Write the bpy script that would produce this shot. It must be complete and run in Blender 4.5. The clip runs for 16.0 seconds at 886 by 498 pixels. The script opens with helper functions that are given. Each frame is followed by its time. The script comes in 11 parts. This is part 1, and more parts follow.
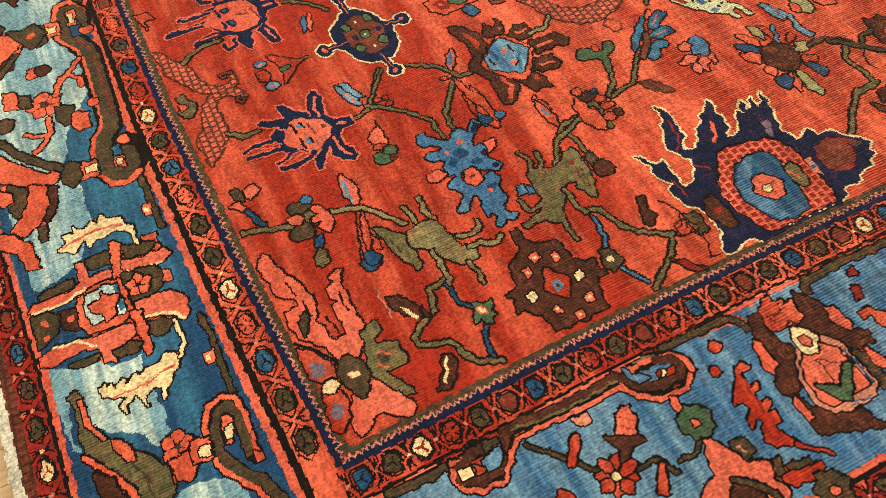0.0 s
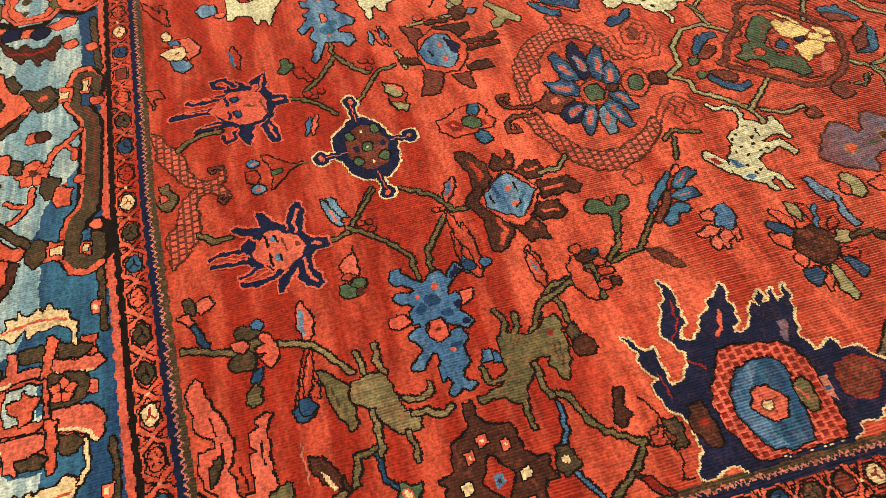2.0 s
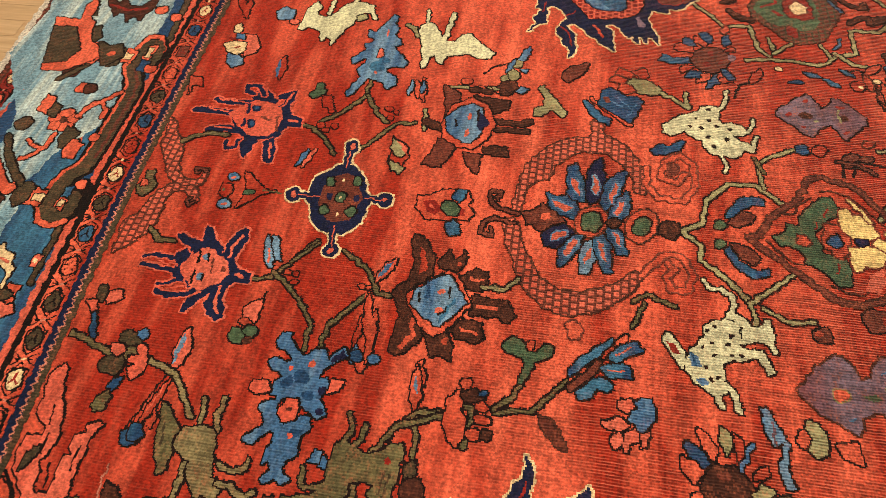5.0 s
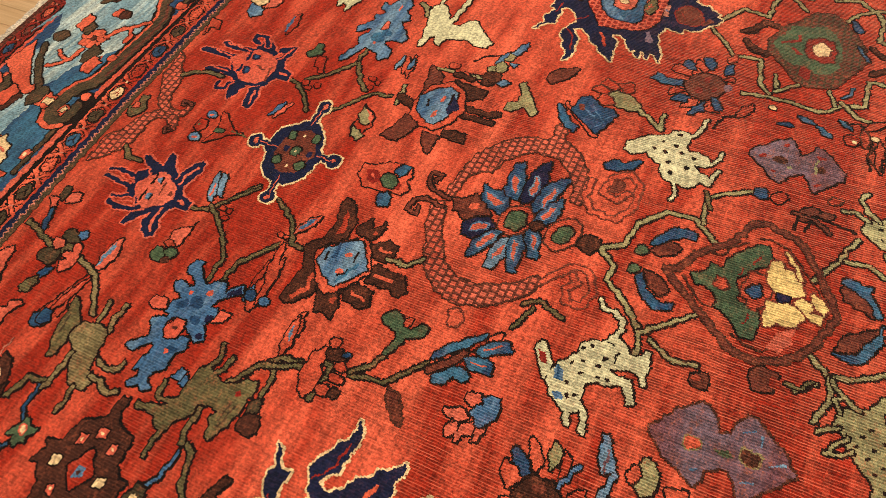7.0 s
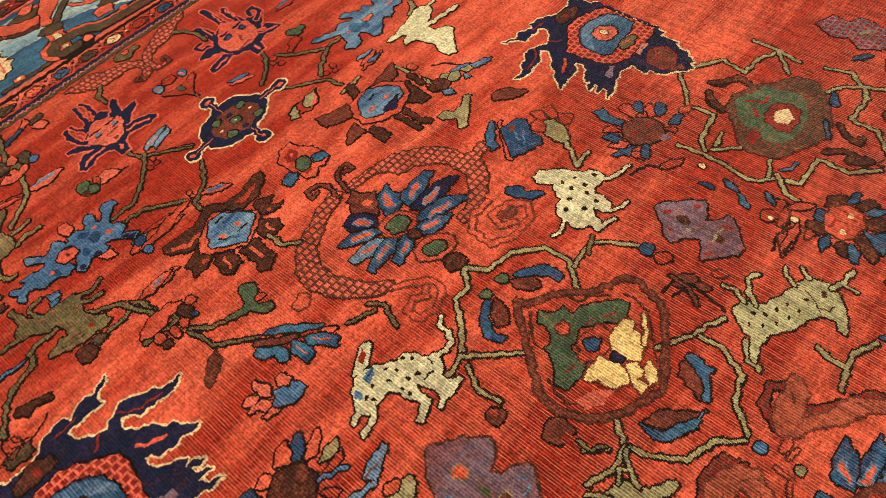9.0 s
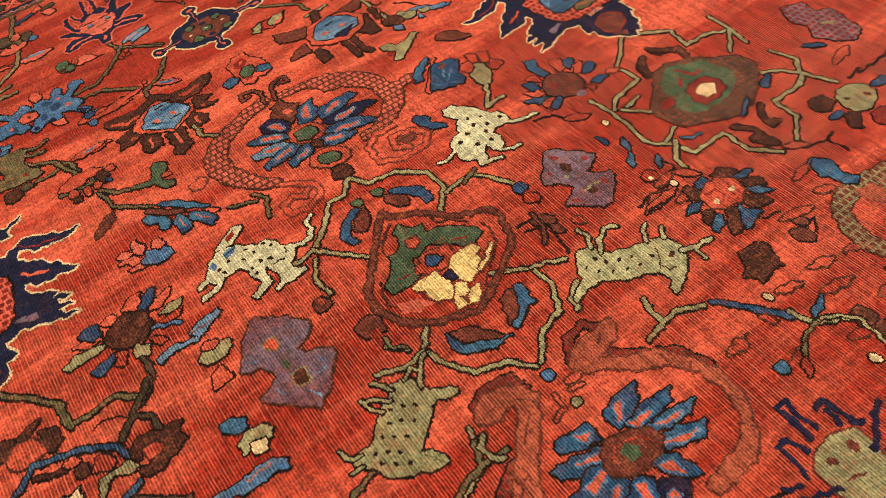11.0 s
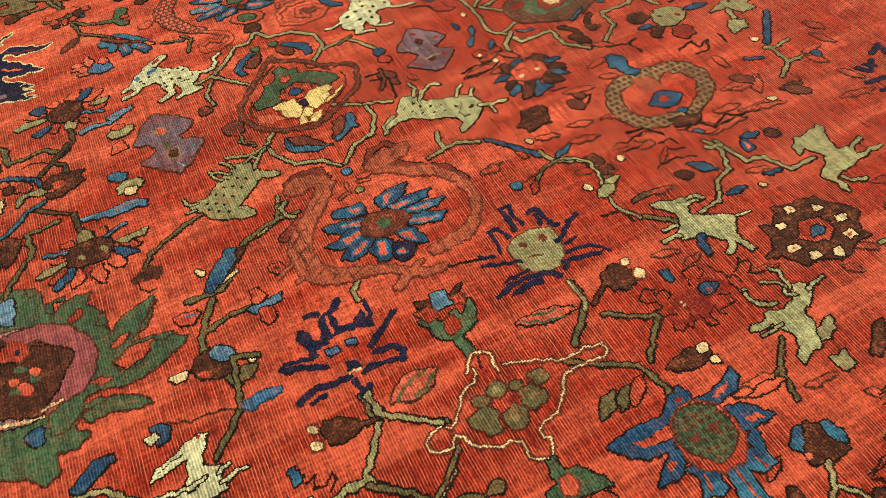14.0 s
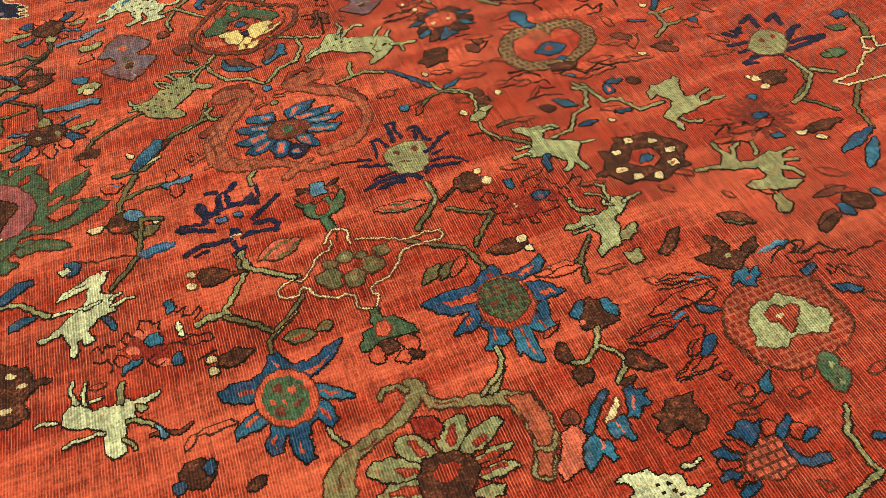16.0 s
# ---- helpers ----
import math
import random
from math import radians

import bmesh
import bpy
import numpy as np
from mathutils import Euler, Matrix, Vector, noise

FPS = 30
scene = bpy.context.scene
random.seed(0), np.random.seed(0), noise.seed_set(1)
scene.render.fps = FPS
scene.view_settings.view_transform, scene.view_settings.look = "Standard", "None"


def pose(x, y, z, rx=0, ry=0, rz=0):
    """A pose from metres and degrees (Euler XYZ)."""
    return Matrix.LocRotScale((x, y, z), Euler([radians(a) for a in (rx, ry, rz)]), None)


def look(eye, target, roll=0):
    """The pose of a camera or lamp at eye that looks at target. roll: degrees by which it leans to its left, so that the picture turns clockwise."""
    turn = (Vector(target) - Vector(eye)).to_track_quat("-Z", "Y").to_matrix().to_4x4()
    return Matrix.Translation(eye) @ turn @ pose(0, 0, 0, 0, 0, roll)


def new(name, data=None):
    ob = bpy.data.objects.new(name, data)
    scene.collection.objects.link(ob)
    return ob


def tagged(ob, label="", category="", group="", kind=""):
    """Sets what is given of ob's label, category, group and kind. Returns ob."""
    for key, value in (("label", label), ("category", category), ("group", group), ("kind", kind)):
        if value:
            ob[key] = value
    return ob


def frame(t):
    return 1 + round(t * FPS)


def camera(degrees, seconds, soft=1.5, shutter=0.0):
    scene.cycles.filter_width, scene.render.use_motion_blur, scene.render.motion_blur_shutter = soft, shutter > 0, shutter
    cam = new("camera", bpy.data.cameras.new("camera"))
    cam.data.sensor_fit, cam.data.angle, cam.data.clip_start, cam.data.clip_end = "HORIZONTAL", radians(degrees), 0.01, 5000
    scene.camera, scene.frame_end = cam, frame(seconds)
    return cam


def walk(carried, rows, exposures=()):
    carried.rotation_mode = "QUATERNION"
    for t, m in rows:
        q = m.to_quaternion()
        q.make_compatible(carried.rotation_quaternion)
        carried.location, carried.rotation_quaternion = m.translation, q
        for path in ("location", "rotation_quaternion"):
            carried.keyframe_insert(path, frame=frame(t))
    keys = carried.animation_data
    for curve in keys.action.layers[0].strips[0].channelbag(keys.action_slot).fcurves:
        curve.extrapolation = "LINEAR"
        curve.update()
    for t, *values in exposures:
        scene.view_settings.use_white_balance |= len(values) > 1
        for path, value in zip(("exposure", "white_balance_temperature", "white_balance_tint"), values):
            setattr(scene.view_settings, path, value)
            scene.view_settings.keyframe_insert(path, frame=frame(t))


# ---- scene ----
# The camera, carried slowly over the carpet
cam = camera(61.4, 16.0, soft=0.8)
PATH = [
    (0, (-0.314, -1.155, 1.068), (0.061, -0.175, -0.635), -6.0),
    (0.5, (-0.26, -1.121, 1.081), (0.096, -0.098, -0.6), -5.7),
    (1, (-0.188, -1.037, 1.076), (0.14, 0.033, -0.582), -5.3),
    (1.5, (-0.118, -0.987, 1.054), (0.16, 0.123, -0.586), -5.3),
    (2, (-0.059, -1.016, 1.054), (0.161, 0.125, -0.574), -5.2),
    (2.5, (0.008, -1.046, 1.072), (0.163, 0.121, -0.545), -5.1),
    (3, (0.089, -1.005, 1.075), (0.178, 0.183, -0.532), -4.9),
    (3.5, (0.163, -0.917, 1.058), (0.189, 0.292, -0.535), -4.3),
    (3.7, (0.183, -0.895, 1.05), (0.177, 0.318, -0.54), -4.2),
    (5.8, (0.546, -0.805, 1.078), (0.121, 0.294, -0.538), -5.2),
    (6, (0.573, -0.777, 1.066), (0.118, 0.314, -0.547), -5.3),
    (6.5, (0.639, -0.762, 1.043), (0.114, 0.301, -0.567), -5.5),
    (7, (0.769, -0.789, 1.059), (0.18, 0.248, -0.546), -5.5),
    (7.5, (0.876, -0.784, 1.081), (0.225, 0.218, -0.523), -5.5),
    (8, (0.964, -0.696, 1.077), (0.241, 0.268, -0.519), -5.5),
    (8.2, (0.998, -0.665, 1.078), (0.248, 0.28, -0.518), -5.5),
    (10.3, (1.418, -0.366, 1.008), (0.392, 0.298, -0.575), -8.1),
    (10.5, (1.452, -0.35, 0.999), (0.41, 0.3, -0.579), -8.0),
    (11, (1.564, -0.351, 1.006), (0.498, 0.265, -0.57), -7.7),
    (11.5, (1.701, -0.362, 1.038), (0.62, 0.228, -0.538), -7.6),
    (12, (1.793, -0.345, 1.047), (0.7, 0.224, -0.529), -7.3),
    (12.5, (1.878, -0.251, 1.049), (0.773, 0.298, -0.524), -6.9),
    (13, (1.957, -0.191, 1.053), (0.84, 0.337, -0.52), -6.3),
    (13.5, (2.075, -0.197, 1.078), (0.944, 0.295, -0.497), -6.2),
    (14, (2.22, -0.206, 1.067), (1.078, 0.251, -0.509), -6.1),
    (14.5, (2.311, -0.142, 1.079), (1.155, 0.287, -0.496), -5.9),
    (15, (2.398, -0.061, 1.083), (1.228, 0.349, -0.486), -5.7),
    (15.5, (2.513, -0.026, 1.093), (1.33, 0.36, -0.473), -5.5),
    (16, (2.65, -0.029, 1.103), (1.446, 0.336, -0.451), -5.2),
]
walk(cam, [(t, look(eye, target, roll)) for t, eye, target, roll in PATH],
     exposures=[(0.0, -0.58, 6250, -6), (1.0, -0.62, 6320, -2), (2.0, -0.7, 6420, 3), (3.5, -0.78, 6520, 5), (7.0, -0.86, 6700, 8), (10.5, -0.81, 6580, 8), (12.5, -0.73, 6320, 3),
                (14.0, -0.69, 6150, -10), (16.0, -0.66, 5950, -20)])

# ---- light: a closed shop room under large ceiling panels, assumed and out of view ----
world = bpy.data.worlds.new("world")
scene.world = world
world.use_nodes = True
world.node_tree.nodes["Background"].inputs[0].default_value = (1.0, 0.9, 0.8, 1)
world.node_tree.nodes["Background"].inputs[1].default_value = 0.05

ROOM_X0, ROOM_X1, ROOM_Y0, ROOM_Y1, ROOM_H = -2.4, 6.0, -3.0, 4.6, 2.9


def assumed_ceiling_lamp(x, y, watts, size=1.1):
    data = bpy.data.lights.new("assumed_ceiling_light", "AREA")
    data.shape, data.size, data.energy, data.color = "SQUARE", size, watts, (1.0, 0.90, 0.78)
    lamp = new("assumed_ceiling_light", data)
    lamp.matrix_world = pose(x, y, ROOM_H - 0.03)
    return lamp


for lx, ly, watts in ((0.2, 0.9, 60), (2.6, 0.9, 60), (0.2, -1.7, 45), (2.6, -1.7, 45), (0.6, 3.2, 60), (3.0, 3.2, 60), (-1.6, -0.4, 30)):
    assumed_ceiling_lamp(lx, ly, watts)

# ---- materials ----
CELL = 0.0023


class Nodes:
    """Short way to write a node material."""

    def __init__(self, name):
        self.material = bpy.data.materials.new(name)
        self.material.use_nodes = True
        self.tree = self.material.node_tree
        self.shader = self.tree.nodes["Principled BSDF"]
        self.position = self.tree.nodes.new("ShaderNodeNewGeometry").outputs["Position"]

    def add(self, kind, links=(), operation=None):
        node = self.tree.nodes.new(kind)
        if operation:
            node.operation = operation
        for socket, value in dict(links).items():
            if isinstance(value, bpy.types.NodeSocket):
                self.tree.links.new(value, node.inputs[socket])
            else:
                node.inputs[socket].default_value = value
        return node

    def link(self, a, b):
        self.tree.links.new(a, b)

    def scaled(self, sx, sy, sz):
        return self.add("ShaderNodeMapping", {"Vector": self.position, "Scale": (sx, sy, sz)}).outputs[0]

    def noise(self, vector, scale, detail=2.0):
        return self.add("ShaderNodeTexNoise", {"Vector": vector, "Scale": scale, "Detail": detail}).outputs["Fac"]

    def remap(self, fac, a, b, lo, hi):
        return self.add("ShaderNodeMapRange", {0: fac, 1: a, 2: b, 3: lo, 4: hi}).outputs[0]

    def math(self, op, a, b):
        return self.add("ShaderNodeMath", {0: a, 1: b}, operation=op).outputs[0]

    def mix(self, fac, a, b, blend="MIX"):
        node = self.add("ShaderNodeMix")
        node.data_type, node.blend_type = "RGBA", blend
        for index, value in ((0, fac), (6, a), (7, b)):
            if isinstance(value, bpy.types.NodeSocket):
                self.link(value, node.inputs[index])
            else:
                node.inputs[index].default_value = value
        return node.outputs[2]


def srgb(r, g, b):
    def lin(c):
        c = c / 255
        return c / 12.92 if c <= 0.04045 else ((c + 0.055) / 1.055) ** 2.4
    return (lin(r), lin(g), lin(b), 1)


RIDGE = 0.0047


def wool(name, colour, other=None, abrash=0.35, relief=0.8, lots_at=None, bare=0.55, eaten=0.0, streaks=0.0):
    """Knotted wool: ridges along the warp, colour that changes from dye lot to dye lot along the weft, and worn tips."""
    m = Nodes(name)
    other = other or tuple(c * 0.72 for c in colour[:3]) + (1,)
    flat = m.add("ShaderNodeSeparateXYZ", {0: m.position})
    thin = m.remap(m.math("ADD", flat.outputs[0], m.remap(m.noise(m.position, 3.0, 3.0), 0.3, 0.7, -0.15, 0.15)), 0.08, 0.8, eaten, 1.0)
    lots = m.remap(m.noise(m.scaled(6.0, 0.9, 1), 1.6, 3.0), 0.36, 0.64, 0.0, abrash * 2)
    if streaks:
        # single rows of darker and paler yarn
        rows = m.remap(m.noise(m.scaled(62.0, 3.6, 1), 1.0, 3.0), 0.36, 0.64, -streaks, streaks)
        lots = m.math("MAXIMUM", m.math("ADD", lots, rows), 0.0)
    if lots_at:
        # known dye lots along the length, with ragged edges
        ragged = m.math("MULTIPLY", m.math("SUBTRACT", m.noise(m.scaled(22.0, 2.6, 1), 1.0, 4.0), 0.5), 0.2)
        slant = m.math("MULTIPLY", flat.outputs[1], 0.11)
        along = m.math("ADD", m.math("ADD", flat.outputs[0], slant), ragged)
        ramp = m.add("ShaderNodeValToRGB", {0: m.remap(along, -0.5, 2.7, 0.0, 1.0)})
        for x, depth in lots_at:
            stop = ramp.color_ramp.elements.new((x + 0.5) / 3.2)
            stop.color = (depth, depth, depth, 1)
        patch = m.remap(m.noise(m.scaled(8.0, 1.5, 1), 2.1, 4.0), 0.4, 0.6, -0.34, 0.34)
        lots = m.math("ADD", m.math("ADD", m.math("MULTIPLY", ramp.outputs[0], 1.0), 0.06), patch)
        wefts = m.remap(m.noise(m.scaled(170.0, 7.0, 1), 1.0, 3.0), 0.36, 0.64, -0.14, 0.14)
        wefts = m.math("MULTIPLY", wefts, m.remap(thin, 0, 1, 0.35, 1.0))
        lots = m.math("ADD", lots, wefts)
        # broad brightness gradient put into the red: deeper with y, reversed at low x
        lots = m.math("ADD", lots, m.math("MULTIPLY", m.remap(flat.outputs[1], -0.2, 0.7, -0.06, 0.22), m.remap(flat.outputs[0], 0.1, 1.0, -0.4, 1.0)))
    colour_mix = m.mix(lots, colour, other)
    # every knot takes the dye a little differently
    cell = m.add("ShaderNodeVectorMath", {0: m.position, 1: (0.0028, 0.0035, 1)}, operation="SNAP").outputs[0]
    knot = m.add("ShaderNodeTexWhiteNoise", {"Vector": cell}).outputs["Value"]
    streak = m.noise(m.scaled(110.0, 12.0, 1), 1.0, 3.0)
    if bare:
        # worn spots, where knots of the pile have lost their dye or gone down to the brownish knot heads
        spot = m.math("MULTIPLY", m.remap(m.noise(m.scaled(46.0, 30.0, 1), 1.0, 4.0), 0.46, 0.66, 0.0, 1.0), m.remap(knot, 0.35, 0.75, 0.25, 1.0))
        spot = m.math("MULTIPLY", m.math("ADD", m.math("MULTIPLY", spot, bare), m.math("MULTIPLY", m.remap(knot, 0.86, 0.9, 0.0, 0.4), bare)), thin)
        colour_mix = m.mix(spot, colour_mix, srgb(150, 80, 56))
    light = m.math("ADD", m.add("ShaderNodeMix", {0: m.remap(thin, 0, 1, 0.45, 1.0), 2: 1.0, 3: m.remap(streak, 0.3, 0.7, 0.87, 1.12)}).outputs[0], m.math("MULTIPLY", m.remap(knot, 0, 1, -0.36, 0.36), m.remap(thin, 0, 1, 0.5, 1.0)))
    light = m.math("ADD", light, m.remap(m.noise(m.position, 700.0, 2.0), 0.32, 0.68, -0.16, 0.16))
    light = m.math("ADD", light, m.remap(m.noise(m.scaled(34.0, 16.0, 1), 1.0, 3.0), 0.3, 0.7, -0.2, 0.2))
    # tufts that lean this way and that, and runs of ridges worn lower than their neighbours
    light = m.math("ADD", light, m.remap(m.noise(m.scaled(150.0, 190.0, 1), 1.0, 3.0), 0.32, 0.68, -0.36, 0.36))
    light = m.math("ADD", light, m.math("MULTIPLY", m.remap(m.noise(m.scaled(9.0, 80.0, 1), 1.0, 3.0), 0.41, 0.59, -0.27, 0.2), thin))
    light = m.math("ADD", light, m.remap(m.noise(m.position, 5.0, 4.0), 0.35, 0.65, -0.1, 0.1))
    # weft rows that were beaten down unevenly
    light = m.math("ADD", light, m.remap(m.noise(m.scaled(95.0, 34.0, 1), 1.0, 2.0), 0.33, 0.67, -0.17, 0.17))
    if lots_at:
        # where the pile is whole the knots close up and show less singly
        full = m.math("MULTIPLY", m.remap(lots, 0.25, 0.75, 0.5, 0.0), m.remap(flat.outputs[0], 1.15, 1.7, 0.0, 1.0))
        light = m.add("ShaderNodeMix", {0: full, 2: light, 3: 1.0}).outputs[0]
    light = m.remap(light, 0.56, 1.6, 0.56, 1.6)
    both = m.add("ShaderNodeVectorMath", {0: colour_mix, 3: light}, operation="SCALE").outputs[0]
    # ridges of worn knots along the warp, of uneven strength, with paler tips where the pile is low
    wander = m.math("ADD", m.math("MULTIPLY", m.noise(m.scaled(9.0, 9.0, 1), 1.0, 2.0), 7.0), m.math("MULTIPLY", m.noise(m.scaled(60.0, 60.0, 1), 1.0, 1.0), 2.2))
    phase = m.math("ADD", m.math("MULTIPLY", flat.outputs[1], 2 * math.pi / RIDGE), wander)
    groove = m.remap(m.math("SINE", phase, 0.0), -0.9, 0.9, 0.0, 1.0)
    worn = m.math("MULTIPLY", m.remap(m.noise(m.position, 3.2, 3.0), 0.36, 0.62, 0.5, 1.0), m.remap(thin, 0, 1, 0.22, 1.0))
    # the paler dye lots still have their pile and lie smooth
    worn = m.math("MULTIPLY", worn, m.remap(lots, 0.25, 0.75, 0.55, 1.0) if lots_at else m.remap(flat.outputs[0], 1.2, 1.9, 0.9, 0.75))
    strong = m.remap(m.noise(m.scaled(28.0, 190.0, 1), 1.0, 2.0), 0.35, 0.68, 0.0, 1.0)
    # shade in the grooves between ridges, darkened straight into the colour
    low = m.math("MULTIPLY", m.remap(groove, 0, 0.6, -0.58, 0.0), m.math("MULTIPLY", worn, m.remap(strong, 0, 1, 1.0, 0.45)))
    both = m.add("ShaderNodeVectorMath", {0: both, 3: m.math("ADD", 1.0, low)}, operation="SCALE").outputs[0]
    tips = m.math("MULTIPLY", m.remap(groove, 0.6, 1.0, 0.0, 1.0), m.math("MULTIPLY", worn, strong))
    pale_by = 0.075 * min(1.0, 0.12 + 5.0 * sum(colour[:3]) / 3)
    paler = m.add("ShaderNodeVectorMath", {0: tuple(c * 1.3 + pale_by * k for c, k in zip(colour[:3], (2.0, 1.4, 0.95) if lots_at else (1.15, 1.1, 1.0)))}, operation="ADD").outputs[0]
    both = m.mix(m.math("MULTIPLY", tips, 0.72), both, paler)
    m.link(both, m.shader.inputs["Base Color"])
    height = m.math("ADD", m.math("MULTIPLY", groove, worn), m.math("MULTIPLY", m.noise(m.position, 420.0, 3.0), 0.9))
    bump = m.add("ShaderNodeBump", {"Height": height, "Strength": relief, "Distance": 0.0018})
    m.link(bump.outputs[0], m.shader.inputs["Normal"])
    m.shader.inputs["Roughness"].default_value = 0.8
    m.shader.inputs["Specular IOR Level"].default_value = 0.15
    m.shader.inputs["Sheen Weight"].default_value = 0.16 if sum(colour[:3]) > 0.1 else 0.06
    m.shader.inputs["Sheen Roughness"].default_value = 0.4
    m.shader.inputs["Sheen Tint"].default_value = (1.0, 0.85, 0.75, 1)
    return m.material


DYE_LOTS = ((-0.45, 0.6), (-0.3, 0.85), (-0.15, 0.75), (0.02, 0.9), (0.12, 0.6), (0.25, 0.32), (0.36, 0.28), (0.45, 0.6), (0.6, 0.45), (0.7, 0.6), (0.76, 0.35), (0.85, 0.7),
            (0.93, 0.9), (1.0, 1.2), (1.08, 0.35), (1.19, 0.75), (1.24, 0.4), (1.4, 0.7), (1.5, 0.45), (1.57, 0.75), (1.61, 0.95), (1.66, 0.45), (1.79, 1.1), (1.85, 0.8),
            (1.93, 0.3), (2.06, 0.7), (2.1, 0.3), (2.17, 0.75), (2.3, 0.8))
WOOL = {
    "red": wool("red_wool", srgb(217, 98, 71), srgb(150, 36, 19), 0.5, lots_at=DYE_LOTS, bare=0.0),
    "brick": wool("brick_wool", srgb(140, 32, 24), None, 0.3, bare=0.3),
    "salmon": wool("salmon_wool", srgb(212, 104, 82), srgb(196, 80, 60), 0.5, bare=0.25),
    "pink": wool("pink_wool", srgb(196, 122, 102), None, 0.3, bare=0.2),
    "navy": wool("navy_wool", srgb(19, 27, 58), None, 0.3, bare=0.15),
    "indigo": wool("indigo_wool", srgb(24, 28, 60), None, 0.3, bare=0.12),
    "blue": wool("blue_wool", srgb(54, 106, 138), srgb(26, 62, 100), 0.85, bare=0.2, eaten=0.15, streaks=0.35),
    "sky": wool("sky_wool", srgb(112, 146, 172), srgb(56, 98, 140), 0.7, bare=0.25, eaten=0.25, streaks=0.4),
    "pale": wool("pale_wool", srgb(196, 210, 202), srgb(112, 150, 166), 0.7, bare=0.35, eaten=0.15, streaks=0.5),
    "ivory": wool("ivory_wool", srgb(214, 211, 170), None, 0.3, bare=0.3),
    "cream": wool("cream_wool", srgb(230, 200, 152), None, 0.2, bare=0.3),
    "straw": wool("straw_wool", srgb(234, 204, 132), None, 0.2, bare=0.3),
    "olive": wool("olive_wool", srgb(108, 101, 66), srgb(88, 82, 54), 0.5, eaten=0.75),
    "sage": wool("sage_wool", srgb(158, 154, 110), srgb(132, 128, 90), 0.5, eaten=0.5),
    "celadon": wool("celadon_wool", srgb(178, 176, 130), srgb(152, 150, 108), 0.5, bare=0.3, eaten=0.5),
    "khaki": wool("khaki_wool", srgb(142, 130, 90), srgb(116, 104, 70), 0.5, eaten=0.85),
    "brown": wool("brown_wool", srgb(72, 38, 28), None, 0.3, eaten=0.4),
    "umber": wool("umber_wool", srgb(110, 50, 38), None, 0.4, eaten=0.5),
    "rust": wool("rust_wool", srgb(178, 86, 60), srgb(150, 68, 48), 0.4, eaten=0.5),
    "plum": wool("plum_wool", srgb(158, 78, 80), srgb(140, 70, 84), 0.4, eaten=0.4),
    "moss": wool("moss_wool", srgb(70, 60, 42), None, 0.3, eaten=0.5),
    "green": wool("green_wool", srgb(74, 98, 70), srgb(52, 72, 54), 0.3, bare=0.3, eaten=0.3),
    "purple": wool("purple_wool", srgb(112, 64, 72), srgb(116, 98, 114), 0.8),
    "ink": wool("ink_wool", srgb(28, 15, 12), None, 0.2, bare=0.15),
    "coal": wool("dark_brown_wool", srgb(17, 11, 10), None, 0.2, bare=0.2, eaten=0.15),
    "cotton": wool("cotton_yarn", srgb(206, 198, 182), srgb(190, 180, 162), 0.3, 1.0, bare=0.15),
}
COLOURS = list(WOOL)


def plaster(name, colour):
    m = Nodes(name)
    tone = m.remap(m.noise(m.position, 3.0, 4.0), 0.3, 0.7, 0.94, 1.04)
    both = m.add("ShaderNodeVectorMath", {0: colour[:3], 3: tone}, operation="SCALE").outputs[0]
    m.link(both, m.shader.inputs["Base Color"])
    bump = m.add("ShaderNodeBump", {"Height": m.noise(m.position, 90.0, 3.0), "Strength": 0.15, "Distance": 0.002})
    m.link(bump.outputs[0], m.shader.inputs["Normal"])
    m.shader.inputs["Roughness"].default_value = 0.9
    return m.material


def oak(name):
    m = Nodes(name)
    chance = m.add("ShaderNodeObjectInfo").outputs["Random"]
    shift = m.add("ShaderNodeCombineXYZ", {0: m.math("MULTIPLY", chance, 37.0), 1: m.math("MULTIPLY", chance, 11.0)}).outputs[0]
    place = m.add("ShaderNodeVectorMath", {0: m.position, 1: shift}, operation="ADD").outputs[0]
    long = m.add("ShaderNodeMapping", {"Vector": place, "Scale": (1.6, 38.0, 1)}).outputs[0]
    grain = m.noise(long, 2.2, 6.0)
    fine = m.noise(m.add("ShaderNodeMapping", {"Vector": place, "Scale": (12, 400.0, 1)}).outputs[0], 1.5, 3.0)
    tone = m.mix(m.remap(grain, 0.3, 0.72, 0, 1), srgb(210, 180, 138), srgb(178, 144, 102))
    tone = m.mix(m.remap(chance, 0, 1, 0.0, 0.35), tone, srgb(192, 156, 112))
    tone = m.add("ShaderNodeVectorMath", {0: tone, 3: m.remap(fine, 0.3, 0.7, 0.88, 1.08)}, operation="SCALE").outputs[0]
    m.link(tone, m.shader.inputs["Base Color"])
    bump = m.add("ShaderNodeBump", {"Height": grain, "Strength": 0.12, "Distance": 0.001})
    m.link(bump.outputs[0], m.shader.inputs["Normal"])
    m.shader.inputs["Roughness"].default_value = 0.42
    return m.material


OAK = oak("oak_floor")
GAP = plaster("floor_joint", srgb(70, 46, 28))
PAINT = plaster("white_wall_paint", srgb(226, 220, 208))


def part(name, data, parent, label=""):
    ob = new(name, data)
    ob.parent = parent
    if label:
        tagged(ob, label)
    return ob


def solid(name, materials, verts, faces, which=None):
    mesh = bpy.data.meshes.new(name)
    mesh.from_pydata([tuple(v) for v in verts], [], [tuple(f) for f in faces])
    for material in materials:
        mesh.materials.append(material)
    if which is not None:
        mesh.polygons.foreach_set("material_index", np.asarray(which, dtype=np.int32))
    mesh.update()
    return mesh


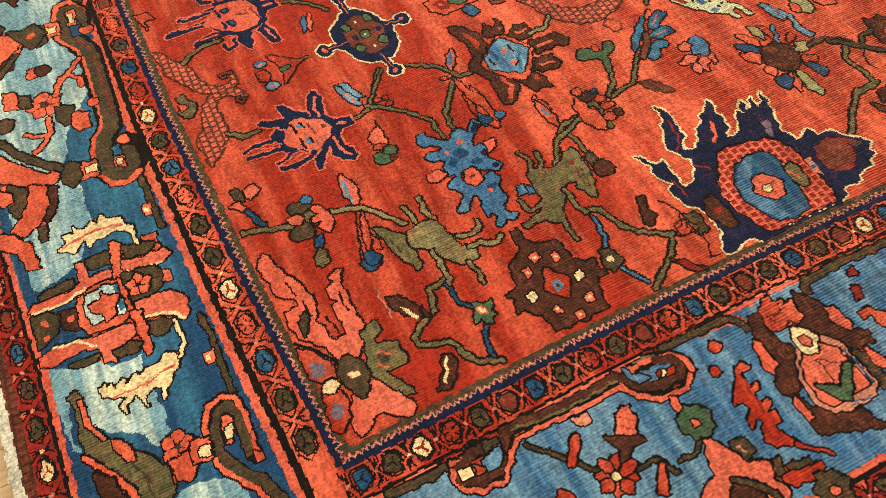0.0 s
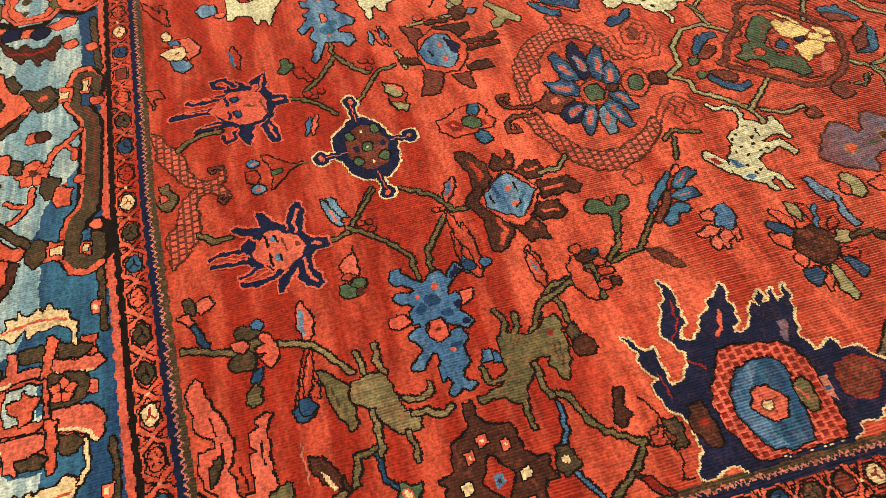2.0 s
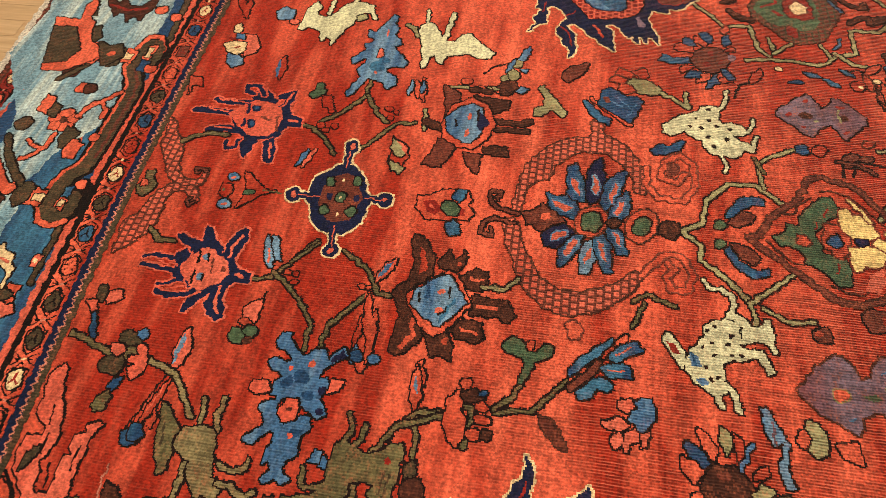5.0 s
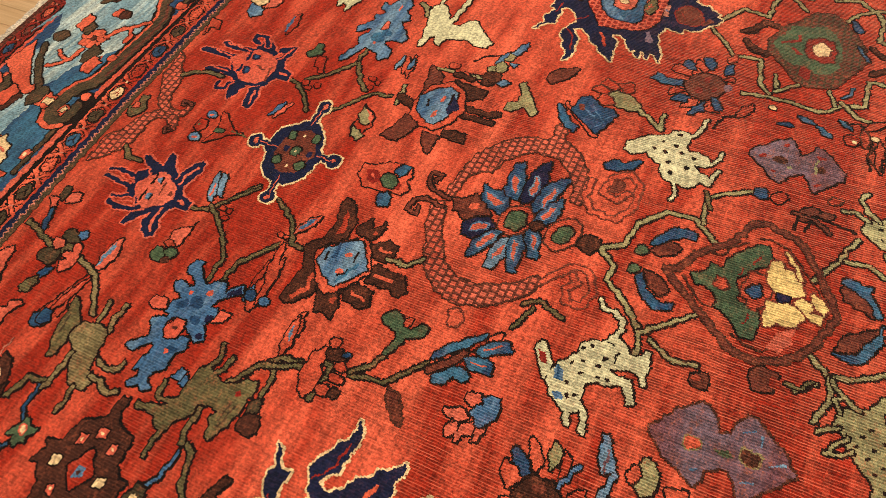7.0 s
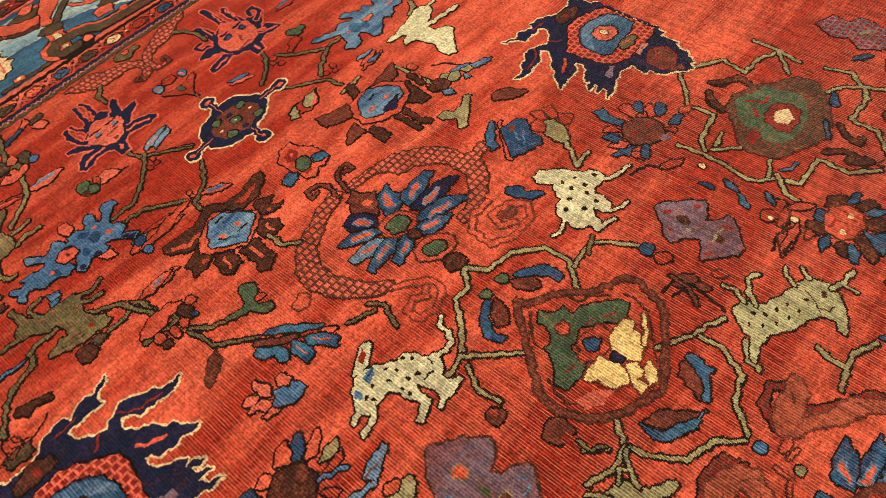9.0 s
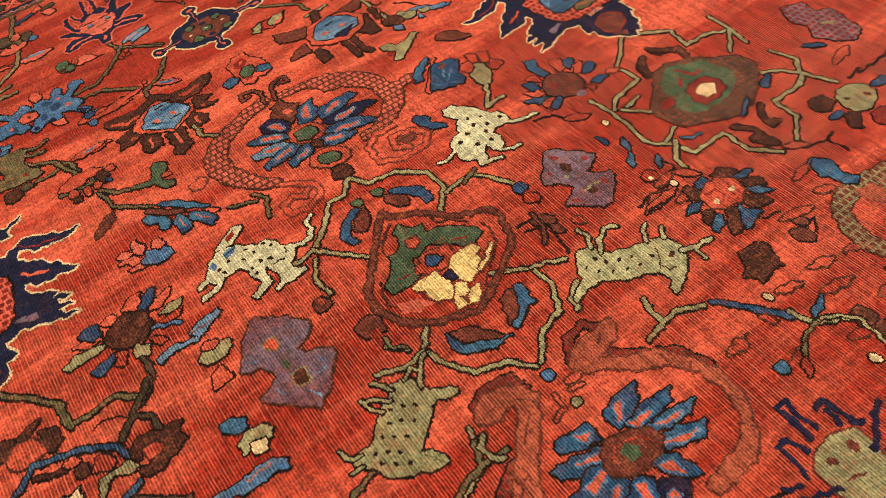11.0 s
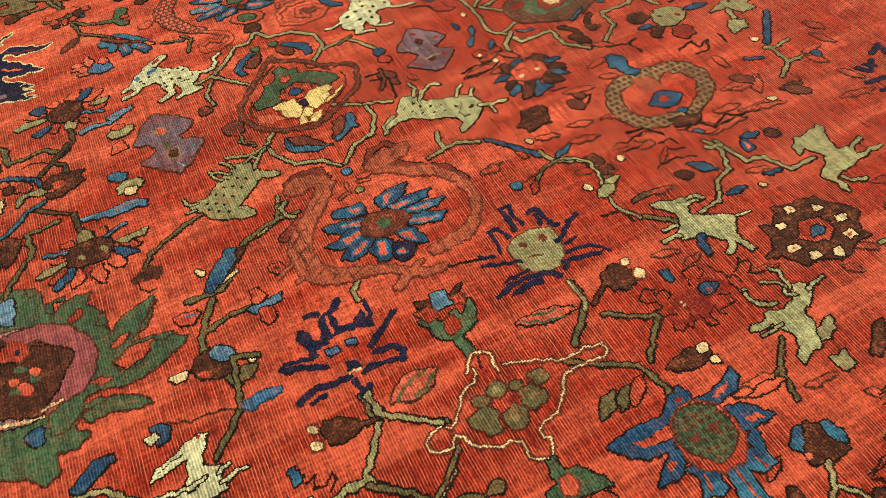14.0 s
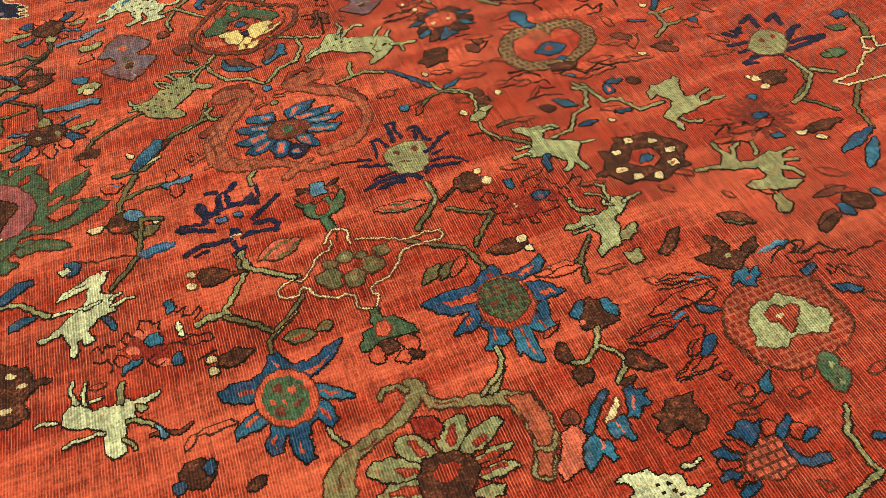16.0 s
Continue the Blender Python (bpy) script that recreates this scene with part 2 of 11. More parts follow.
def box_mesh(name, material, x0, y0, z0, x1, y1, z1):
    bm = bmesh.new()
    bmesh.ops.create_cube(bm, size=1.0, matrix=Matrix.Translation(((x0 + x1) / 2, (y0 + y1) / 2, (z0 + z1) / 2)) @ Matrix.Diagonal((x1 - x0, y1 - y0, z1 - z0, 1)))
    mesh = bpy.data.meshes.new(name)
    bm.to_mesh(mesh)
    bm.free()
    mesh.materials.append(material)
    return mesh


# ---- the room ----
T = 0.12
PILE = -0.012  # the floor lies this far below the top of the pile
for name, b in {
    "wall_west": (ROOM_X0 - T, ROOM_Y0 - T, PILE, ROOM_X0, ROOM_Y1 + T, ROOM_H),
    "wall_east": (ROOM_X1, ROOM_Y0 - T, PILE, ROOM_X1 + T, ROOM_Y1 + T, ROOM_H),
    "wall_south": (ROOM_X0, ROOM_Y0 - T, PILE, ROOM_X1, ROOM_Y0, ROOM_H),
    "wall_north": (ROOM_X0, ROOM_Y1, PILE, ROOM_X1, ROOM_Y1 + T, ROOM_H),
}.items():
    tagged(new(name, box_mesh(name, PAINT, *b)), "plain off-white painted room wall", "wall", kind="structure")
tagged(new("ceiling", box_mesh("ceiling", PAINT, ROOM_X0 - T, ROOM_Y0 - T, ROOM_H, ROOM_X1 + T, ROOM_Y1 + T, ROOM_H + T)), "plain white painted ceiling of the room", "ceiling", kind="structure")
floor = tagged(new("floor", box_mesh("floor", GAP, ROOM_X0 - T, ROOM_Y0 - T, PILE - 0.12, ROOM_X1 + T, ROOM_Y1 + T, PILE - 0.003)), "light oak strip floor with narrow dark joints", "floor", kind="structure")

# ---- the carpet: every motif is drawn on the grid of knots and stands a little proud of the ground ----
X0, Y0, X1, Y1 = -0.92, -1.26, 2.62, 1.66
NX, NY = round((X1 - X0) / CELL), round((Y1 - Y0) / CELL)
knot_colour = np.full((NY, NX), -1, dtype=np.int8)
knot_owner = np.full((NY, NX), -1, dtype=np.int16)
MOTIFS = []
STACK = [Matrix.Identity(3)]
chance = np.random.RandomState(17)
THICK = np.kron(chance.rand(NY // 3 + 1, NX // 3 + 1), np.ones((3, 3)))[:NY, :NX] + 0.3 * chance.rand(NY, NX) > np.interp(np.arange(NX), (0, 0.5 * NX, NX), (0.5, 0.65, 0.95))


def at(x, y, turn=0.0, size=1.0, flip=False):
    """The place of a motif on the carpet: millimetres, degrees, and whether it is mirrored across its own x axis."""
    a, f = radians(turn), (-1 if flip else 1)
    return Matrix(((size * math.cos(a), -size * f * math.sin(a), x), (size * math.sin(a), size * f * math.cos(a), y), (0, 0, 1)))


def carried(points):
    m = np.array(STACK[-1])
    p = np.array(points, dtype=float).reshape(-1, 2)
    return (p @ m[:2, :2].T + m[:2, 2]) / 1000


def scale_now():
    m = STACK[-1]
    return abs(m[0][0] * m[1][1] - m[0][1] * m[1][0]) ** 0.5 / 1000


def S(width, *xy):
    """A band of that width along the points; a pair of widths tapers it."""
    w0, w1 = width if isinstance(width, tuple) else (width, width)
    return ("band", carried(xy), w0 * scale_now() / 2, w1 * scale_now() / 2)


def P(*xy):
    """A filled shape between the points."""
    return ("area", carried(xy))


def E(x, y, a, b, turn=0.0):
    """An oval."""
    k, c, s = np.linspace(0, 2 * math.pi, 25)[:-1], math.cos(radians(turn)), math.sin(radians(turn))
    u, v = a * np.cos(k), b * np.sin(k)
    return ("area", carried(np.stack([x + u * c - v * s, y + u * s + v * c], 1)))


def L(x0, y0, x1, y1, width, belly=0.5):
    """A leaf from its foot to its tip, widest at belly."""
    d = np.array([x1 - x0, y1 - y0])
    n = np.array([-d[1], d[0]]) / max(np.hypot(*d), 1e-6)
    k = np.linspace(0, 1, 9)
    w = width / 2 * np.where(k < belly, np.sin(k / belly * math.pi / 2), np.sin((1 - k) / (1 - belly) * math.pi / 2))
    line = np.array([x0, y0]) + k[:, None] * d
    return ("area", carried(np.concatenate([line + w[:, None] * n, (line - w[:, None] * n)[::-1]])))


def R(x, y, count, inner, outer, width, start=0.0, arc=360.0, belly=0.6, squash=1.0):
    """Petals round a heart."""
    out = []
    for i in range(count):
        a = radians(start + arc * i / (count if arc == 360 else count - 1))
        c, s = math.cos(a), math.sin(a) * squash
        out.append(L(x + inner * c, y + inner * s, x + outer * c, y + outer * s, width, belly))
    return out


HAND = [(random.Random(31 + k).uniform(60, 330), random.Random(61 + k).uniform(60, 330), random.Random(91 + k).uniform(0, 6.3)) for k in range(8)]


def by_hand(x, y):
    """The small waverings of a weaver's hand, a millimetre or two."""
    dx = sum(np.sin(a * x + b * y + p) for a, b, p in HAND[:4]) * 0.0007
    dy = sum(np.sin(a * x - b * y + p) for a, b, p in HAND[4:]) * 0.0007
    return x + dx, y + dy


def covered(shape):
    pts = shape[1]
    pad = CELL * 1.5 + (max(shape[2:]) if shape[0] == "band" else 0)
    lo = np.floor((pts.min(0) - pad - (X0, Y0)) / CELL).astype(int)
    hi = np.ceil((pts.max(0) + pad - (X0, Y0)) / CELL).astype(int)
    i0, j0, i1, j1 = max(lo[0], 0), max(lo[1], 0), min(hi[0], NX), min(hi[1], NY)
    if i0 >= i1 or j0 >= j1:
        return None
    gx, gy = np.meshgrid(X0 + (np.arange(i0, i1) + 0.5) * CELL, Y0 + (np.arange(j0, j1) + 0.5) * CELL)
    gx, gy = by_hand(gx, gy)
    hit = np.zeros(gx.shape, bool)
    if shape[0] == "band":
        n = len(pts) - 1
        for k in range(n):
            a, d = pts[k], pts[k + 1] - pts[k]
            along = np.clip(((gx - a[0]) * d[0] + (gy - a[1]) * d[1]) / max(d @ d, 1e-12), 0, 1)
            w = shape[2] + (shape[3] - shape[2]) * (k + along) / n
            hit |= (gx - a[0] - along * d[0]) ** 2 + (gy - a[1] - along * d[1]) ** 2 <= np.maximum(w, CELL * 0.52) ** 2
    else:
        for a, b in zip(pts, np.roll(pts, -1, 0)):
            if a[1] != b[1]:
                hit ^= ((a[1] > gy) != (b[1] > gy)) & (gx < (b[0] - a[0]) * (gy - a[1]) / (b[1] - a[1]) + a[0])
    return i0, j0, hit


def lay(colour, *shapes, line="ink", rows=1, fleck=None, mesh=6):
    """Knots the shapes, as one area, in that colour, with a row of darker knots round it; line None leaves the row out."""
    flat = [s for group in shapes for s in (group if isinstance(group, list) else [group])]
    got = [c for c in map(covered, flat) if c]
    if not got:
        return
    i0, j0 = min(c[0] for c in got) - rows, min(c[1] for c in got) - rows
    i1, j1 = max(c[0] + c[2].shape[1] for c in got) + rows, max(c[1] + c[2].shape[0] for c in got) + rows
    area = np.zeros((j1 - j0, i1 - i0), bool)
    for i, j, hit in got:
        area[j - j0:j - j0 + hit.shape[0], i - i0:i - i0 + hit.shape[1]] |= hit
    ci, cj = max(i0, 0), max(j0, 0)
    window = (slice(cj, min(j1, NY)), slice(ci, min(i1, NX)))
    cut = (slice(cj - j0, cj - j0 + window[0].stop - cj), slice(ci - i0, ci - i0 + window[1].stop - ci))
    if line:
        edge = area.copy()
        big = area.sum() > 70
        for _ in range(rows):
            grown = edge.copy()
            grown[1:] |= edge[:-1]; grown[:-1] |= edge[1:]
            edge = grown.copy()
            grown[:, 1:] |= edge[:, :-1]; grown[:, :-1] |= edge[:, 1:]
            edge = grown
        if big:
            # here and there the weaver gave the outline a second knot
            grown = edge.copy()
            grown[1:] |= edge[:-1]; grown[:, 1:] |= edge[:, :-1]
            spare = np.zeros_like(edge)
            spare[cut] = THICK[window]
            edge |= grown & spare
        knot_colour[window][edge[cut]] = COLOURS.index(line)
        knot_owner[window][edge[cut]] = len(MOTIFS) - 1
    if colour:
        knot_colour[window][area[cut]] = COLOURS.index(colour)
        knot_owner[window][area[cut]] = len(MOTIFS) - 1
    if fleck:
        jj, ii = np.indices(area.shape)
        spots = area & ((ii + i0) % mesh > 1) & ((jj + j0 + (ii + i0) // mesh % 2 * 2) % mesh > 1)
        knot_colour[window][spots[cut]] = COLOURS.index(fleck)


def motif(name, label, draw, place=None, *args):
    MOTIFS.append((name, label))
    STACK.append(place or Matrix.Identity(3))
    draw(*args)
    STACK.pop()


PROUD = {"ink": 0.0006, "coal": 0.0006}


def pieces():
    """For every motif, the separate patches of knots that belong to it; crumbs are left out."""
    found = [[] for _ in MOTIFS]
    seen = np.zeros((NY, NX), bool)
    owner = knot_owner.tolist()
    for j0, i0 in np.argwhere(knot_owner >= 0).tolist():
        if seen[j0, i0]:
            continue
        number, patch, todo = owner[j0][i0], [], [(j0, i0)]
        seen[j0, i0] = True
        while todo:
            j, i = todo.pop()
            patch.append((j, i))
            for q, p in ((j - 1, i), (j + 1, i), (j, i - 1), (j, i + 1), (j - 1, i - 1), (j + 1, i + 1), (j - 1, i + 1), (j + 1, i - 1)):
                if 0 <= q < NY and 0 <= p < NX and owner[q][p] == number and not seen[q, p]:
                    seen[q, p] = True
                    todo.append((q, p))
        found[number].append(patch)
    for patches in found:
        patches.sort(key=len, reverse=True)
        for k in range(len(patches) - 1, 0, -1):
            if len(patches[k]) < 24:
                patches.pop(k)
    return found


def knotted(name, patch):
    """The mesh of one patch: runs of knots of one colour, and the low walls round them."""
    cells = np.array(patch)
    (b, a), (d, c) = cells.min(0), cells.max(0) + 1
    tone = np.full((d - b, c - a), -1, dtype=int)
    tone[cells[:, 0] - b, cells[:, 1] - a] = knot_colour[cells[:, 0], cells[:, 1]]
    lift = np.array([PROUD.get(k, 0.0014) for k in COLOURS] + [0.0])
    top = np.pad(lift[np.where(knot_colour[b:d, a:c] >= 0, knot_colour[b:d, a:c], -1)], 1)
    ids = np.pad(tone, 1, constant_values=-1)
    verts, faces, which = [], [], []

    def quad(p, q, r, s, m):
        n = len(verts)
        verts.extend((p, q, r, s))
        faces.append((n, n + 1, n + 2, n + 3))
        which.append(m)
    ox, oy = X0 + (a - 1) * CELL, Y0 + (b - 1) * CELL
    rows, cols = ids.shape
    for j in range(1, rows - 1):
        i = 1
        while i < cols - 1:
            m = ids[j, i]
            if m < 0:
                i += 1
                continue
            k = i
            while ids[j, k] == m:
                k += 1
            x0, x1, y0, y1, z = ox + i * CELL, ox + k * CELL, oy + j * CELL, oy + (j + 1) * CELL, lift[m]
            quad((x0, y0, z), (x1, y0, z), (x1, y1, z), (x0, y1, z), m)
            if top[j, i - 1] < z:
                low = top[j, i - 1] - 0.0004
                quad((x0, y1, low), (x0, y0, low), (x0, y0, z), (x0, y1, z), m)
            if top[j, k] < z:
                low = top[j, k] - 0.0004
                quad((x1, y0, low), (x1, y1, low), (x1, y1, z), (x1, y0, z), m)
            for other, yy, side in ((j - 1, y0, 1), (j + 1, y1, -1)):
                n = i
                while n < k:
                    if top[other, n] >= z:
                        n += 1
                        continue
                    e, low = n, top[other, n]
                    while e < k and top[other, e] == low:
                        e += 1
                    p, q = (ox + n * CELL, ox + e * CELL) if side > 0 else (ox + e * CELL, ox + n * CELL)
                    quad((p, yy, low - 0.0004), (q, yy, low - 0.0004), (q, yy, z), (p, yy, z), m)
                    n = e
            i = k
    used = sorted(set(which))
    return solid(name, [WOOL[COLOURS[m]] for m in used], verts, faces, [used.index(m) for m in which])

# ---- the border: bands, guard stripes with rosettes, and the cotton edge ----
INNER_Y = (-1300, -780, -450, 0, 620, 1700)
INNER_X = (-312, -349, -376, -402, -412, -420)
OUTER_X = (-770, -788, -800, -834, -868, -890)
FOOT_X = (-900, -350, 20, 340, 570, 2700)
FOOT_Y = (-786, -781, -773, -772, -776, -782)


def side(d, y):
    """x of the line d millimetres outside the field at the end border; the main border takes up the difference in width."""
    a, b = float(np.interp(y, INNER_Y, INNER_X)), float(np.interp(y, INNER_Y, OUTER_X))
    return float(np.interp(d, (0, 97, 357, 426, 500), (a, a - 97, b + 69, b, b - 74)))


def foot(d, x):
    """y of the line d millimetres outside the field's long edge."""
    return float(np.interp(x, FOOT_X, FOOT_Y)) - d


def end_band(d0, d1, y0=-1240, y1=1660):
    ys = [y0] + [y for y in INNER_Y if y0 < y < y1] + [y1]
    pts = [(side(d0, y), y) for y in ys] + [(side(d1, y), y) for y in reversed(ys)]
    return P(*[c for p in pts for c in p])


def long_band(d0, d1, x0, x1=2620):
    xs = [x0] + [x for x in FOOT_X if x0 < x < x1] + [x1]
    pts = [(x, foot(d0, x)) for x in xs] + [(x, foot(d1, x)) for x in reversed(xs)]
    return P(*[c for p in pts for c in p])


def mitre(d):
    """x at which the stripe d millimetres outside the field turns the corner."""
    return side(d, foot(d, -350))


def long_stripe(colour, d0, d1, fleck=None):
    lay(colour, long_band(d0, d1, mitre((d0 + d1) / 2)), line=None, fleck=fleck)


def end_stripe(colour, d0, d1, fleck=None):
    lay(colour, end_band(d0, d1, foot((d0 + d1) / 2, -350)), line=None, fleck=fleck)


STRIPES = [
    ("olive_stripe", "moss", 0, 12, None, "narrow olive stripe beside the field"),
    ("navy_stripe", "navy", 12, 28, None, "navy stripe with a sawtooth edge"),
    ("red_guard_stripe", "red", 28, 72, None, "red guard stripe with small rosettes"),
    ("black_stripe", "coal", 72, 84, None, "dark brown dividing stripe"),
    ("salmon_stripe", "salmon", 84, 97, None, "salmon dividing stripe"),
    ("border_ground", "blue", 97, 357, None, "blue streaked ground of the main border"),
    ("outer_salmon_stripe", "salmon", 357, 366, None, "outer salmon dividing stripe"),
    ("outer_black_stripe", "coal", 366, 373, None, "outer dark dividing stripe"),
    ("outer_red_guard_stripe", "brick", 373, 409, None, "outer red guard stripe with rosettes"),
    ("outer_brown_stripe", "brown", 409, 426, "umber", "checked brown outermost stripe"),
]
LONG_SIDE = {"red_guard_stripe": (28, 75), "black_stripe": (75, 80), "salmon_stripe": (80, 88), "border_ground": (88, 357)}
for name, colour, d0, d1, fleck, label in STRIPES:
    motif(name, label, end_stripe, None, colour, d0, d1, fleck)
    motif(name, label, long_stripe, None, "sky" if name == "border_ground" else colour, *LONG_SIDE.get(name, (d0, d1)), fleck)


def cotton_edge():
    pts = [(side(426, y), y) for y in range(-1240, 1661, 100)]
    rag = random.Random(4)
    pts += [(side(426, y) - 15 - 4 * rag.random(), y) for y in range(1660, -1241, -9)]
    lay("cotton", P(*[c for p in pts for c in p]), line=None)


motif("cotton_edge", "overcast white cotton edge of the carpet", cotton_edge)


def sawtooth_end():
    pts = []
    for i, y in enumerate(range(-800, 1660, 6)):
        pts += [side(10 if i % 2 else 17, y), y]
    lay("pink", S(2.6, *pts), line=None)


def sawtooth_long():
    pts = []
    for i, x in enumerate(range(-356, 2620, 5)):
        pts += [x, foot(10 if i % 2 else 17, x)]
    lay("pink", S(2.6, *pts), line=None)


motif("sawtooth_line", "salmon-pink sawtooth line between two stripes", sawtooth_end)
motif("sawtooth_line", "salmon-pink sawtooth line between two stripes", sawtooth_long)


def guard_rosette(colour, long, wide):
    """A small six-sided flower with a dotted ring round it, crossed lines on both sides, and a few light knots."""
    six = [c for k in range(7) for c in ((wide + 2) * math.sin(k * math.pi / 3), long * 0.40 * math.cos(k * math.pi / 3))]
    lay("coal", S(3, *six), line=None)
    for sx in (-1, 1):
        lay("coal", S(3, sx * (wide + 3), long * 0.36, sx * wide * 0.2, long * 0.5, sx * (wide + 3), long * 0.64), line=None)
        lay("coal", S(3, sx * wide * 0.9, long * 0.5, sx * wide * 0.5, long * 0.5), line=None)
    lay(colour, E(0, 0, wide - 5, long * 0.25), line="coal")
    if colour == "red":
        lay("coal", R(0, 0, 5, 3, wide - 4, 3, 18), line=None)
    else:
        lay("brick" if colour in ("cream", "umber") else "coal", S(3, -wide * 0.4, -long * 0.1, 0, 0, wide * 0.4, -long * 0.1), S(3, 0, 0, 0, long * 0.16), line=None)
    lay("cream" if colour == "cream" else "pink", E(0, long * 0.5, 3, 3), line=None)


END_GUARD = "red cream blue umber red moss blue red cream moss blue red moss moss cream red blue moss moss".split()
LONG_GUARD = "blue moss cream red moss umber blue moss red moss umber red blue moss umber moss blue moss umber cream".split()
for i in range(34):
    y = 672 - 74.5 * (i - 13)
    if y > -775:
        motif("guard_rosette", "small woven rosette in the guard stripe", guard_rosette, at(side(51, y), y, 4), END_GUARD[(i - 14) % len(END_GUARD)], 74, 17)
for i in range(62):
    x = -349 + 47.7 * i
    motif("guard_rosette", "small woven rosette in the guard stripe", guard_rosette, at(x, foot(50, x), 90), LONG_GUARD[i % len(LONG_GUARD)], 47, 19)
OUTER_GUARD = "cream moss moss blue umber red".split()
for i in range(32):
    y = -611 + 71 * (i - 8)
    motif("guard_rosette", "small woven rosette in the outer guard stripe", guard_rosette, at(side(391, y), y, 4), OUTER_GUARD[(i - 8) % 6], 66, 13)
for i in range(46):
    x = -700 + 71 * i
    motif("guard_rosette", "small woven rosette in the outer guard stripe", guard_rosette, at(x, foot(391, x), 90), OUTER_GUARD[i % 6], 66, 13)

# ---- the motifs of the field, each drawn in millimetres round its own middle ----


def draw_pale_ground():
    lay("pale", P(-180, 598, 96, 301, 79, 163, 68, 120, 92, 58, 106, 22, 93, -52, 101, -70, 74, -102, 77, -129, 46, -145, 31, -177, 27, -214, 11, -245, -31, -182, -83, -98, -223, 124), line=None)


def draw_pale_ground_2():
    lay("pale", P(44, 104, 77, 57, 74, 15, 77, -21, 92, -43, 39, -55, 55, -76, 45, -103, -4, -128, -43, -131, -47, -67, -61, 131, -1, 114), line=None)


def draw_pale_ground_3():
    lay("pale", P(-84, 91, -56, 76, -4, 65, 10, 47, 55, 45, 55, 13, 59, -30, 66, -54, 64, -97, 50, -114, 35, -107, 28, -84, -14, -58, -32, -44, -48, -16, -49, 20, -65, 28, -72, -52, -59, -68, -74, -61, -84, 23), line=None)


def draw_pale_ground_4():
    lay("pale", P(-42, 30, -16, 30, 23, 19, 46, -15, 41, -55, -67, -1), line=None)


def draw_bracket():
    lay("coal", S(50.2, 13, 275, 18, 313, 5, 341, -13, 341, -25, 297, -23, 256, 7, 200, 13, 169, 11, 79, 9, -22, 7, -45, -13, -66, -22, -100, -24, -144, -11, -169, 9, -174, 27, -157, 26, -118, 24, -97), line=None)
    lay("red", S(12.2, 27, 314, 4, 364, -24, 362, -37, 314, -38, 255, -3, 193, 0, 167, -1, 77, -1, -16, -9, -41, -26, -59, -37, -92, -39, -141, -20, -185, 8, -194, 31, -179), line="coal")
    lay("moss", S(29.5, 14, 281, 16, 314, 4, 337, -12, 336, -23, 296, -21, 259, 8, 204, 15, 168, 14, 78, 11, -23, 8, -46, -11, -67, -20, -101, -22, -143, -9, -166, 9, -170, 24, -156, 23, -121), line=None)
    lay("umber", S(7.6, -12, 248, 14, 203, 20, 159, 20, 74, 18, -18), line=None)
    lay("blue", P(-10, 282, 11, 276, 14, 245, -8, 245), line="coal")
    lay("red", P(-8, 330, 10, 332, 5, 282, -11, 287), line="coal")
    lay("cream", P(-6, 322, 4, 323, 1, 292, -8, 293), line="coal")
    lay("red", E(21, 253, 14.1, 12.2, -45), line="coal")
    lay("blue", P(-2, -98, 12, -95, 10, -125, -3, -126), line="coal")
    lay("red", P(-4, -125, 14, -129, 11, -154, -7, -149), line="coal")
    lay("cream", P(0, -131, 10, -133, 8, -148, -2, -146), line="coal")
    lay("red", E(21, -88, 12.0, 11.5, -48), line="coal")


def draw_bracket_2():
    lay("coal", S(26.2, 18, -23, 17, 20, 15, 55, 4, 71, -14, 65, -26, 37, -29, 6, -23, -16, -6, -44, 16, -67, 28, -95, 36, -142), line=None)
    lay("red", S(7.5, 23, -21, 24, 7, 25, 45, 19, 74, 0, 85, -22, 79, -37, 48, -37, 19, -35, -14, -15, -45, 7, -71, 17, -101, 27, -146), line="coal")
    lay("moss", S(14.9, 14, -16, 15, 19, 13, 53, 4, 68, -12, 62, -24, 36, -27, 5, -21, -15, -4, -42, 19, -66, 31, -97, 40, -144), line=None)
    lay("red", P(-9, 51, 1, 55, 5, 41, -7, 8, -14, 12, -13, 31), line="coal")
    lay("cream", P(-8, 36, 3, 36, 0, 19, -11, 17), line="coal")
    lay("red", P(18, -18, 31, -23, 29, -38, 18, -35), line="coal")


def draw_border_stem():
    lay("moss", S(9.4, -6, 61, -1, 22, 1, -28, 3, -71), line="coal")
    lay("moss", S(7.7, 13, -275, 21, -313, 21, -368, 22, -410, 23, -436), line="coal")
    lay("red", P(2, -343, 16, -343, 15, -365, 0, -364), line="coal")
    lay("cream", P(4, -348, 10, -347, 10, -360, 3, -358), line=None)
    lay("salmon", P(-16, -11, -2, -13, -5, -37, -18, -36), line="coal")
    lay("cream", E(-11, -25, 4.6, 4.6, -27), line=None)
    lay("red", P(-33, -78, -10, -80, -12, -116, -39, -114), line="coal")


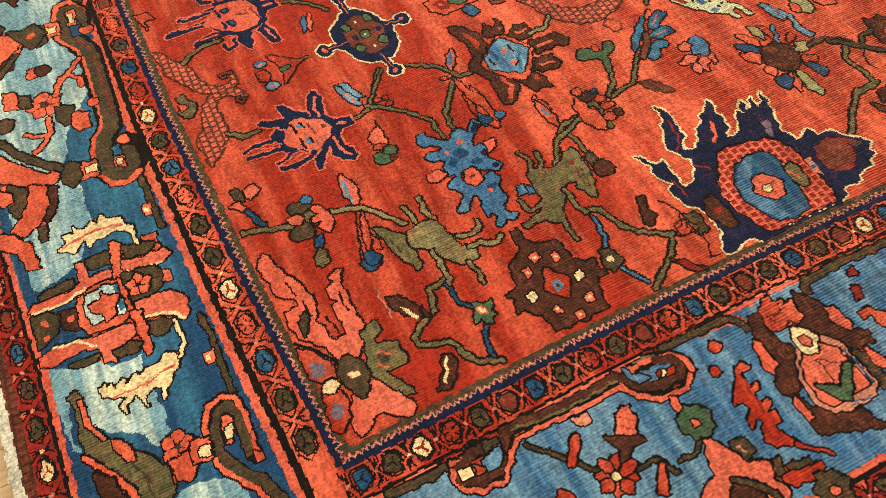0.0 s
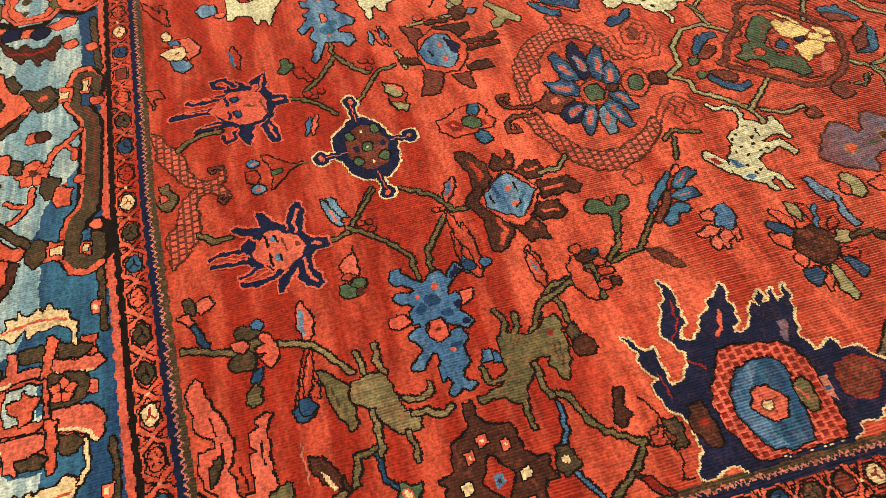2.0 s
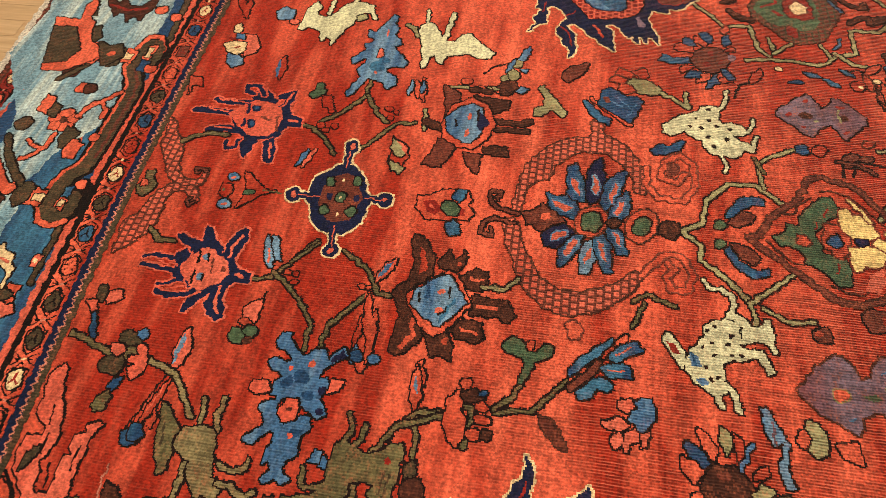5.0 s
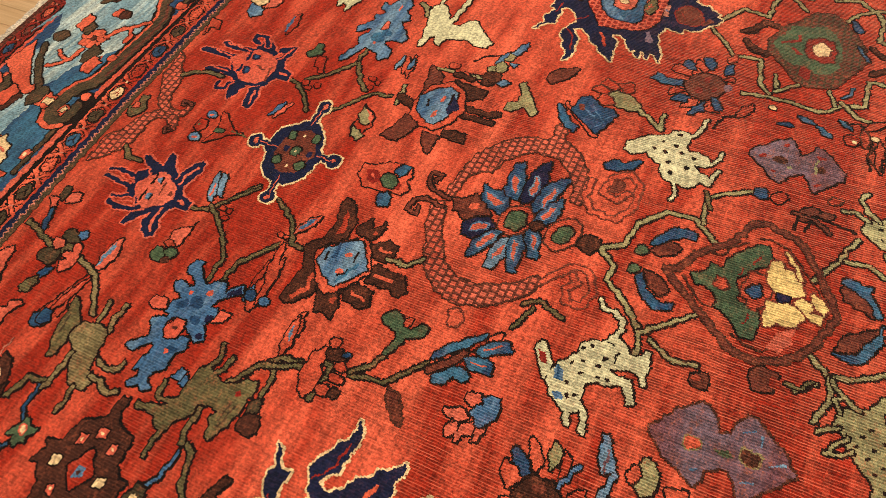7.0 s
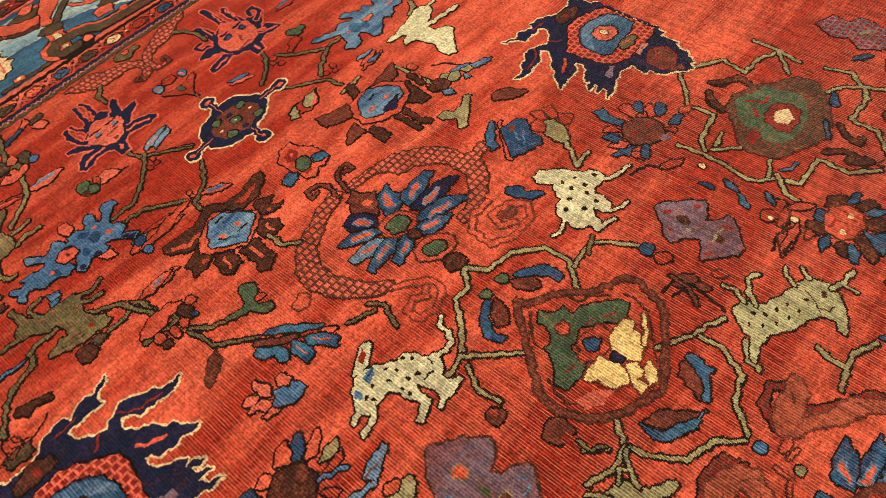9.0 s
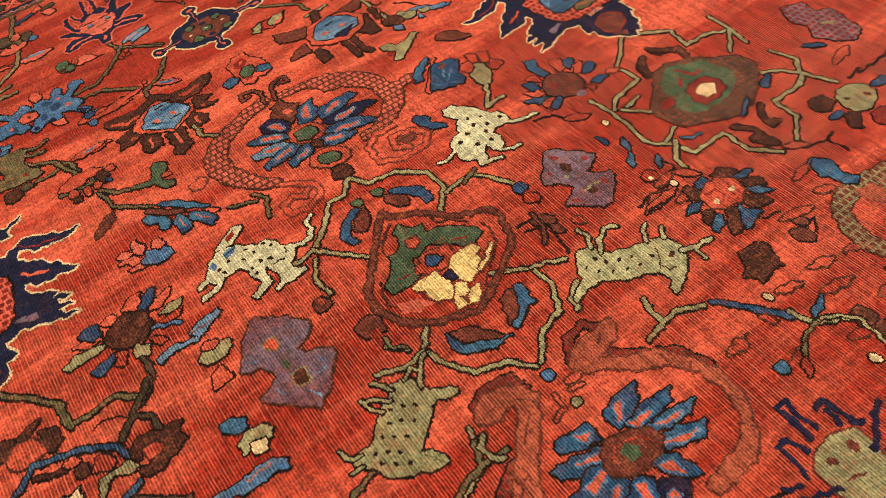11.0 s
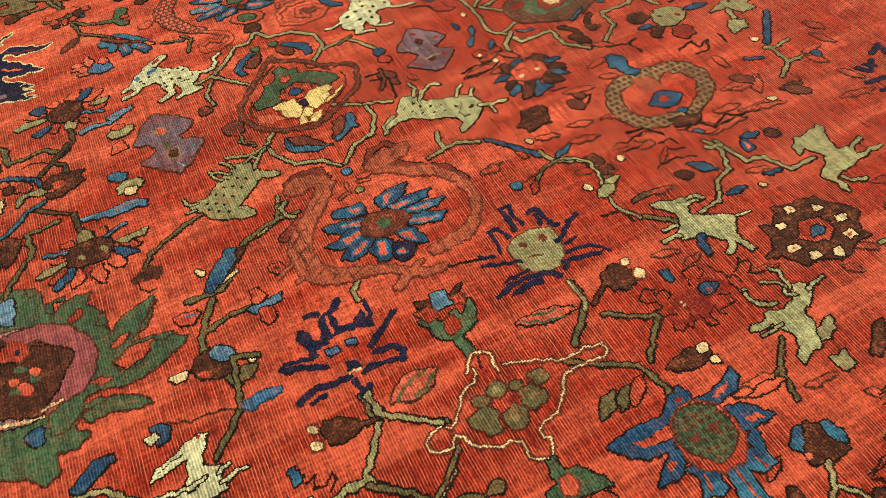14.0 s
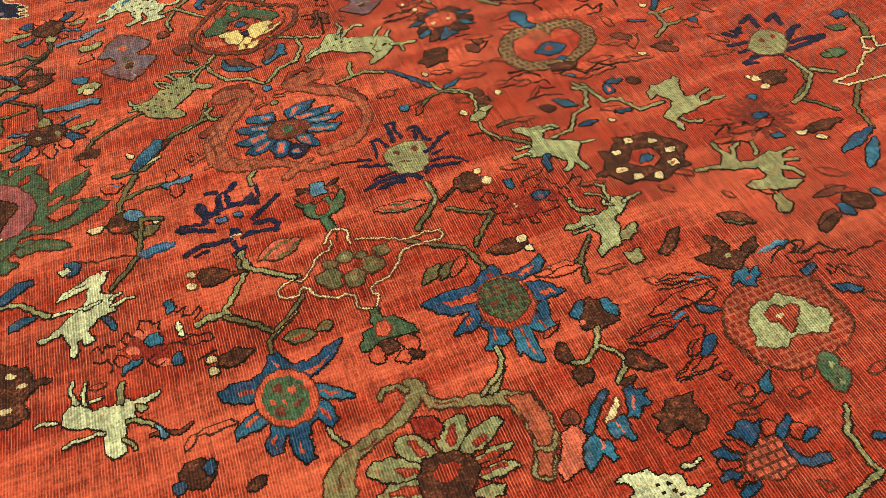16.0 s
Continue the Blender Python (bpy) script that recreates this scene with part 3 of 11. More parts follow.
def draw_cross_flower():
    lay("red", R(4, 3, 5, 5.5, 37.2, 28.9, 20), line="coal")
    lay("brown", E(4, 3, 9.6, 9.6, -36), line=None)
    lay("moss", P(-39, 53, -18, 41, -21, 8, -42, 15), line="coal")
    lay("red", P(-67, 75, -42, 66, -45, 17, -70, 26), line="coal")
    lay("red", S(9.3, 5, -36, 3, -76, -19, -107, -33, -111), S(7.5, 1, -79, -29, -74, -43, -59), line="coal")
    lay("moss", P(24, -13, 55, -27, 54, -71, 31, -75, 20, -44), line="coal")
    lay("red", P(51, -45, 79, -60, 76, -99, 54, -99, 44, -82), line="coal")
    lay("red", S(10.0, 92, 100, 71, 75, 44, 54, 30, 18), S(9.6, 62, 67, 82, 42, 84, 20), line="coal")
    lay("red", E(1, 103, 15.6, 15.2, -40), line="coal")
    lay("brown", E(18, 102, 14.4, 14.4, -27), line="coal")
    lay("red", E(95, -37, 11.3, 10.7, -45), line="coal")
    lay("moss", E(-77, -17, 18.2, 18.2, -40), line="coal")


def draw_link_joint():
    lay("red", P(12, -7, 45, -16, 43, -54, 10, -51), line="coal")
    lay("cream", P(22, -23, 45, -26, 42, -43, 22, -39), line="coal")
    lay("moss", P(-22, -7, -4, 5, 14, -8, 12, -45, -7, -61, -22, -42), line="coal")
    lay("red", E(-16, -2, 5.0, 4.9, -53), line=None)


def draw_link_joint_2():
    lay("red", P(12, 15, 42, 6, 37, -35, 6, -29), line="coal")
    lay("cream", P(13, -1, 33, -5, 30, -23, 12, -20), line="coal")
    lay("moss", P(-23, 23, 11, 11, 6, -43, -15, -52, -29, -23), line="coal")
    lay("red", E(-14, -8, 7.6, 7.6, -27), line=None)
    lay("red", P(-124, 60, -81, 26, -52, 16, -39, -17, -51, -49, -70, -59, -92, -54, -135, -30), line="coal")
    lay("brown", E(-86, -74, 19.8, 19.8, -28), line="coal")


def draw_link_joint_3():
    lay("red", R(-22, 16, 5, 4.3, 25.8, 20.6, 0), line="coal")
    lay("moss", E(-22, 14, 5.2, 5.2, -27), line=None)
    lay("red", P(-40, -3, -13, 2, -1, -23, -17, -44, -35, -33), line="coal")
    lay("red", P(-4, 14, 24, 8, 21, -26, -9, -21), line="coal")
    lay("cream", P(6, 0, 20, -4, 21, -18, 4, -16), line="coal")


def draw_red_leaf():
    lay("moss", S(14.1, -31, 202, -6, 157, 30, 114, 61, 85), line="coal")
    lay("red", P(-62, 208, -28, 153, 8, 111, 34, 82, 60, 74, 50, 51, 10, 63, -27, 90, -75, 119), line="coal")
    lay("moss", P(-35, 90, -5, 66, -7, 32, -26, -3, -41, 29), line="coal")
    lay("brown", P(24, 51, 49, 45, 39, -7, 19, -33, 13, -7), line="coal")
    lay("red", P(4, 69, 30, 55, 27, 6, 7, -25, -23, -45, -44, -20, -20, 4, -6, 31), line="coal")
    lay("moss", P(1, -35, 15, -36, 12, -68, 1, -71), line="coal")
    lay("red", P(-58, 88, -31, 66, -32, 45, -47, 39, -62, 59), line="coal")
    lay("red", P(-91, -6, -45, -28, -17, -66, -10, -124, -30, -116, -42, -72, -95, -31), line="coal")


def draw_border_palmette():
    lay("moss", P(-18, 93, 17, 96, 28, 81, 20, 65, -9, 68, -22, 79), P(-106, 58, -68, 66, -43, 67, -49, 49, -76, 49, -100, 47), line="coal")
    lay("salmon", P(-126, 33, -114, 46, -77, 44, -48, 43, -35, 52, -35, 92, -22, 90, -19, 53, 3, 57, 18, 54, 24, 33, -7, 33, -31, 34, -62, 23, -94, 25), line="coal")
    lay("cream", S(5.2, -117, 30, -84, 26, -56, 27, -30, 39), line=None)
    lay("red", P(28, 110, 44, 102, 33, 31, 19, 35), line="coal")
    lay("moss", P(44, 89, 79, 83, 101, 71, 88, 59, 49, 63), line="coal")
    lay("salmon", P(36, 61, 79, 52, 109, 54, 119, 38, 102, 26, 75, 28, 41, 31), line="coal")
    lay("cream", S(4.3, 40, 37, 71, 31, 100, 28), line=None)
    lay("moss", P(31, 36, 56, 32, 89, 25, 99, 8, 92, -19, 65, -29, 46, -31, 34, -18, 30, 14), line="coal")
    lay("red", R(54, 2, 5, 3.3, 22.8, 16.3, 10), line="coal")
    lay("salmon", P(98, 11, 110, 5, 108, -14, 95, -14), line="coal")
    lay("salmon", P(31, -34, 56, -29, 98, -33, 117, -53, 120, -82, 109, -99, 87, -76, 60, -69, 35, -56), line="coal")
    lay("cream", S(5.7, 48, -63, 88, -72, 108, -95), line=None)
    lay("moss", P(51, -76, 76, -80, 89, -90, 79, -106, 64, -110, 51, -96), line="coal")
    lay("brown", P(-80, 12, -55, 7, -38, 2, -41, -26, -55, -37, -75, -23, -81, -5), line="coal")
    lay("red", E(-63, -10, 6.4, 6.4, -31), line=None)
    lay("moss", P(-124, 24, -95, 20, -79, 6, -87, -25, -110, -37, -120, -43, -121, -12), line="coal")
    lay("salmon", E(-103, 1, 6.7, 4.8, -27), E(-106, -26, 5.1, 4.8, -11), line=None)
    lay("salmon", P(-124, -57, -94, -49, -58, -54, -32, -62, 10, -61, 28, -67, 31, -81, 17, -92, 3, -96, -11, -98, -11, -121, -28, -112, -32, -87, -53, -76, -81, -78, -109, -82, -121, -73), line="coal")
    lay("cream", S(5.0, -99, -50, -59, -57, -34, -78), line=None)
    lay("red", P(-46, 24, -6, 36, 28, 29, 32, -5, 34, -44, 12, -56, -21, -54, -44, -49, -52, -24), line="coal")
    lay("pale", P(-34, 20, -3, 27, 19, 22, 22, 0, 24, -37, 4, -40, -29, -37, -39, -17), line="coal")
    lay("blue", P(15, 22, 20, 20, 24, -31, 15, -34), line=None)
    lay("red", P(-31, -2, -10, 5, -8, 16, 1, 4, 21, 0, 11, -18, 5, -34, -9, -42, -14, -23, -29, -11), line="coal")
    lay("red", P(28, -44, 45, -47, 47, -83, 46, -130, 35, -132, 34, -99, 32, -69), line="coal")
    lay("moss", P(-86, -93, -57, -91, -32, -96, -40, -106, -68, -103), P(-13, -103, 16, -96, 32, -105, 25, -117, -3, -117), line="coal")


def draw_saw_leaf():
    lay("cream", P(-70, 26, -60, 31, -60, 18, -48, 25, -46, 13, -34, 28, -29, 12, -12, 27, -9, 17, 8, 27, 24, 24, 39, 38, 59, 22, 55, 8, 43, -1, 37, -14, 25, -24, 19, -39, 15, -29, 21, -16, 5, -13, -6, -18, -8, -39, -14, -19, -21, -10, -33, -19, -43, -37, -45, -18, -36, -7, -53, 2, -65, 8))
    lay("red", S(3.6, -49, 2, -9, -1, 48, 12), line=None)
    lay("cream", S(5.7, 59, 22, 72, 43, 70, 72, 67, 85))


def draw_saw_leaf_2():
    lay("cream", P(-68, -10, -52, 1, -57, 17, -35, 12, -37, 26, -17, 12, -4, 27, 3, 12, 15, 30, 29, 14, 45, 10, 50, -13, 62, -17, 61, -46, 62, -66, 56, -56, 53, -28, 33, -15, 16, -19, -4, -18, -16, -31, -23, -7, -44, -29, -56, -20))
    lay("salmon", S(5.5, -59, -8, -20, 0, 11, 1, 44, -7), line=None)


def draw_olive_leaf():
    lay("olive", P(-41, 107, -48, 136, -38, 142, -28, 126, -31, 92, -21, 58, 0, 33, 23, 7, 48, -15, 65, -47, 67, -71, 49, -105, 20, -91, 9, -54, -11, -13, -34, 17, -44, 50))
    lay("red", S(6.4, -32, 121, -29, 81, -13, 46), line="coal")
    lay("red", P(-5, 40, 21, 22, 21, 8, 25, -11, 13, -2, 1, 20), line="coal")
    lay("red", S(8.0, -44, 29, -11, -13, 9, -52, 15, -79), line="coal")
    lay("brown", P(-37, 3, -13, -23, 0, -58, -35, -46), line="coal")
    lay("moss", S(4.9, 19, -10, 34, -45, 35, -81), line=None)


def draw_long_bracket():
    lay("moss", S(11.0, -177, 22, -125, 19, -87, 21), line="coal")
    lay("coal", S(22.4, -26, 23, -54, 21, -76, 14, -80, -7, -56, -21, -24, -19, -1, 10, 10, 25, 24, 29, 63, 23, 107, 21, 163, 21, 196, 26, 206, 13, 224, -10, 248, -17, 283, -15, 296, -2, 291, 14, 267, 25, 237, 26), line=None)
    lay("salmon", S(6.9, -84, 20, -86, 3, -83, -18, -61, -31, -23, -35, 5, -2, 19, 9, 56, 11, 99, 8, 154, 7, 194, 11, 211, -14, 233, -32, 280, -37, 305, -17), line="coal")
    lay("salmon", S(7.1, -80, 21, -53, 20, -17, 16), S(8.3, 223, 27, 258, 26, 289, 19, 305, 3, 304, -16), line="coal")
    lay("brown", S(14.9, -26, 23, -55, 19, -73, 12, -77, -6, -55, -19, -25, -17, -3, 11, 8, 26, 25, 30, 64, 25, 108, 23, 164, 23, 197, 27, 207, 15, 226, -7, 250, -15, 282, -13, 292, -2, 287, 12, 265, 22), line=None)
    lay("olive", S(3.6, 20, 27, 61, 20, 104, 17, 161, 18, 193, 21), S(3.8, 233, 34, 265, 30), line=None)
    lay("moss", P(-26, 27, -10, 28, -4, 16, -21, 11, -30, 15), line="coal")
    lay("sky", P(-41, 7, -6, 13, -9, 0, -20, -12, -38, -13), line="coal")
    lay("cream", P(-81, 9, -60, 6, -57, -9, -75, -6), line="coal")
    lay("red", P(-55, 5, -40, -7, -51, -11), line="coal")
    lay("sky", P(213, 34, 221, 20, 242, 3, 225, 0, 213, 16), line="coal")
    lay("cream", E(262, 0, 5.3, 5.3, -37), line="coal")
    lay("red", P(253, 3, 262, 6, 255, -4), P(271, 1, 285, -1, 275, -10, 265, -7), line="coal")


def draw_border_stem_2():
    lay("moss", S(11.3, -52, 14, -2, 11, 47, 7, 65, 2, 77, -17), line="coal")
    lay("moss", S(4.7, -319, -23, -290, -53, -257, -90, -247, -104), line="coal")
    lay("moss", S(4.7, -204, -123, -167, -124, -149, -152), line="coal")
    lay("moss", S(4.9, -137, -142, -108, -141, -92, -126), line="coal")


def draw_rosette_bloom():
    lay("red", L(0, 0, 23, -18, 21.0), L(0, 0, 18, 27, 21.0), L(0, 0, -30, 11, 21.0), L(0, 0, -20, -26, 21.0), line="coal")
    lay("red", L(1, -2, 32, 6, 19.0), line="coal")
    lay("red", L(-6, 5, -12, 29, 18.3), line="coal")
    lay("red", L(-10, -2, -33, -11, 18.8), line="coal")
    lay("red", L(0, -7, 4, -33, 18.3), line="coal")
    lay("cream", E(-4, -1, 5.8, 5.7, -31), line="coal")
    lay("brown", P(10, 51, 28, 51, 53, 37, 60, 24, 40, 25, 22, 9, 12, 14, 22, 29, 16, 39), line="coal")
    lay("salmon", P(28, 50, 45, 74, 57, 80, 67, 77, 67, 57, 53, 36), line="coal")
    lay("red", S(2.5, 47, 68, 59, 57), S(2.4, 40, 56, 54, 46), line=None)


def draw_border_bud():
    lay("red", P(-22, -21, -5, 2, 9, 14, 17, 11, 10, -1, -13, -26), line="coal")
    lay("red", P(84, -88, 95, -75, 101, -80, 90, -99, 80, -118, 68, -111), line="coal")
    lay("pink", P(16, 34, 44, 34, 42, 20, 29, 17), line="coal")
    lay("red", P(-60, -54, -49, -44, -40, -51, -34, -67), line="coal")


def draw_dark_rosette():
    lay("green", R(-4, 0, 8, 3.3, 27.5, 16.7, 10), line="coal")
    lay("salmon", P(-9, 5, 0, 4, -1, -6, -10, -5), line="coal")
    lay("salmon", P(-15, 47, -7, 43, -9, 25, -18, 23, -19, 37), line="coal")
    lay("red", E(91, 82, 8.5, 8.5, -67), E(68, 51, 8.1, 8.1, -72), line="coal")


def draw_salmon_palmette():
    lay("moss", P(6, 54, 24, 55, 28, 43, 30, 28, 12, 27, 1, 38), line="coal")
    lay("pink", E(13, 44, 3.2, 2.6, -18), E(17, 37, 3.6, 2.6, -34), line=None)
    lay("salmon", P(-24, 74, -13, 72, -5, 55, 1, 38, 14, 18, 33, 15, 37, -2, 27, -14, 36, -27, 33, -44, 23, -54, -84, 0, -69, 17, -40, 28, -36, 53), line="coal")
    lay("brown", P(-24, 6, -2, -14, 3, -44, -49, -18), line="coal")
    lay("moss", S(6.2, -20, 11, 3, -9, 19, -34), line="coal")
    lay("red", P(41, -14, 71, -19, 103, -22, 101, -33, 77, -36, 48, -35, 40, -22), line="coal")
    lay("moss", P(46, 9, 54, 9, 46, -11, 36, -12, 36, -3), P(55, -6, 88, -11, 90, -20, 60, -15), line="coal")


def draw_red_sprig():
    lay("red", P(9, 74, 20, 75, 27, 65, 18, 61, 11, 63, 4, 46, 7, 35, 21, 42, 16, 30, 5, 26, 4, 12, 20, 15, 20, 7, 6, -3, 19, -7, 13, -21, 2, -25, 7, -41, 14, -56, 3, -58, -14, -48, -23, -36, -19, -23, -8, -13, -14, -5, -30, -13, -29, -2, -12, 11, -14, 27, -32, 24, -15, 46), line="coal")
    lay("brick", S(3.5, 7, 63, 3, 17, 1, -42), line=None)
    lay("red", S(4.9, 11, -58, 28, -75, 47, -89), line="coal")


def draw_lozenge_palmette():
    lay("brown", P(-58, 115, -39, 113, -46, 89, -44, 65, -32, 49, -28, 37, -67, -14, -80, -19, -95, -7, -86, 12, -66, 31, -77, 50, -71, 76), line="coal")
    lay("brown", P(30, 121, 38, 106, 56, 88, 55, 67, 44, 48, 64, 29, 88, 12, 79, -4, 42, 2, 39, 24, 13, 42, -2, 63, 19, 83, 23, 102), line="coal")
    lay("moss", P(46, 2, 59, -13, 58, -50, 52, -70, 41, -69, 43, -43, 41, -17), line="coal")
    lay("brown", P(-78, -16, -68, -42, -55, -55, -38, -70, -6, -78, 7, -113, -84, -80, -85, -57, -88, -36), line="coal")
    lay("red", P(-20, 128, -7, 133, -10, 118, 5, 117, 4, 106, 20, 110, 17, 95, 18, 77, 3, 75, -7, 82, -21, 76, -37, 76, -40, 85, -41, 102, -35, 114), line="coal")
    lay("ink", S(2.7, -1, 113, -7, 101, -22, 100), S(2.7, -32, 102, -28, 91), line=None)
    lay("pink", P(-27, 41, 15, 45, 37, 21, 38, -3, 40, -36, 40, -55, 24, -71, -20, -71, -44, -65, -59, -46, -59, -23, -52, 6), line="coal")
    lay("blue", S(3.3, 34, 5, 36, -28, 35, -53), S(3.1, -16, -66, 20, -67), line=None)
    lay("salmon", P(-26, 26, 8, 33, 26, 14, 27, -7, 30, -36, 27, -53, -6, -54, -38, -58, -50, -37, -48, -15, -43, 6), line="coal")
    lay("green", P(-41, -17, -23, -28, -12, -38, 19, -9, 27, -16, -9, -60, -24, -52, -34, -36), line="coal")
    lay("brown", S(2.4, -13, 14, 13, -8), S(2.4, -14, 12, -12, -26), line=None)
    lay("cream", P(-13, 68, -1, 69, 14, 40, -5, 19, -22, 30, -24, 50), line="coal")
    lay("salmon", P(-13, 52, -3, 53, 3, 42, -5, 34, -16, 42), line="coal")
    lay("salmon", P(-78, 81, -69, 73, -69, 52, -69, 33, -83, 19, -89, 40), line="coal")
    lay("salmon", P(55, 78, 69, 67, 73, 38, 68, 26, 53, 41, 52, 60), line="coal")
    lay("salmon", P(-83, -15, -75, -32, -75, -56, -85, -58, -88, -37), line="coal")
    lay("salmon", P(64, -4, 76, -29, 74, -48, 56, -34), line="coal")


def draw_border_stem_3():
    lay("moss", S(9.7, -81, 4, -56, 4, -7, 3, 37, 2, 46, -7, 55, -26), line="coal")
    lay("moss", S(11.3, 176, -19, 186, -1, 211, -2, 261, 0, 306, -5, 367, -5), line="coal")


def draw_border_bud_2():
    lay("brick", P(4, 18, 16, 20, 15, 9, 1, 8), P(-10, -8, 1, -9, -6, -29, -19, -28), line="coal")


def draw_red_sprig_2():
    lay("red", P(-19, 17, -1, 18, 12, 2, 19, -14, 4, -31, -6, -14, -6, 4, -21, 3), line="coal")


def draw_outer_flower():
    lay("moss", R(-13, 2, 7, 3.2, 27.0, 17.5, 0), line="coal")
    lay("salmon", E(-12, -1, 7.3, 6.0, -16), line="coal")


def draw_pale_ground_5():
    lay("pale", P(45, 145, 177, 14, 124, -10, 95, 45, 51, 123), P(38, 143, 225, 190, 238, 115, 205, 117, 155, 61, 71, 105), P(11, -60, 131, 2, 200, -21, 226, -74, 209, -126, 220, -197, 155, -258, 143, -347, 107, -365, 65, -283, 50, -225, 46, -170), P(-12, -194, 5, -52, 1, 43, 2, 99, 40, 10, 18, -59, 10, -121), line=None)


def draw_pale_ground_6():
    lay("pale", P(-105, 113, -74, 197, 104, 176, 115, 72, 117, -8, 90, -40, 85, -103, 89, -147, 5, -118, -136, -126, -200, 86), line=None)


def draw_pale_ground_7():
    lay("pale", P(0, -97, -27, 50, 16, 102, 35, 41, 32, -48), line=None)


def draw_border_stem_4():
    lay("moss", S(12.4, -3, 73, 3, -11, 9, -80, 11, -114), line="coal")
    lay("red", E(-5, -30, 13.4, 13.4, -15), line="coal")


def draw_red_leaf_2():
    lay("moss", P(8, 39, 32, 46, 51, 2, 38, -13), P(-30, 132, -16, 136, 3, 82, -9, 80), line="coal")
    lay("red", P(-29, 63, -40, 119, -27, 150, -10, 115, -10, 76, 11, 54, 18, 16, 34, -12, 61, -25, 80, -47, 67, -73, 47, -88, 8, -117, -39, -117, -94, 68), line="coal")
    lay("moss", P(-83, 33, -28, 35, 18, -39, 4, -82, -45, -96), line="coal")
    lay("moss", S(12.5, 61, -93, 38, -119, 16, -144), line="coal")


def draw_link_joint_4():
    lay("moss", P(-50, 39, -18, 24, 10, 34, 27, -7, 8, -33, -7, -45, -28, -11), line="coal")
    lay("red", E(-3, 0, 9.4, 9.4, -8), line=None)


def draw_bat_leaf():
    lay("brown", P(-78, 68, -57, 36, -35, 15, -20, 31, -2, 8, 31, 8, 44, 35, 59, 41, 63, 6, 51, -19, 45, -47, 30, -30, 19, -38, 16, -57, 0, -26, -15, -18, -23, -36, -42, -10, -63, 17), line="coal")
    lay("brick", S(8.8, -50, 7, 3, -10, 45, 2), line=None)
    lay("red", E(84, -1, 15.6, 15.6, -16), line="coal")


def draw_border_palmette_north():
    lay("coal", S(19.8, -126, -78, -98, -43, -61, -57, -38, -82, 18, -81, 40, -50), S(16.4, 61, -46, 101, -65, 130, -54), line=None)
    lay("olive", P(-125, 18, -107, 46, -84, 31, -75, -16, -93, -35, -112, -10), line="coal")
    lay("red", P(-108, -68, -69, -67, -63, -108, -89, -108), P(-46, -91, -4, -89, 0, -121, -35, -116), P(31, -92, 68, -69, 97, -80, 88, -102, 51, -113), line="coal")
    lay("navy", E(-54, -99, 22.4, 22.4, -6), E(13, -112, 20.7, 20.7, -11), line="coal")
    lay("salmon", P(-83, -6, -70, 66, -54, 82, 11, 92, 57, 42, 62, -22, 34, -66, -46, -64), line="coal")
    lay("red", P(-65, -13, -61, 55, -51, 72, 11, 77, 47, 39, 51, -16, 25, -52, -46, -49), line="coal")
    lay("pale", P(-54, 8, -37, 42, 5, 38, 30, 1, 16, -35, -18, -39), line="coal")
    lay("moss", E(-25, 22, 13.5, 13.5, -9), E(-25, -23, 9.1, 9.1, -6), line=None)
    lay("olive", P(28, -4, 43, 21, 71, 1, 67, -23, 39, -25), line="coal")
    lay("red", E(99, 4, 51.9, 51.9, -8), line="coal")
    lay("coal", E(83, 29, 5.5, 5.5, 0), E(115, 6, 5.5, 5.5, 0), E(100, -25, 5.5, 5.5, -14), E(80, -7, 5.5, 5.5, 0), line=None)
    lay("salmon", S(7.3, 72, -32, 112, -56, 140, -38), line=None)


def draw_olive_stem():
    lay("olive", S(6, -77, -26, -52, -29, -21, -21, 5, 15, 40, 69))
    lay("olive", S(6, -21, -9, 15, -34, 49, -68, 74, -99, 77, -152))
    lay("olive", S(6, 155, -35, 130, -66, 105, -102, 101, -154))
    lay("olive", S(6, 92, 53, 143, 20, 175, -29, 197, -28))
    lay("olive", S(5, 5, 15, 44, 62))


def draw_olive_stem_2():
    lay("olive", S(6, -133, -79, -90, -91, -61, -115, -27, -158))
    lay("olive", S(6, -79, -73, -46, -45, -4, 9, -2, 62))
    lay("olive", S(6, 0, 17, 30, -29, 58, -58))
    lay("olive", S(6, 18, -141, 46, -105, 76, -60, 116, -52))


def draw_twin_leaf():
    lay("sky", L(-9, 29, 8, -17, 9))
    lay("salmon", L(1, 33, 20, -19, 8))


def draw_bud():
    lay("red", S(9, 6, 30, 8, 4), E(6, 1, 14.3, 9.0, -65))
    lay("green", E(-3, -27, 14.3, 9.0, -12), E(6, -41, 9.8, 7.0, -66))


def draw_small_berry():
    lay("red", E(-3, 12, 7.0, 5.0, 0))
    lay("red", E(12, 11, 5.1, 5.0, -11))
    lay("red", E(13, -6, 6.0, 5.0, 0))


def draw_trefoil():
    lay("olive", P(-12, 32, 2, 36, 8, 12, 20, 4, 15, -15, 2, -31, -11, -27, -17, -5, -8, 7))
    lay("salmon", P(-13, 11, -3, 13, 1, -5, -10, -6))


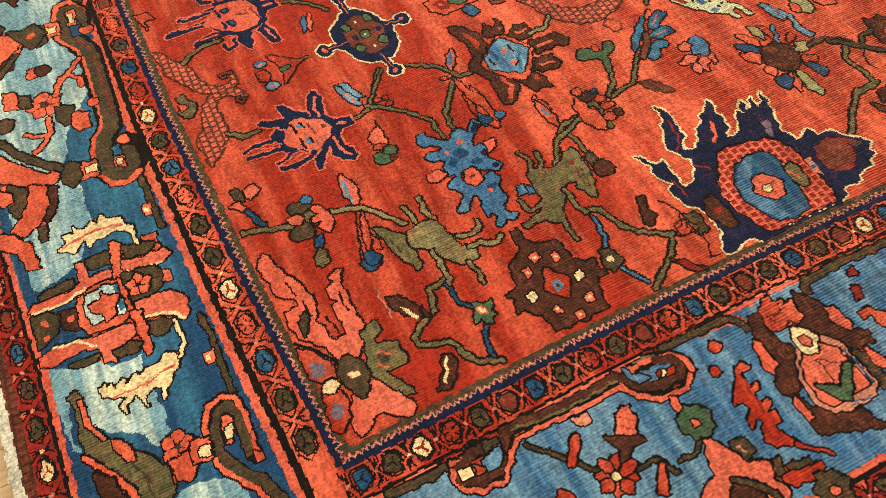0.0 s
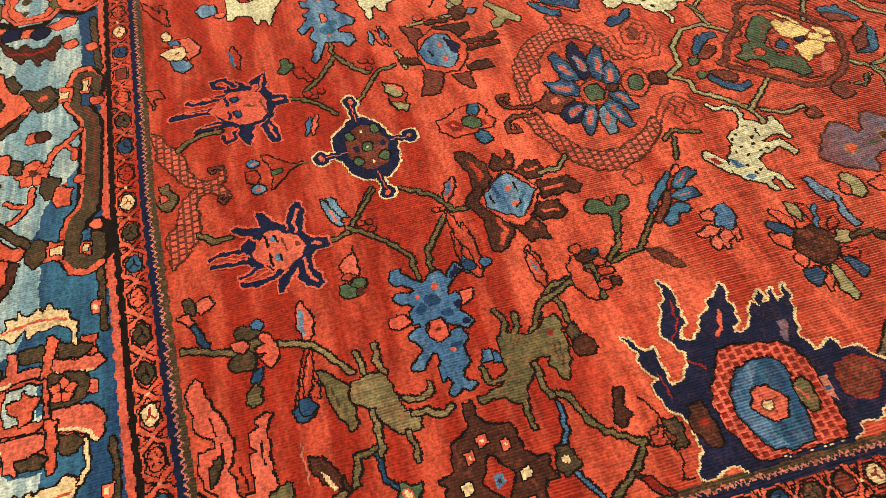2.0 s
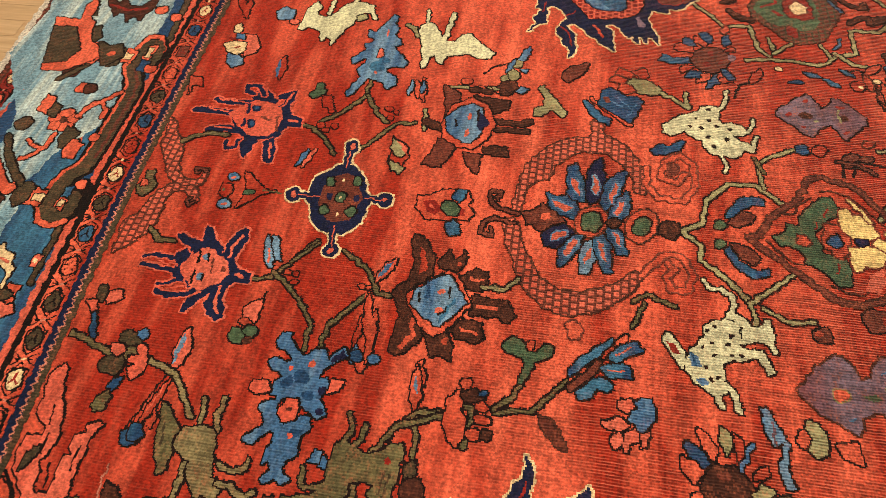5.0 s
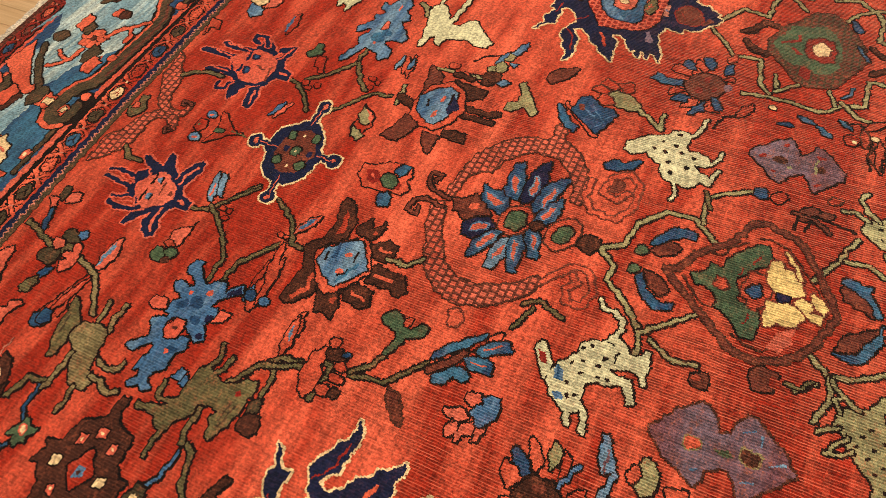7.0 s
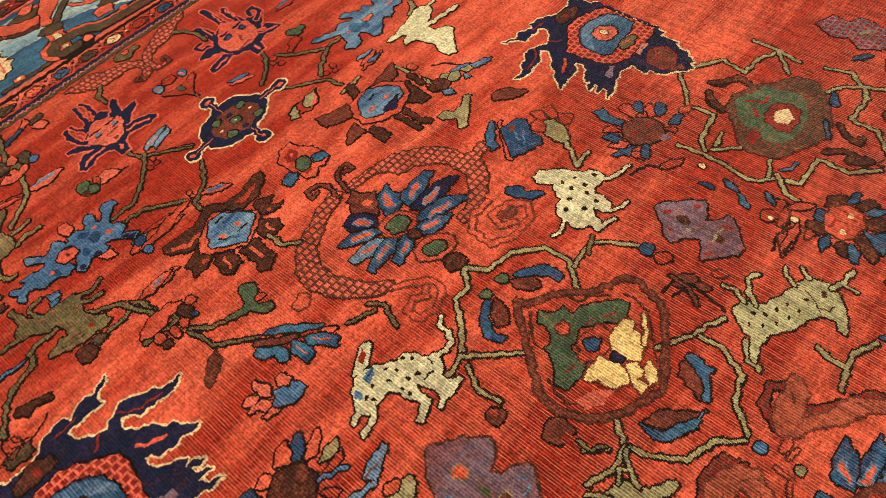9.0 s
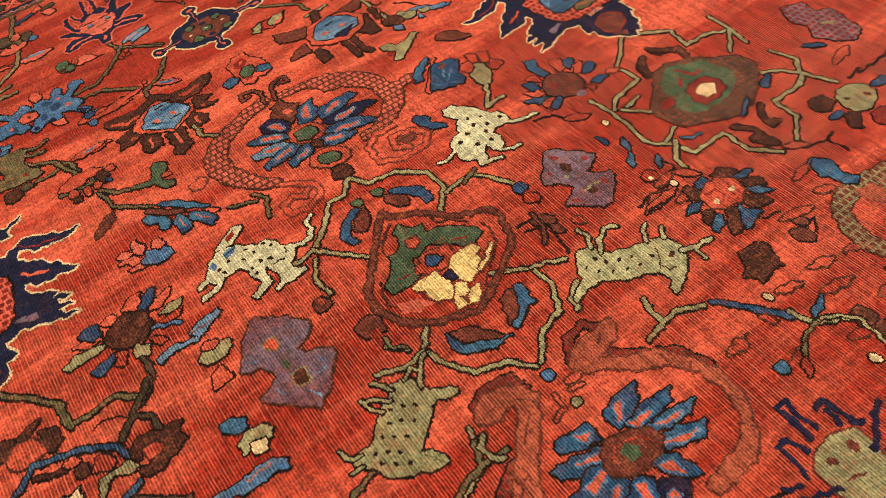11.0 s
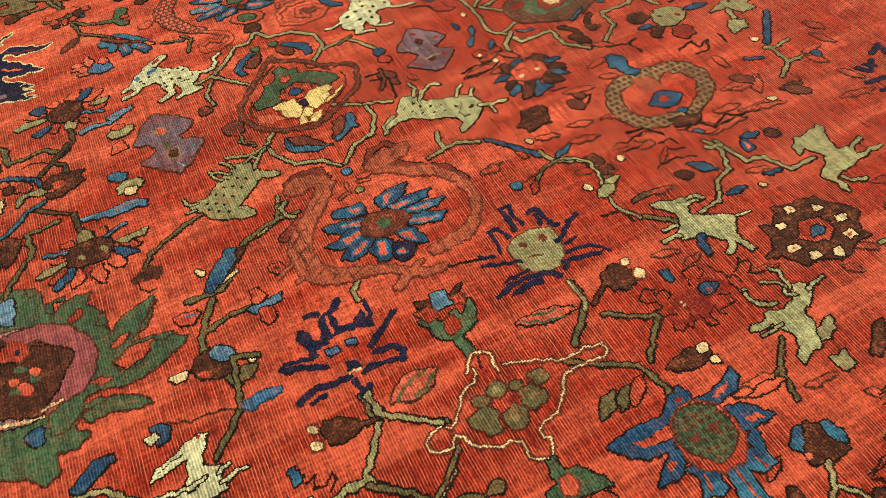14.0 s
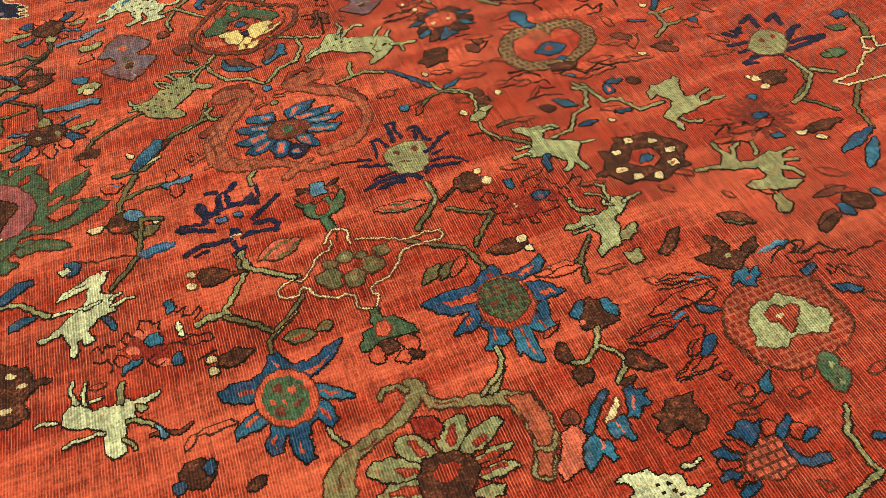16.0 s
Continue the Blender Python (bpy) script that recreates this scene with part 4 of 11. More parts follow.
def draw_flower_spray():
    lay("sky", E(-25, 35, 10.4, 9.0, -17))
    lay("sky", E(-21, -33, 11.7, 10.0, -20))
    lay("salmon", E(-24, 33, 4.0, 4.0, 0), E(-20, -34, 4.0, 4.0, 0), line=None)
    lay("red", P(-40, 15, -25, 17, -15, -2, -22, -17, -40, -9))
    lay("olive", E(-33, 0, 4.0, 4.0, 0), line=None)
    lay("red", P(-4, 52, 19, 35, 42, 12, 68, 10, 42, -1, 26, -20, 4, -40, 13, -1))
    lay("green", E(19, 2, 11.0, 7.0, -5))
    lay("olive", S(3, 42, 9, 79, 6), line=None)


def draw_blue_leaf():
    lay("salmon", L(-15, -34, 14, 21, 16))
    lay("sky", L(-12, -25, 8, 14, 9), line=None)


def draw_hanging_bud():
    lay("red", L(1, 66, 1, -42, 16, 0.7))
    lay("red", L(7, 43, 19, -64, 20, 0.7))
    lay("sky", L(-1, -12, 2, -47, 12))
    lay("blue", L(27, -13, 31, -45, 14))


def draw_rosette():
    lay("red", E(1, 3, 12.0, 9.0, -5))


def draw_drop_bud():
    lay("red", L(11, -28, -2, 28, 14), L(22, -38, 13, 35, 14))
    lay("sky", L(-8, 28, -11, -22, 9), L(15, 25, 16, -15, 9))


def draw_slender_leaf():
    lay("red", L(7, -34, 1, 40, 16))
    lay("sky", L(-2, -24, -5, 36, 8), line=None)


def draw_trumpet_flower():
    lay("red", L(5, 35, -15, -42, 10), L(-2, 18, 18, -41, 10))
    lay("salmon", S(3, 0, 41, -8, -8))
    lay("blue", P(-24, -49, -13, -42, 5, -51, 2, -64, -14, -65))


def draw_olive_stem_3():
    lay("olive", S(6, -82, -75, -47, -28, -27, -6, 5, 0))
    lay("olive", S(6, -26, -16, -20, -54, -20, -90))
    lay("olive", S(6, 90, 10, 128, 21, 145, 19, 188, 71, 209, 101))
    lay("olive", S(6, 87, 16, 113, 38, 132, 77, 134, 120))


def draw_seed_pod():
    lay("moss", L(3, 26, 3, -9, 20))
    lay("brown", E(10, -18, 17.0, 17.0, -45))


def draw_outline_bud():
    lay("red", L(-2, -39, -1, 40, 22))
    lay("sky", L(-5, -14, -4, 21, 6), line=None)


def draw_umber_leaf():
    lay("umber", L(-8, 25, 37, -28, 18, 0.4), line="brown")


def draw_lattice_sprig():
    lay("olive", S(6, -16, 14, 8, 30, 53, 12), S(5, 3, 12, -14, -35))


def draw_hare_stem():
    lay("olive", S(7, 29, 63, -4, 54, -13, 18, -36, 8, -62, -10, -58, -27, -12, -44, -5, -69, 8, -91, 43, -109))
    lay("blue", S(5, 25, 51, 29, 14, 43, -5), S(5, 46, -44, 34, -73, 36, -95))
    lay("green", P(50, 3, 61, -9, 78, -6, 67, -23, 73, -38, 63, -35, 60, -48, 49, -31, 34, -35, 42, -16))
    lay("cream", E(55, -17, 7.1, 5.0, -45), line="salmon")
    lay("brown", L(-66, 75, -21, 9, 14))
    lay("cream", L(-52, 56, -27, 17, 6), line=None)
    lay("moss", L(-34, -69, -53, -116, 20))
    lay("cream", L(-34, -69, -49, -103, 6), line=None)


def draw_goat_stem():
    lay("olive", S(7, -69, 104, -59, 65, -31, 56, -16, 9, 2, -14, 48, -45, 24, -76, -34, -116))
    lay("olive", S(7, -48, 169, -18, 219, 38, 242, 68, 242))
    lay("sky", S(5, -49, 46, -53, 3, -64, -16), S(5, -61, -60, -39, -100))
    lay("moss", P(-75, -17, -57, -20, -56, -35, -46, -50, -63, -54, -76, -59, -86, -48))
    lay("cream", E(-69, -38, 7.1, 5.0, -45), line=None)
    lay("brown", P(37, 47, 51, 46, 40, 18, 46, 1, 29, -15, 20, -4, 29, 17))
    lay("brown", S(5, 20, -85, 58, -124))
    lay("red", L(77, -28, 65, -60, 24), L(96, -25, 103, -55, 26), line="brown")
    lay("umber", L(82, -37, 100, -66, 10))


def draw_brown_diamond():
    lay("brown", P(-21, 121, -2, 121, -8, 97, 16, 75, 41, 75, 43, 50, 47, 29, 61, 11, 78, 11, 74, -4, 81, -22, 63, -19, 53, -43, 50, -75, 23, -73, 10, -81, -3, -71, -20, -77, -43, -70, -45, -53, -51, -38, -68, -17, -84, -20, -73, 5, -83, 18, -60, 23, -55, 46, -53, 65, -33, 71, -18, 86), line="coal")
    lay("red", P(-4, 35, 24, -2, 4, -33, -22, -3), line="coal")
    lay("sky", P(-7, 6, 7, 7, 10, -8, -5, -15), line=None)
    lay("brown", E(0, -4, 3.5, 3.5, -18), line=None)
    lay("salmon", P(-14, 66, 0, 69, 2, 54, -13, 50), line="coal")
    lay("salmon", P(17, 51, 30, 54, 31, 39, 18, 36), line="coal")
    lay("salmon", P(-38, 46, -25, 49, -24, 35, -37, 31), line="coal")
    lay("cream", P(32, 2, 46, 5, 47, -10, 33, -14), line="coal")
    lay("cream", P(-54, 3, -41, 6, -39, -9, -53, -13), line="coal")
    lay("salmon", P(27, -41, 40, -39, 40, -52, 27, -55), line="coal")
    lay("salmon", P(-30, -36, -18, -34, -17, -47, -29, -50), line="coal")
    lay("salmon", P(-3, -59, 11, -56, 12, -70, -2, -73), line="coal")
    lay("cream", E(-6, 60, 2.7, 2.7, -27), E(24, 45, 3.2, 2.6, -18), E(-31, 40, 2.8, 2.8, -27), E(34, -47, 2.6, 2.6, -27), E(-23, -42, 2.6, 2.6, -27), E(5, -64, 2.6, 2.6, -27), line=None)


def draw_olive_stem_4():
    lay("sage", S(7, 79, -99, 42, -55, 0, -22, 1, 12, -32, 38, 5, 59, 15, 116, 54, 160, 103, 163, 149, 124))
    lay("sage", S(7, 86, -154, 79, -99, 150, -33), S(6, 97, -106, 140, -129, 175, -122))
    lay("sage", S(6, 118, 159, 112, 196, 112, 222, 144, 243, 181, 266))
    lay("olive", S(6, 121, 195, 106, 233))


def draw_olive_stem_5():
    lay("sage", S(7, -110, -23, -70, -56, -28, -43, 10, -18, 27, 34, 61, 61))
    lay("sage", S(7, -118, 116, -85, 173, -43, 179, 7, 154, 18, 109, 58, 72))
    lay("sage", S(6, -70, -56, -62, -93, -80, -139), S(6, -87, -76, -111, -98))
    lay("sage", S(6, -63, 228, -79, 199, -85, 173))
    lay("sky", E(82, 65, 9.0, 9.0, 45))
    lay("sage", S(7, -17, 211, 3, 183, 21, 179))


def draw_blue_drop():
    lay("red", E(33, -4, 14.9, 12.0, 48))
    lay("blue", E(1, -4, 13.0, 12.0, 32))


def draw_small_rose():
    lay("umber", E(-12, 2, 22.8, 20.0, 52))
    lay("red", E(4, 2, 9.2, 9.0, 49), line=None)
    lay("olive", S(5, 20, 8, 41, 10, 55, 27))


def draw_brown_rose():
    lay("umber", E(-4, 3, 15.3, 13.0, 32))
    lay("red", E(-10, 5, 6.0, 6.0, 31), line=None)


def draw_olive_stem_6():
    lay("sage", S(6, -36, -71, -42, -14), S(6, -1, 63, 59, 63, 109, 70, 149, 66))
    lay("brown", E(118, 64, 19.1, 12.0, 47))
    lay("red", E(55, 59, 16.6, 9.0, 33))
    lay("sky", L(109, 117, 127, 168, 12))
    lay("sage", E(111, 103, 12.7, 8.0, 45))


def draw_purple_cross2_2():
    lay("purple", P(-93, -1, -88, 15, -65, 35, -44, 57, -28, 67, -10, 40, -5, 25, 11, 37, 22, 61, 39, 54, 60, 28, 79, 12, 75, -8, 53, -32, 31, -57, 21, -34, 11, -17, -1, -20, -19, -36, -28, -55, -48, -43, -65, -23))
    lay("brown", E(-36, 4, 15.3, 9.0, 11), E(35, 4, 9.4, 8.0, 32), line=None)
    lay("brick", E(-69, 4, 7.8, 5.0, 40), E(-32, 45, 6.4, 5.0, 39), E(32, 36, 8.2, 5.0, -14), E(35, -34, 7.1, 4.0, 45), E(-43, -27, 5.1, 4.0, 11), line=None)
    lay("sage", S(4, 30, -9, 23, 11, 29, 29), E(-19, -11, 4.5, 4.0, 27), line=None)


def draw_square_ring_star():
    lay("cream", P(-4, -36, -28, -13, -22, 23, -26, 36, 9, 28, 5, -5, 23, -14, 15, -37), line="coal")
    lay("red", P(3, -23, -15, -12, -13, 11, -1, 15, -3, -3, 7, -13), line="coal")
    lay("brown", E(-2, -1, 3.2, 3.0, 72), line=None)


def draw_dark_leaf_spray_2():
    lay("brown", P(-43, -27, -19, 1, -15, 27, 12, 17, 39, 31, 51, 17, 41, -6, 11, -35, -10, -38, -8, -15))
    lay("brown", P(-35, 41, -8, 72, 29, 57, 49, 35, 22, 28))
    lay("brown", P(-98, -49, -89, -26, -68, -25, -77, -49))
    lay("red", P(-4, 2, 1, 18, 22, 15, 17, 0))


def draw_spiral_2():
    lay("umber", S(14, 315, 78, 285, 71, 279, 33, 290, 3, 312, 2, 324, 24, 316, 51), fleck="brick")
    lay("umber", S(16, 315, 78, 353, 68, 385, 25, 402, -19, 419, -48), fleck="brick")
    lay("sage", S(6, 313, -25, 341, -31, 355, -27, 377, -64, 388, -87), S(5, 352, -30, 369, -8))


def draw_blue_stem():
    lay("blue", S(9, -33, -34, -6, -9, 35, 19, 62, 42))
    lay("sage", S(7, 52, 42, 86, 53, 108, 91, 129, 112))
    lay("blue", L(82, 62, 63, 107, 12))
    lay("olive", S(5, 89, 58, 95, 22, 115, -3))
    lay("red", L(115, -3, 144, -26, 12))
    lay("blue", E(109, -43, 11.3, 10.0, 45))
    lay("cream", E(14, 41, 6.7, 5.0, 27))
    lay("brown", P(-46, 53, -52, 77, -64, 91, -43, 92, -41, 112, -15, 89, -17, 70, -15, 49))
    lay("cream", E(182, 69, 6.7, 5.0, 63), line=None)


def draw_ink_flower():
    lay("ink", S(3.1, -13, 71, -1, 55, 5, 34, -7, 9, -20, 9, -25, -3, -7, -11, 6, -9, 9, -28, 11, -41, -2, -63, 15, -65), line=None)
    lay("moss", P(10, 25, 26, 22, 31, 3, 24, -18, 12, -22, 15, -3, 9, 12), line="coal")
    lay("ink", S(3.0, 7, 21, -2, 1), S(3.0, 47, 4, 44, -21), line=None)
    lay("brick", L(-55, -43, -25, -80, 12.8), line="coal")


def draw_ink_tendril():
    lay("ink", S(3.0, 8, 64, -6, 25, -16, -15, -23, -31), S(2.8, 3, 31, 9, -4, 14, -33), line=None)
    lay("blue", P(-25, -41, -14, -32, -2, -29, 3, -42, 13, -43, 5, -55, -7, -61, -18, -58))


def draw_olive_stem_8():
    lay("sage", S(7, -294, 143, -277, 175, -240, 230, -184, 220, -183, 278, -162, 314), S(7, -294, 143, -248, 95, -230, 65, -173, 71, -160, -3, -138, -28))
    lay("sage", S(7, -186, -45, -147, -38, -94, -38, -41, -47, -19, -33, 5, -6), S(7, 10, -11, 39, 1, 38, 78, 96, 78, 138, 119))
    lay("sage", S(7, -4, -4, 33, -39, 83, -40), S(6, -14, -16, -30, 23), S(6, -128, -4, -137, 35), S(6, -129, -18, -90, 19))
    lay("sage", S(7, -218, 326, -164, 326, -110, 315), S(7, -164, 326, -113, 270))
    lay("sage", S(7, -32, 254, -9, 293, 25, 318, 83, 344), S(7, 25, 318, 43, 287, 43, 213, 95, 212, 133, 164), S(6, -59, 330, -9, 345, 22, 314))


def draw_blue_drop_2():
    lay("blue", L(-18, 13, 14, -12, 12))


def draw_cream_berry():
    lay("red", E(-2, 3, 14.2, 13.0, 51))
    lay("cream", E(4, 0, 5.7, 5.0, 45), line=None)
    lay("red", L(55, -69, 46, 22, 16))


def draw_brown_leaf():
    lay("umber", E(-7, 0, 24.2, 10.0, 52), E(22, 6, 15.7, 8.0, 27))


def draw_brown_leaf_2():
    lay("brown", P(-38, -15, -32, 3, -35, 27, -18, 33, 2, 27, 24, 22, 20, -6, 30, -29, 11, -31, 2, -45, -10, -24))


def draw_lattice_ring_leaf():
    lay("red", L(29, -80, 2, 71, 16), L(-36, -223, -27, -161, 16), L(-78, 111, -21, 83, 26), L(-38, -274, -35, -237, 12), line="brown")


def draw_sage_daisy():
    lay("brown", P(-49, -78, -46, -45, -19, -38, -9, -75, -28, -90))
    lay("brown", P(14, -58, 23, -29, 55, -62, 45, -77))
    lay("brick", P(43, -21, 47, 17, 80, 14, 90, -18, 66, -32))
    lay("blue", L(7, -50, 7, -89, 15.6))
    lay("blue", L(-2, 44, 5, 103, 19.2))
    lay("sage", P(23, 28, 31, 12, 34, -4, 31, -22, 20, -35, 6, -39, -8, -37, -23, -29, -34, -13, -36, 5, -29, 22, -19, 34, -6, 42, 10, 41))
    lay("brown", E(-7, -18, 6.4, 5.6, 51), E(8, 21, 6.4, 5.8, 51), line=None)


def draw_plum_flower():
    lay("purple", P(-123, -4, -105, 46, -70, 39, -53, 72, -6, 64, 30, 60, 44, 21, 21, -10, -16, -32, -47, -9, -76, -26), fleck="brick")
    lay("sage", E(-27, 27, 16.1, 6.0, 60), line=None)


def draw_small_leaf():
    lay("blue", L(-16, -23, 16, 23, 12))
    lay("cream", E(53, 26, 8.5, 6.0, 45))
    lay("red", L(63, -23, 44, 48, 18), line="brown")


def draw_olive_stem_9():
    lay("sage", S(7, -5, -45, -15, -2, -16, 30, 3, 66), S(8, -63, 5, -43, -4, -15, -2))


def draw_pod_branch():
    lay("moss", E(-12, 9, 24.3, 14.0, -9))
    lay("sage", L(4, -21, -13, 35, 18))
    lay("brown", E(-45, 11, 27.8, 14.0, 60))
    lay("cream", E(-49, 64, 7.8, 7.0, 40))
    lay("cream", E(-11, -34, 9.2, 8.0, 41))
    lay("olive", S(6, 24, -16, 74, -13, 102, 23, 133, 57))
    lay("moss", L(56, 12, 51, 74, 10))


def draw_zigzag_stem():
    lay("sage", S(7, -90, -1, -55, 12, -6, -9, 7, -46, 47, -76, 58, -126))
    lay("sage", S(7, -79, 17, -7, 33, 1, 67, 52, 90, 50, 147))
    lay("sage", S(7, -73, -9, -64, 19))
    lay("blue", L(-57, -68, -16, -27, 20))
    lay("sky", L(-120, -5, -113, 17, 12))
    lay("blue", L(-61, 64, -54, 108, 14), E(-38, 62, 16.3, 11.0, -11))
    lay("salmon", E(-38, 62, 9.5, 4.0, -18), line=None)
    lay("blue", L(43, -55, 44, -11, 12), L(37, 35, 44, 77, 10))
    lay("brown", E(-43, 126, 14.2, 11.0, 39), E(-36, -91, 15.6, 10.0, 50))
    lay("cream", E(57, 18, 5.8, 4.0, 59))


def draw_sage_fork():
    lay("sage", S(7, 59, -29, 29, 13, -26, 15, -32, 5), S(6, -23, 20, -30, 66), S(6, 29, 13, 30, 51))
    lay("blue", S(11, -45, 21, -134, 96))
    lay("red", L(33, 56, 72, 82, 16), L(23, 57, 19, 108, 16), line="brown")
    lay("blue", E(38, 82, 11.7, 10.0, 59))
    lay("blue", S(6, -24, -56, -8, -24))
    lay("cream", E(-68, 4, 8.1, 5.0, 60), E(103, -94, 9.4, 6.0, 58))
    lay("brown", L(93, -8, 90, -65, 18))


def draw_sage_stem():
    lay("olive", S(7, -31, 87, 10, 88, 46, 59, 76, 24))
    lay("olive", S(6, -6, -318, 32, -319, 57, -287, 97, -219))


def draw_open_leaf():
    lay("salmon", L(-17, -67, 4, 42, 26))
    lay("green", S(5, -13, -47, 2, -24, 9, 16), S(5, -16, -29, -9, 6), line=None)


def draw_fork_stem():
    lay("olive", S(6, -125, -39, -100, -5, -76, 39), S(6, -76, 39, -45, 5, -13, -24))
    lay("olive", S(7, -77, -141, -51, -104, -15, -44, 16, -34, 52, -29))


def draw_pod_2():
    lay("brown", L(-13, -56, -8, 28, 34, 0.6))
    lay("cream", E(-18, 17, 10.0, 10.0, 50), E(8, 21, 8.0, 8.0, 50))


def draw_paired_leaf():
    lay("olive", L(17, -58, -18, -14, 22))
    lay("olive", L(19, -24, -16, 11, 18))
    lay("red", L(20, -4, -18, 39, 20))


def draw_zigzag_stem_2():
    lay("olive", S(6, 8, -120, 45, -158, 74, -167, 98, -173), S(5, 49, -162, 67, -200, 58, -236))
    lay("sage", P(74, -84, 75, -62, 80, -43, 94, -58, 90, -76))
    lay("red", L(50, -240, 50, -169, 18), line="brown")


def draw_left_palmette():
    lay("green", P(-174, -28, -167, 4, -121, 17, -121, 47, -92, 58, -107, 86, -74, 91, -43, 110, -4, 108, -18, 159, -39, 197, 7, 177, 37, 139, 39, 168, 46, 204, 73, 225, 84, 185, 102, 162, 95, 125, 98, 87, 90, 52, 102, 31, 121, 46, 151, 23, 172, 44, 186, 26, 179, -8, 217, -8, 226, -31, 200, -53, 184, -93, 157, -141, -221, -111), line="brown")
    lay("red", P(61, 106, 43, 136, 46, 177, 73, 155, 82, 123), line="coal")
    lay("red", P(-8, 83, -8, 117, 20, 128, 19, 98), line="coal")
    lay("red", P(-114, 31, -111, 48, -87, 50, -86, 32), line="coal")
    lay("purple", P(-147, -98, -101, -15, -67, 39, -19, 72, 25, 80, 68, 67, 94, 38, 99, 4, 107, -32, 102, -67, 82, -118), line="coal", fleck="pink")
    lay("brown", P(-94, -102, -74, -38, -41, -3, -16, 43, 25, 46, 73, 23, 99, -14, 91, -48, 56, -115), line="coal")
    lay("red", P(-65, -67, -55, -38, -23, -46, -36, -70), line="coal")
    lay("green", E(1, -42, 10.3, 8.6, 61), E(26, -20, 8.1, 7.2, 60), line="coal")
    lay("red", E(39, -37, 10.3, 7.5, 61), line=None)
    lay("cream", S(5.0, 90, -83, 102, -41, 106, 3, 96, 20), line=None)
    lay("green", P(116, 36, 116, 74, 143, 134, 162, 146, 154, 113, 147, 78), line="brown")
    lay("red", L(124, 59, 143, 120, 5.7), line=None)
    lay("sky", P(-161, -67, -151, -33, -98, -38, -114, -72), line="coal")
    lay("blue", P(129, -50, 118, -25, 150, -19, 152, -38), line="coal")


def draw_star_left():
    lay("brown", P(-94, -81, -33, 19, -4, 33, 4, 66, 14, 32, 35, 13, 66, 22, 73, -14, 47, -77))
    lay("cream", E(-28, -5, 10.2, 5.0, 79), E(0, 12, 8.1, 5.0, 83), E(40, -14, 11.4, 6.0, 75), line=None)


def draw_open_leaf_2():
    lay("olive", L(-4, -40, 8, 19, 30), L(2, 20, -3, 53, 20))
    lay("red", L(2, -26, 8, 3, 10), line=None)


def draw_pod_4():
    lay("brown", L(8, 49, 11, -17, 34, 0.6))
    lay("cream", E(-2, -24, 9.8, 8.0, 66), E(23, -24, 9.5, 8.0, 72))


def draw_salmon_drop():
    lay("salmon", P(-22, -4, -31, 25, -9, 29, 14, 12, 40, 3, 45, -33, 24, -37, 3, -16))
    lay("umber", E(-43, 21, 14.3, 12.0, 78))


def draw_flame_leaf_2():
    lay("red", L(4, -135, -5, -42, 22), L(-31, -71, -47, 76, 30), L(93, -92, 81, -9, 24), L(-90, -24, -73, 47, 18), L(63, -52, 44, -12, 20))
    lay("sky", L(-15, -35, -27, -17, 6), L(-70, 22, -71, 51, 6), line=None)
    lay("brown", L(-112, 72, -67, 125, 24), E(-84, 119, 14.4, 14.0, 56))


def draw_edge_stem():
    lay("sage", S(7, -40, 2, -6, -26, 47, -29, 64, -23, 76, -73, 83, -99))


def draw_far_stem():
    lay("olive", S(6, -170, 12, -120, 20, -75, 0, -38, -58, -15, -32, 29, -2))
    lay("olive", S(5, -115, 31, -71, 87))
    lay("brown", L(-128, -20, -126, -111, 26))
    lay("cream", E(-138, -103, 10.3, 6.0, 61), E(-104, -100, 9.8, 6.0, 66))
    lay("olive", S(7, -21, 91, 36, 36, 100, 26))
    lay("blue", L(100, 26, 136, -81, 24), L(123, 13, 197, -63, 24))
    lay("brown", L(53, -14, 56, -115, 26))
    lay("cream", E(56, -115, 11.7, 6.0, 70), E(83, -87, 11.2, 6.0, 63))
    lay("brick", R(-24, -161, 15, 10, 70, 9, 0), line="umber")
    lay("blue", E(-24, -161, 16.3, 9.0, 79), E(-81, -139, 8.9, 8.0, 63), E(43, -164, 12.1, 7.0, 66))
    lay("green", E(-134, 99, 12.5, 9.0, 61), E(-131, 144, 9.8, 8.0, 66))


def draw_far_turtle():
    lay("olive", S(14.2, -155, 82, -108, 75, -77, 57))
    lay("blue", P(-186, 39, -194, 72, -171, 82, -165, 45))
    lay("green", P(-150, -3, -143, 32, -124, 40, -127, 8))
    lay("coal", S(9.9, -33, 78, -40, 53, -73, 70, -79, 43, -47, 24, -32, 40, -30, 10, -5, -19, 19, -54, 20, -90, 24, -117, 44, -98, 49, -41, 54, 7), line=None)
    lay("cream", S(5.0, -33, 78, -40, 53, -73, 70, -79, 43, -47, 24, -32, 40, -30, 10, -5, -19, 19, -54, 20, -90, 24, -117, 44, -98, 49, -41, 54, 7), line=None)
    lay("green", P(-75, -60, -73, -25, -51, -20, -45, -56))


def draw_curl_line():
    lay("ink", S(3.3, -89, -13, -66, 31, -57, 71, -34, 80, -15, 57, -20, 24, -42, 9), line=None)
    lay("ink", S(3.2, 21, -101, 28, -73, 7, -33, -1, -2, 20, -11, 24, 13, 50, 1), line=None)
    lay("ink", S(2.9, 100, -81, 99, -63, 84, -32, 70, -3), line=None)
    lay("blue", S(4.2, 19, -73, 16, -49, 7, -27), S(4.4, -68, 58, -55, 84), line=None)


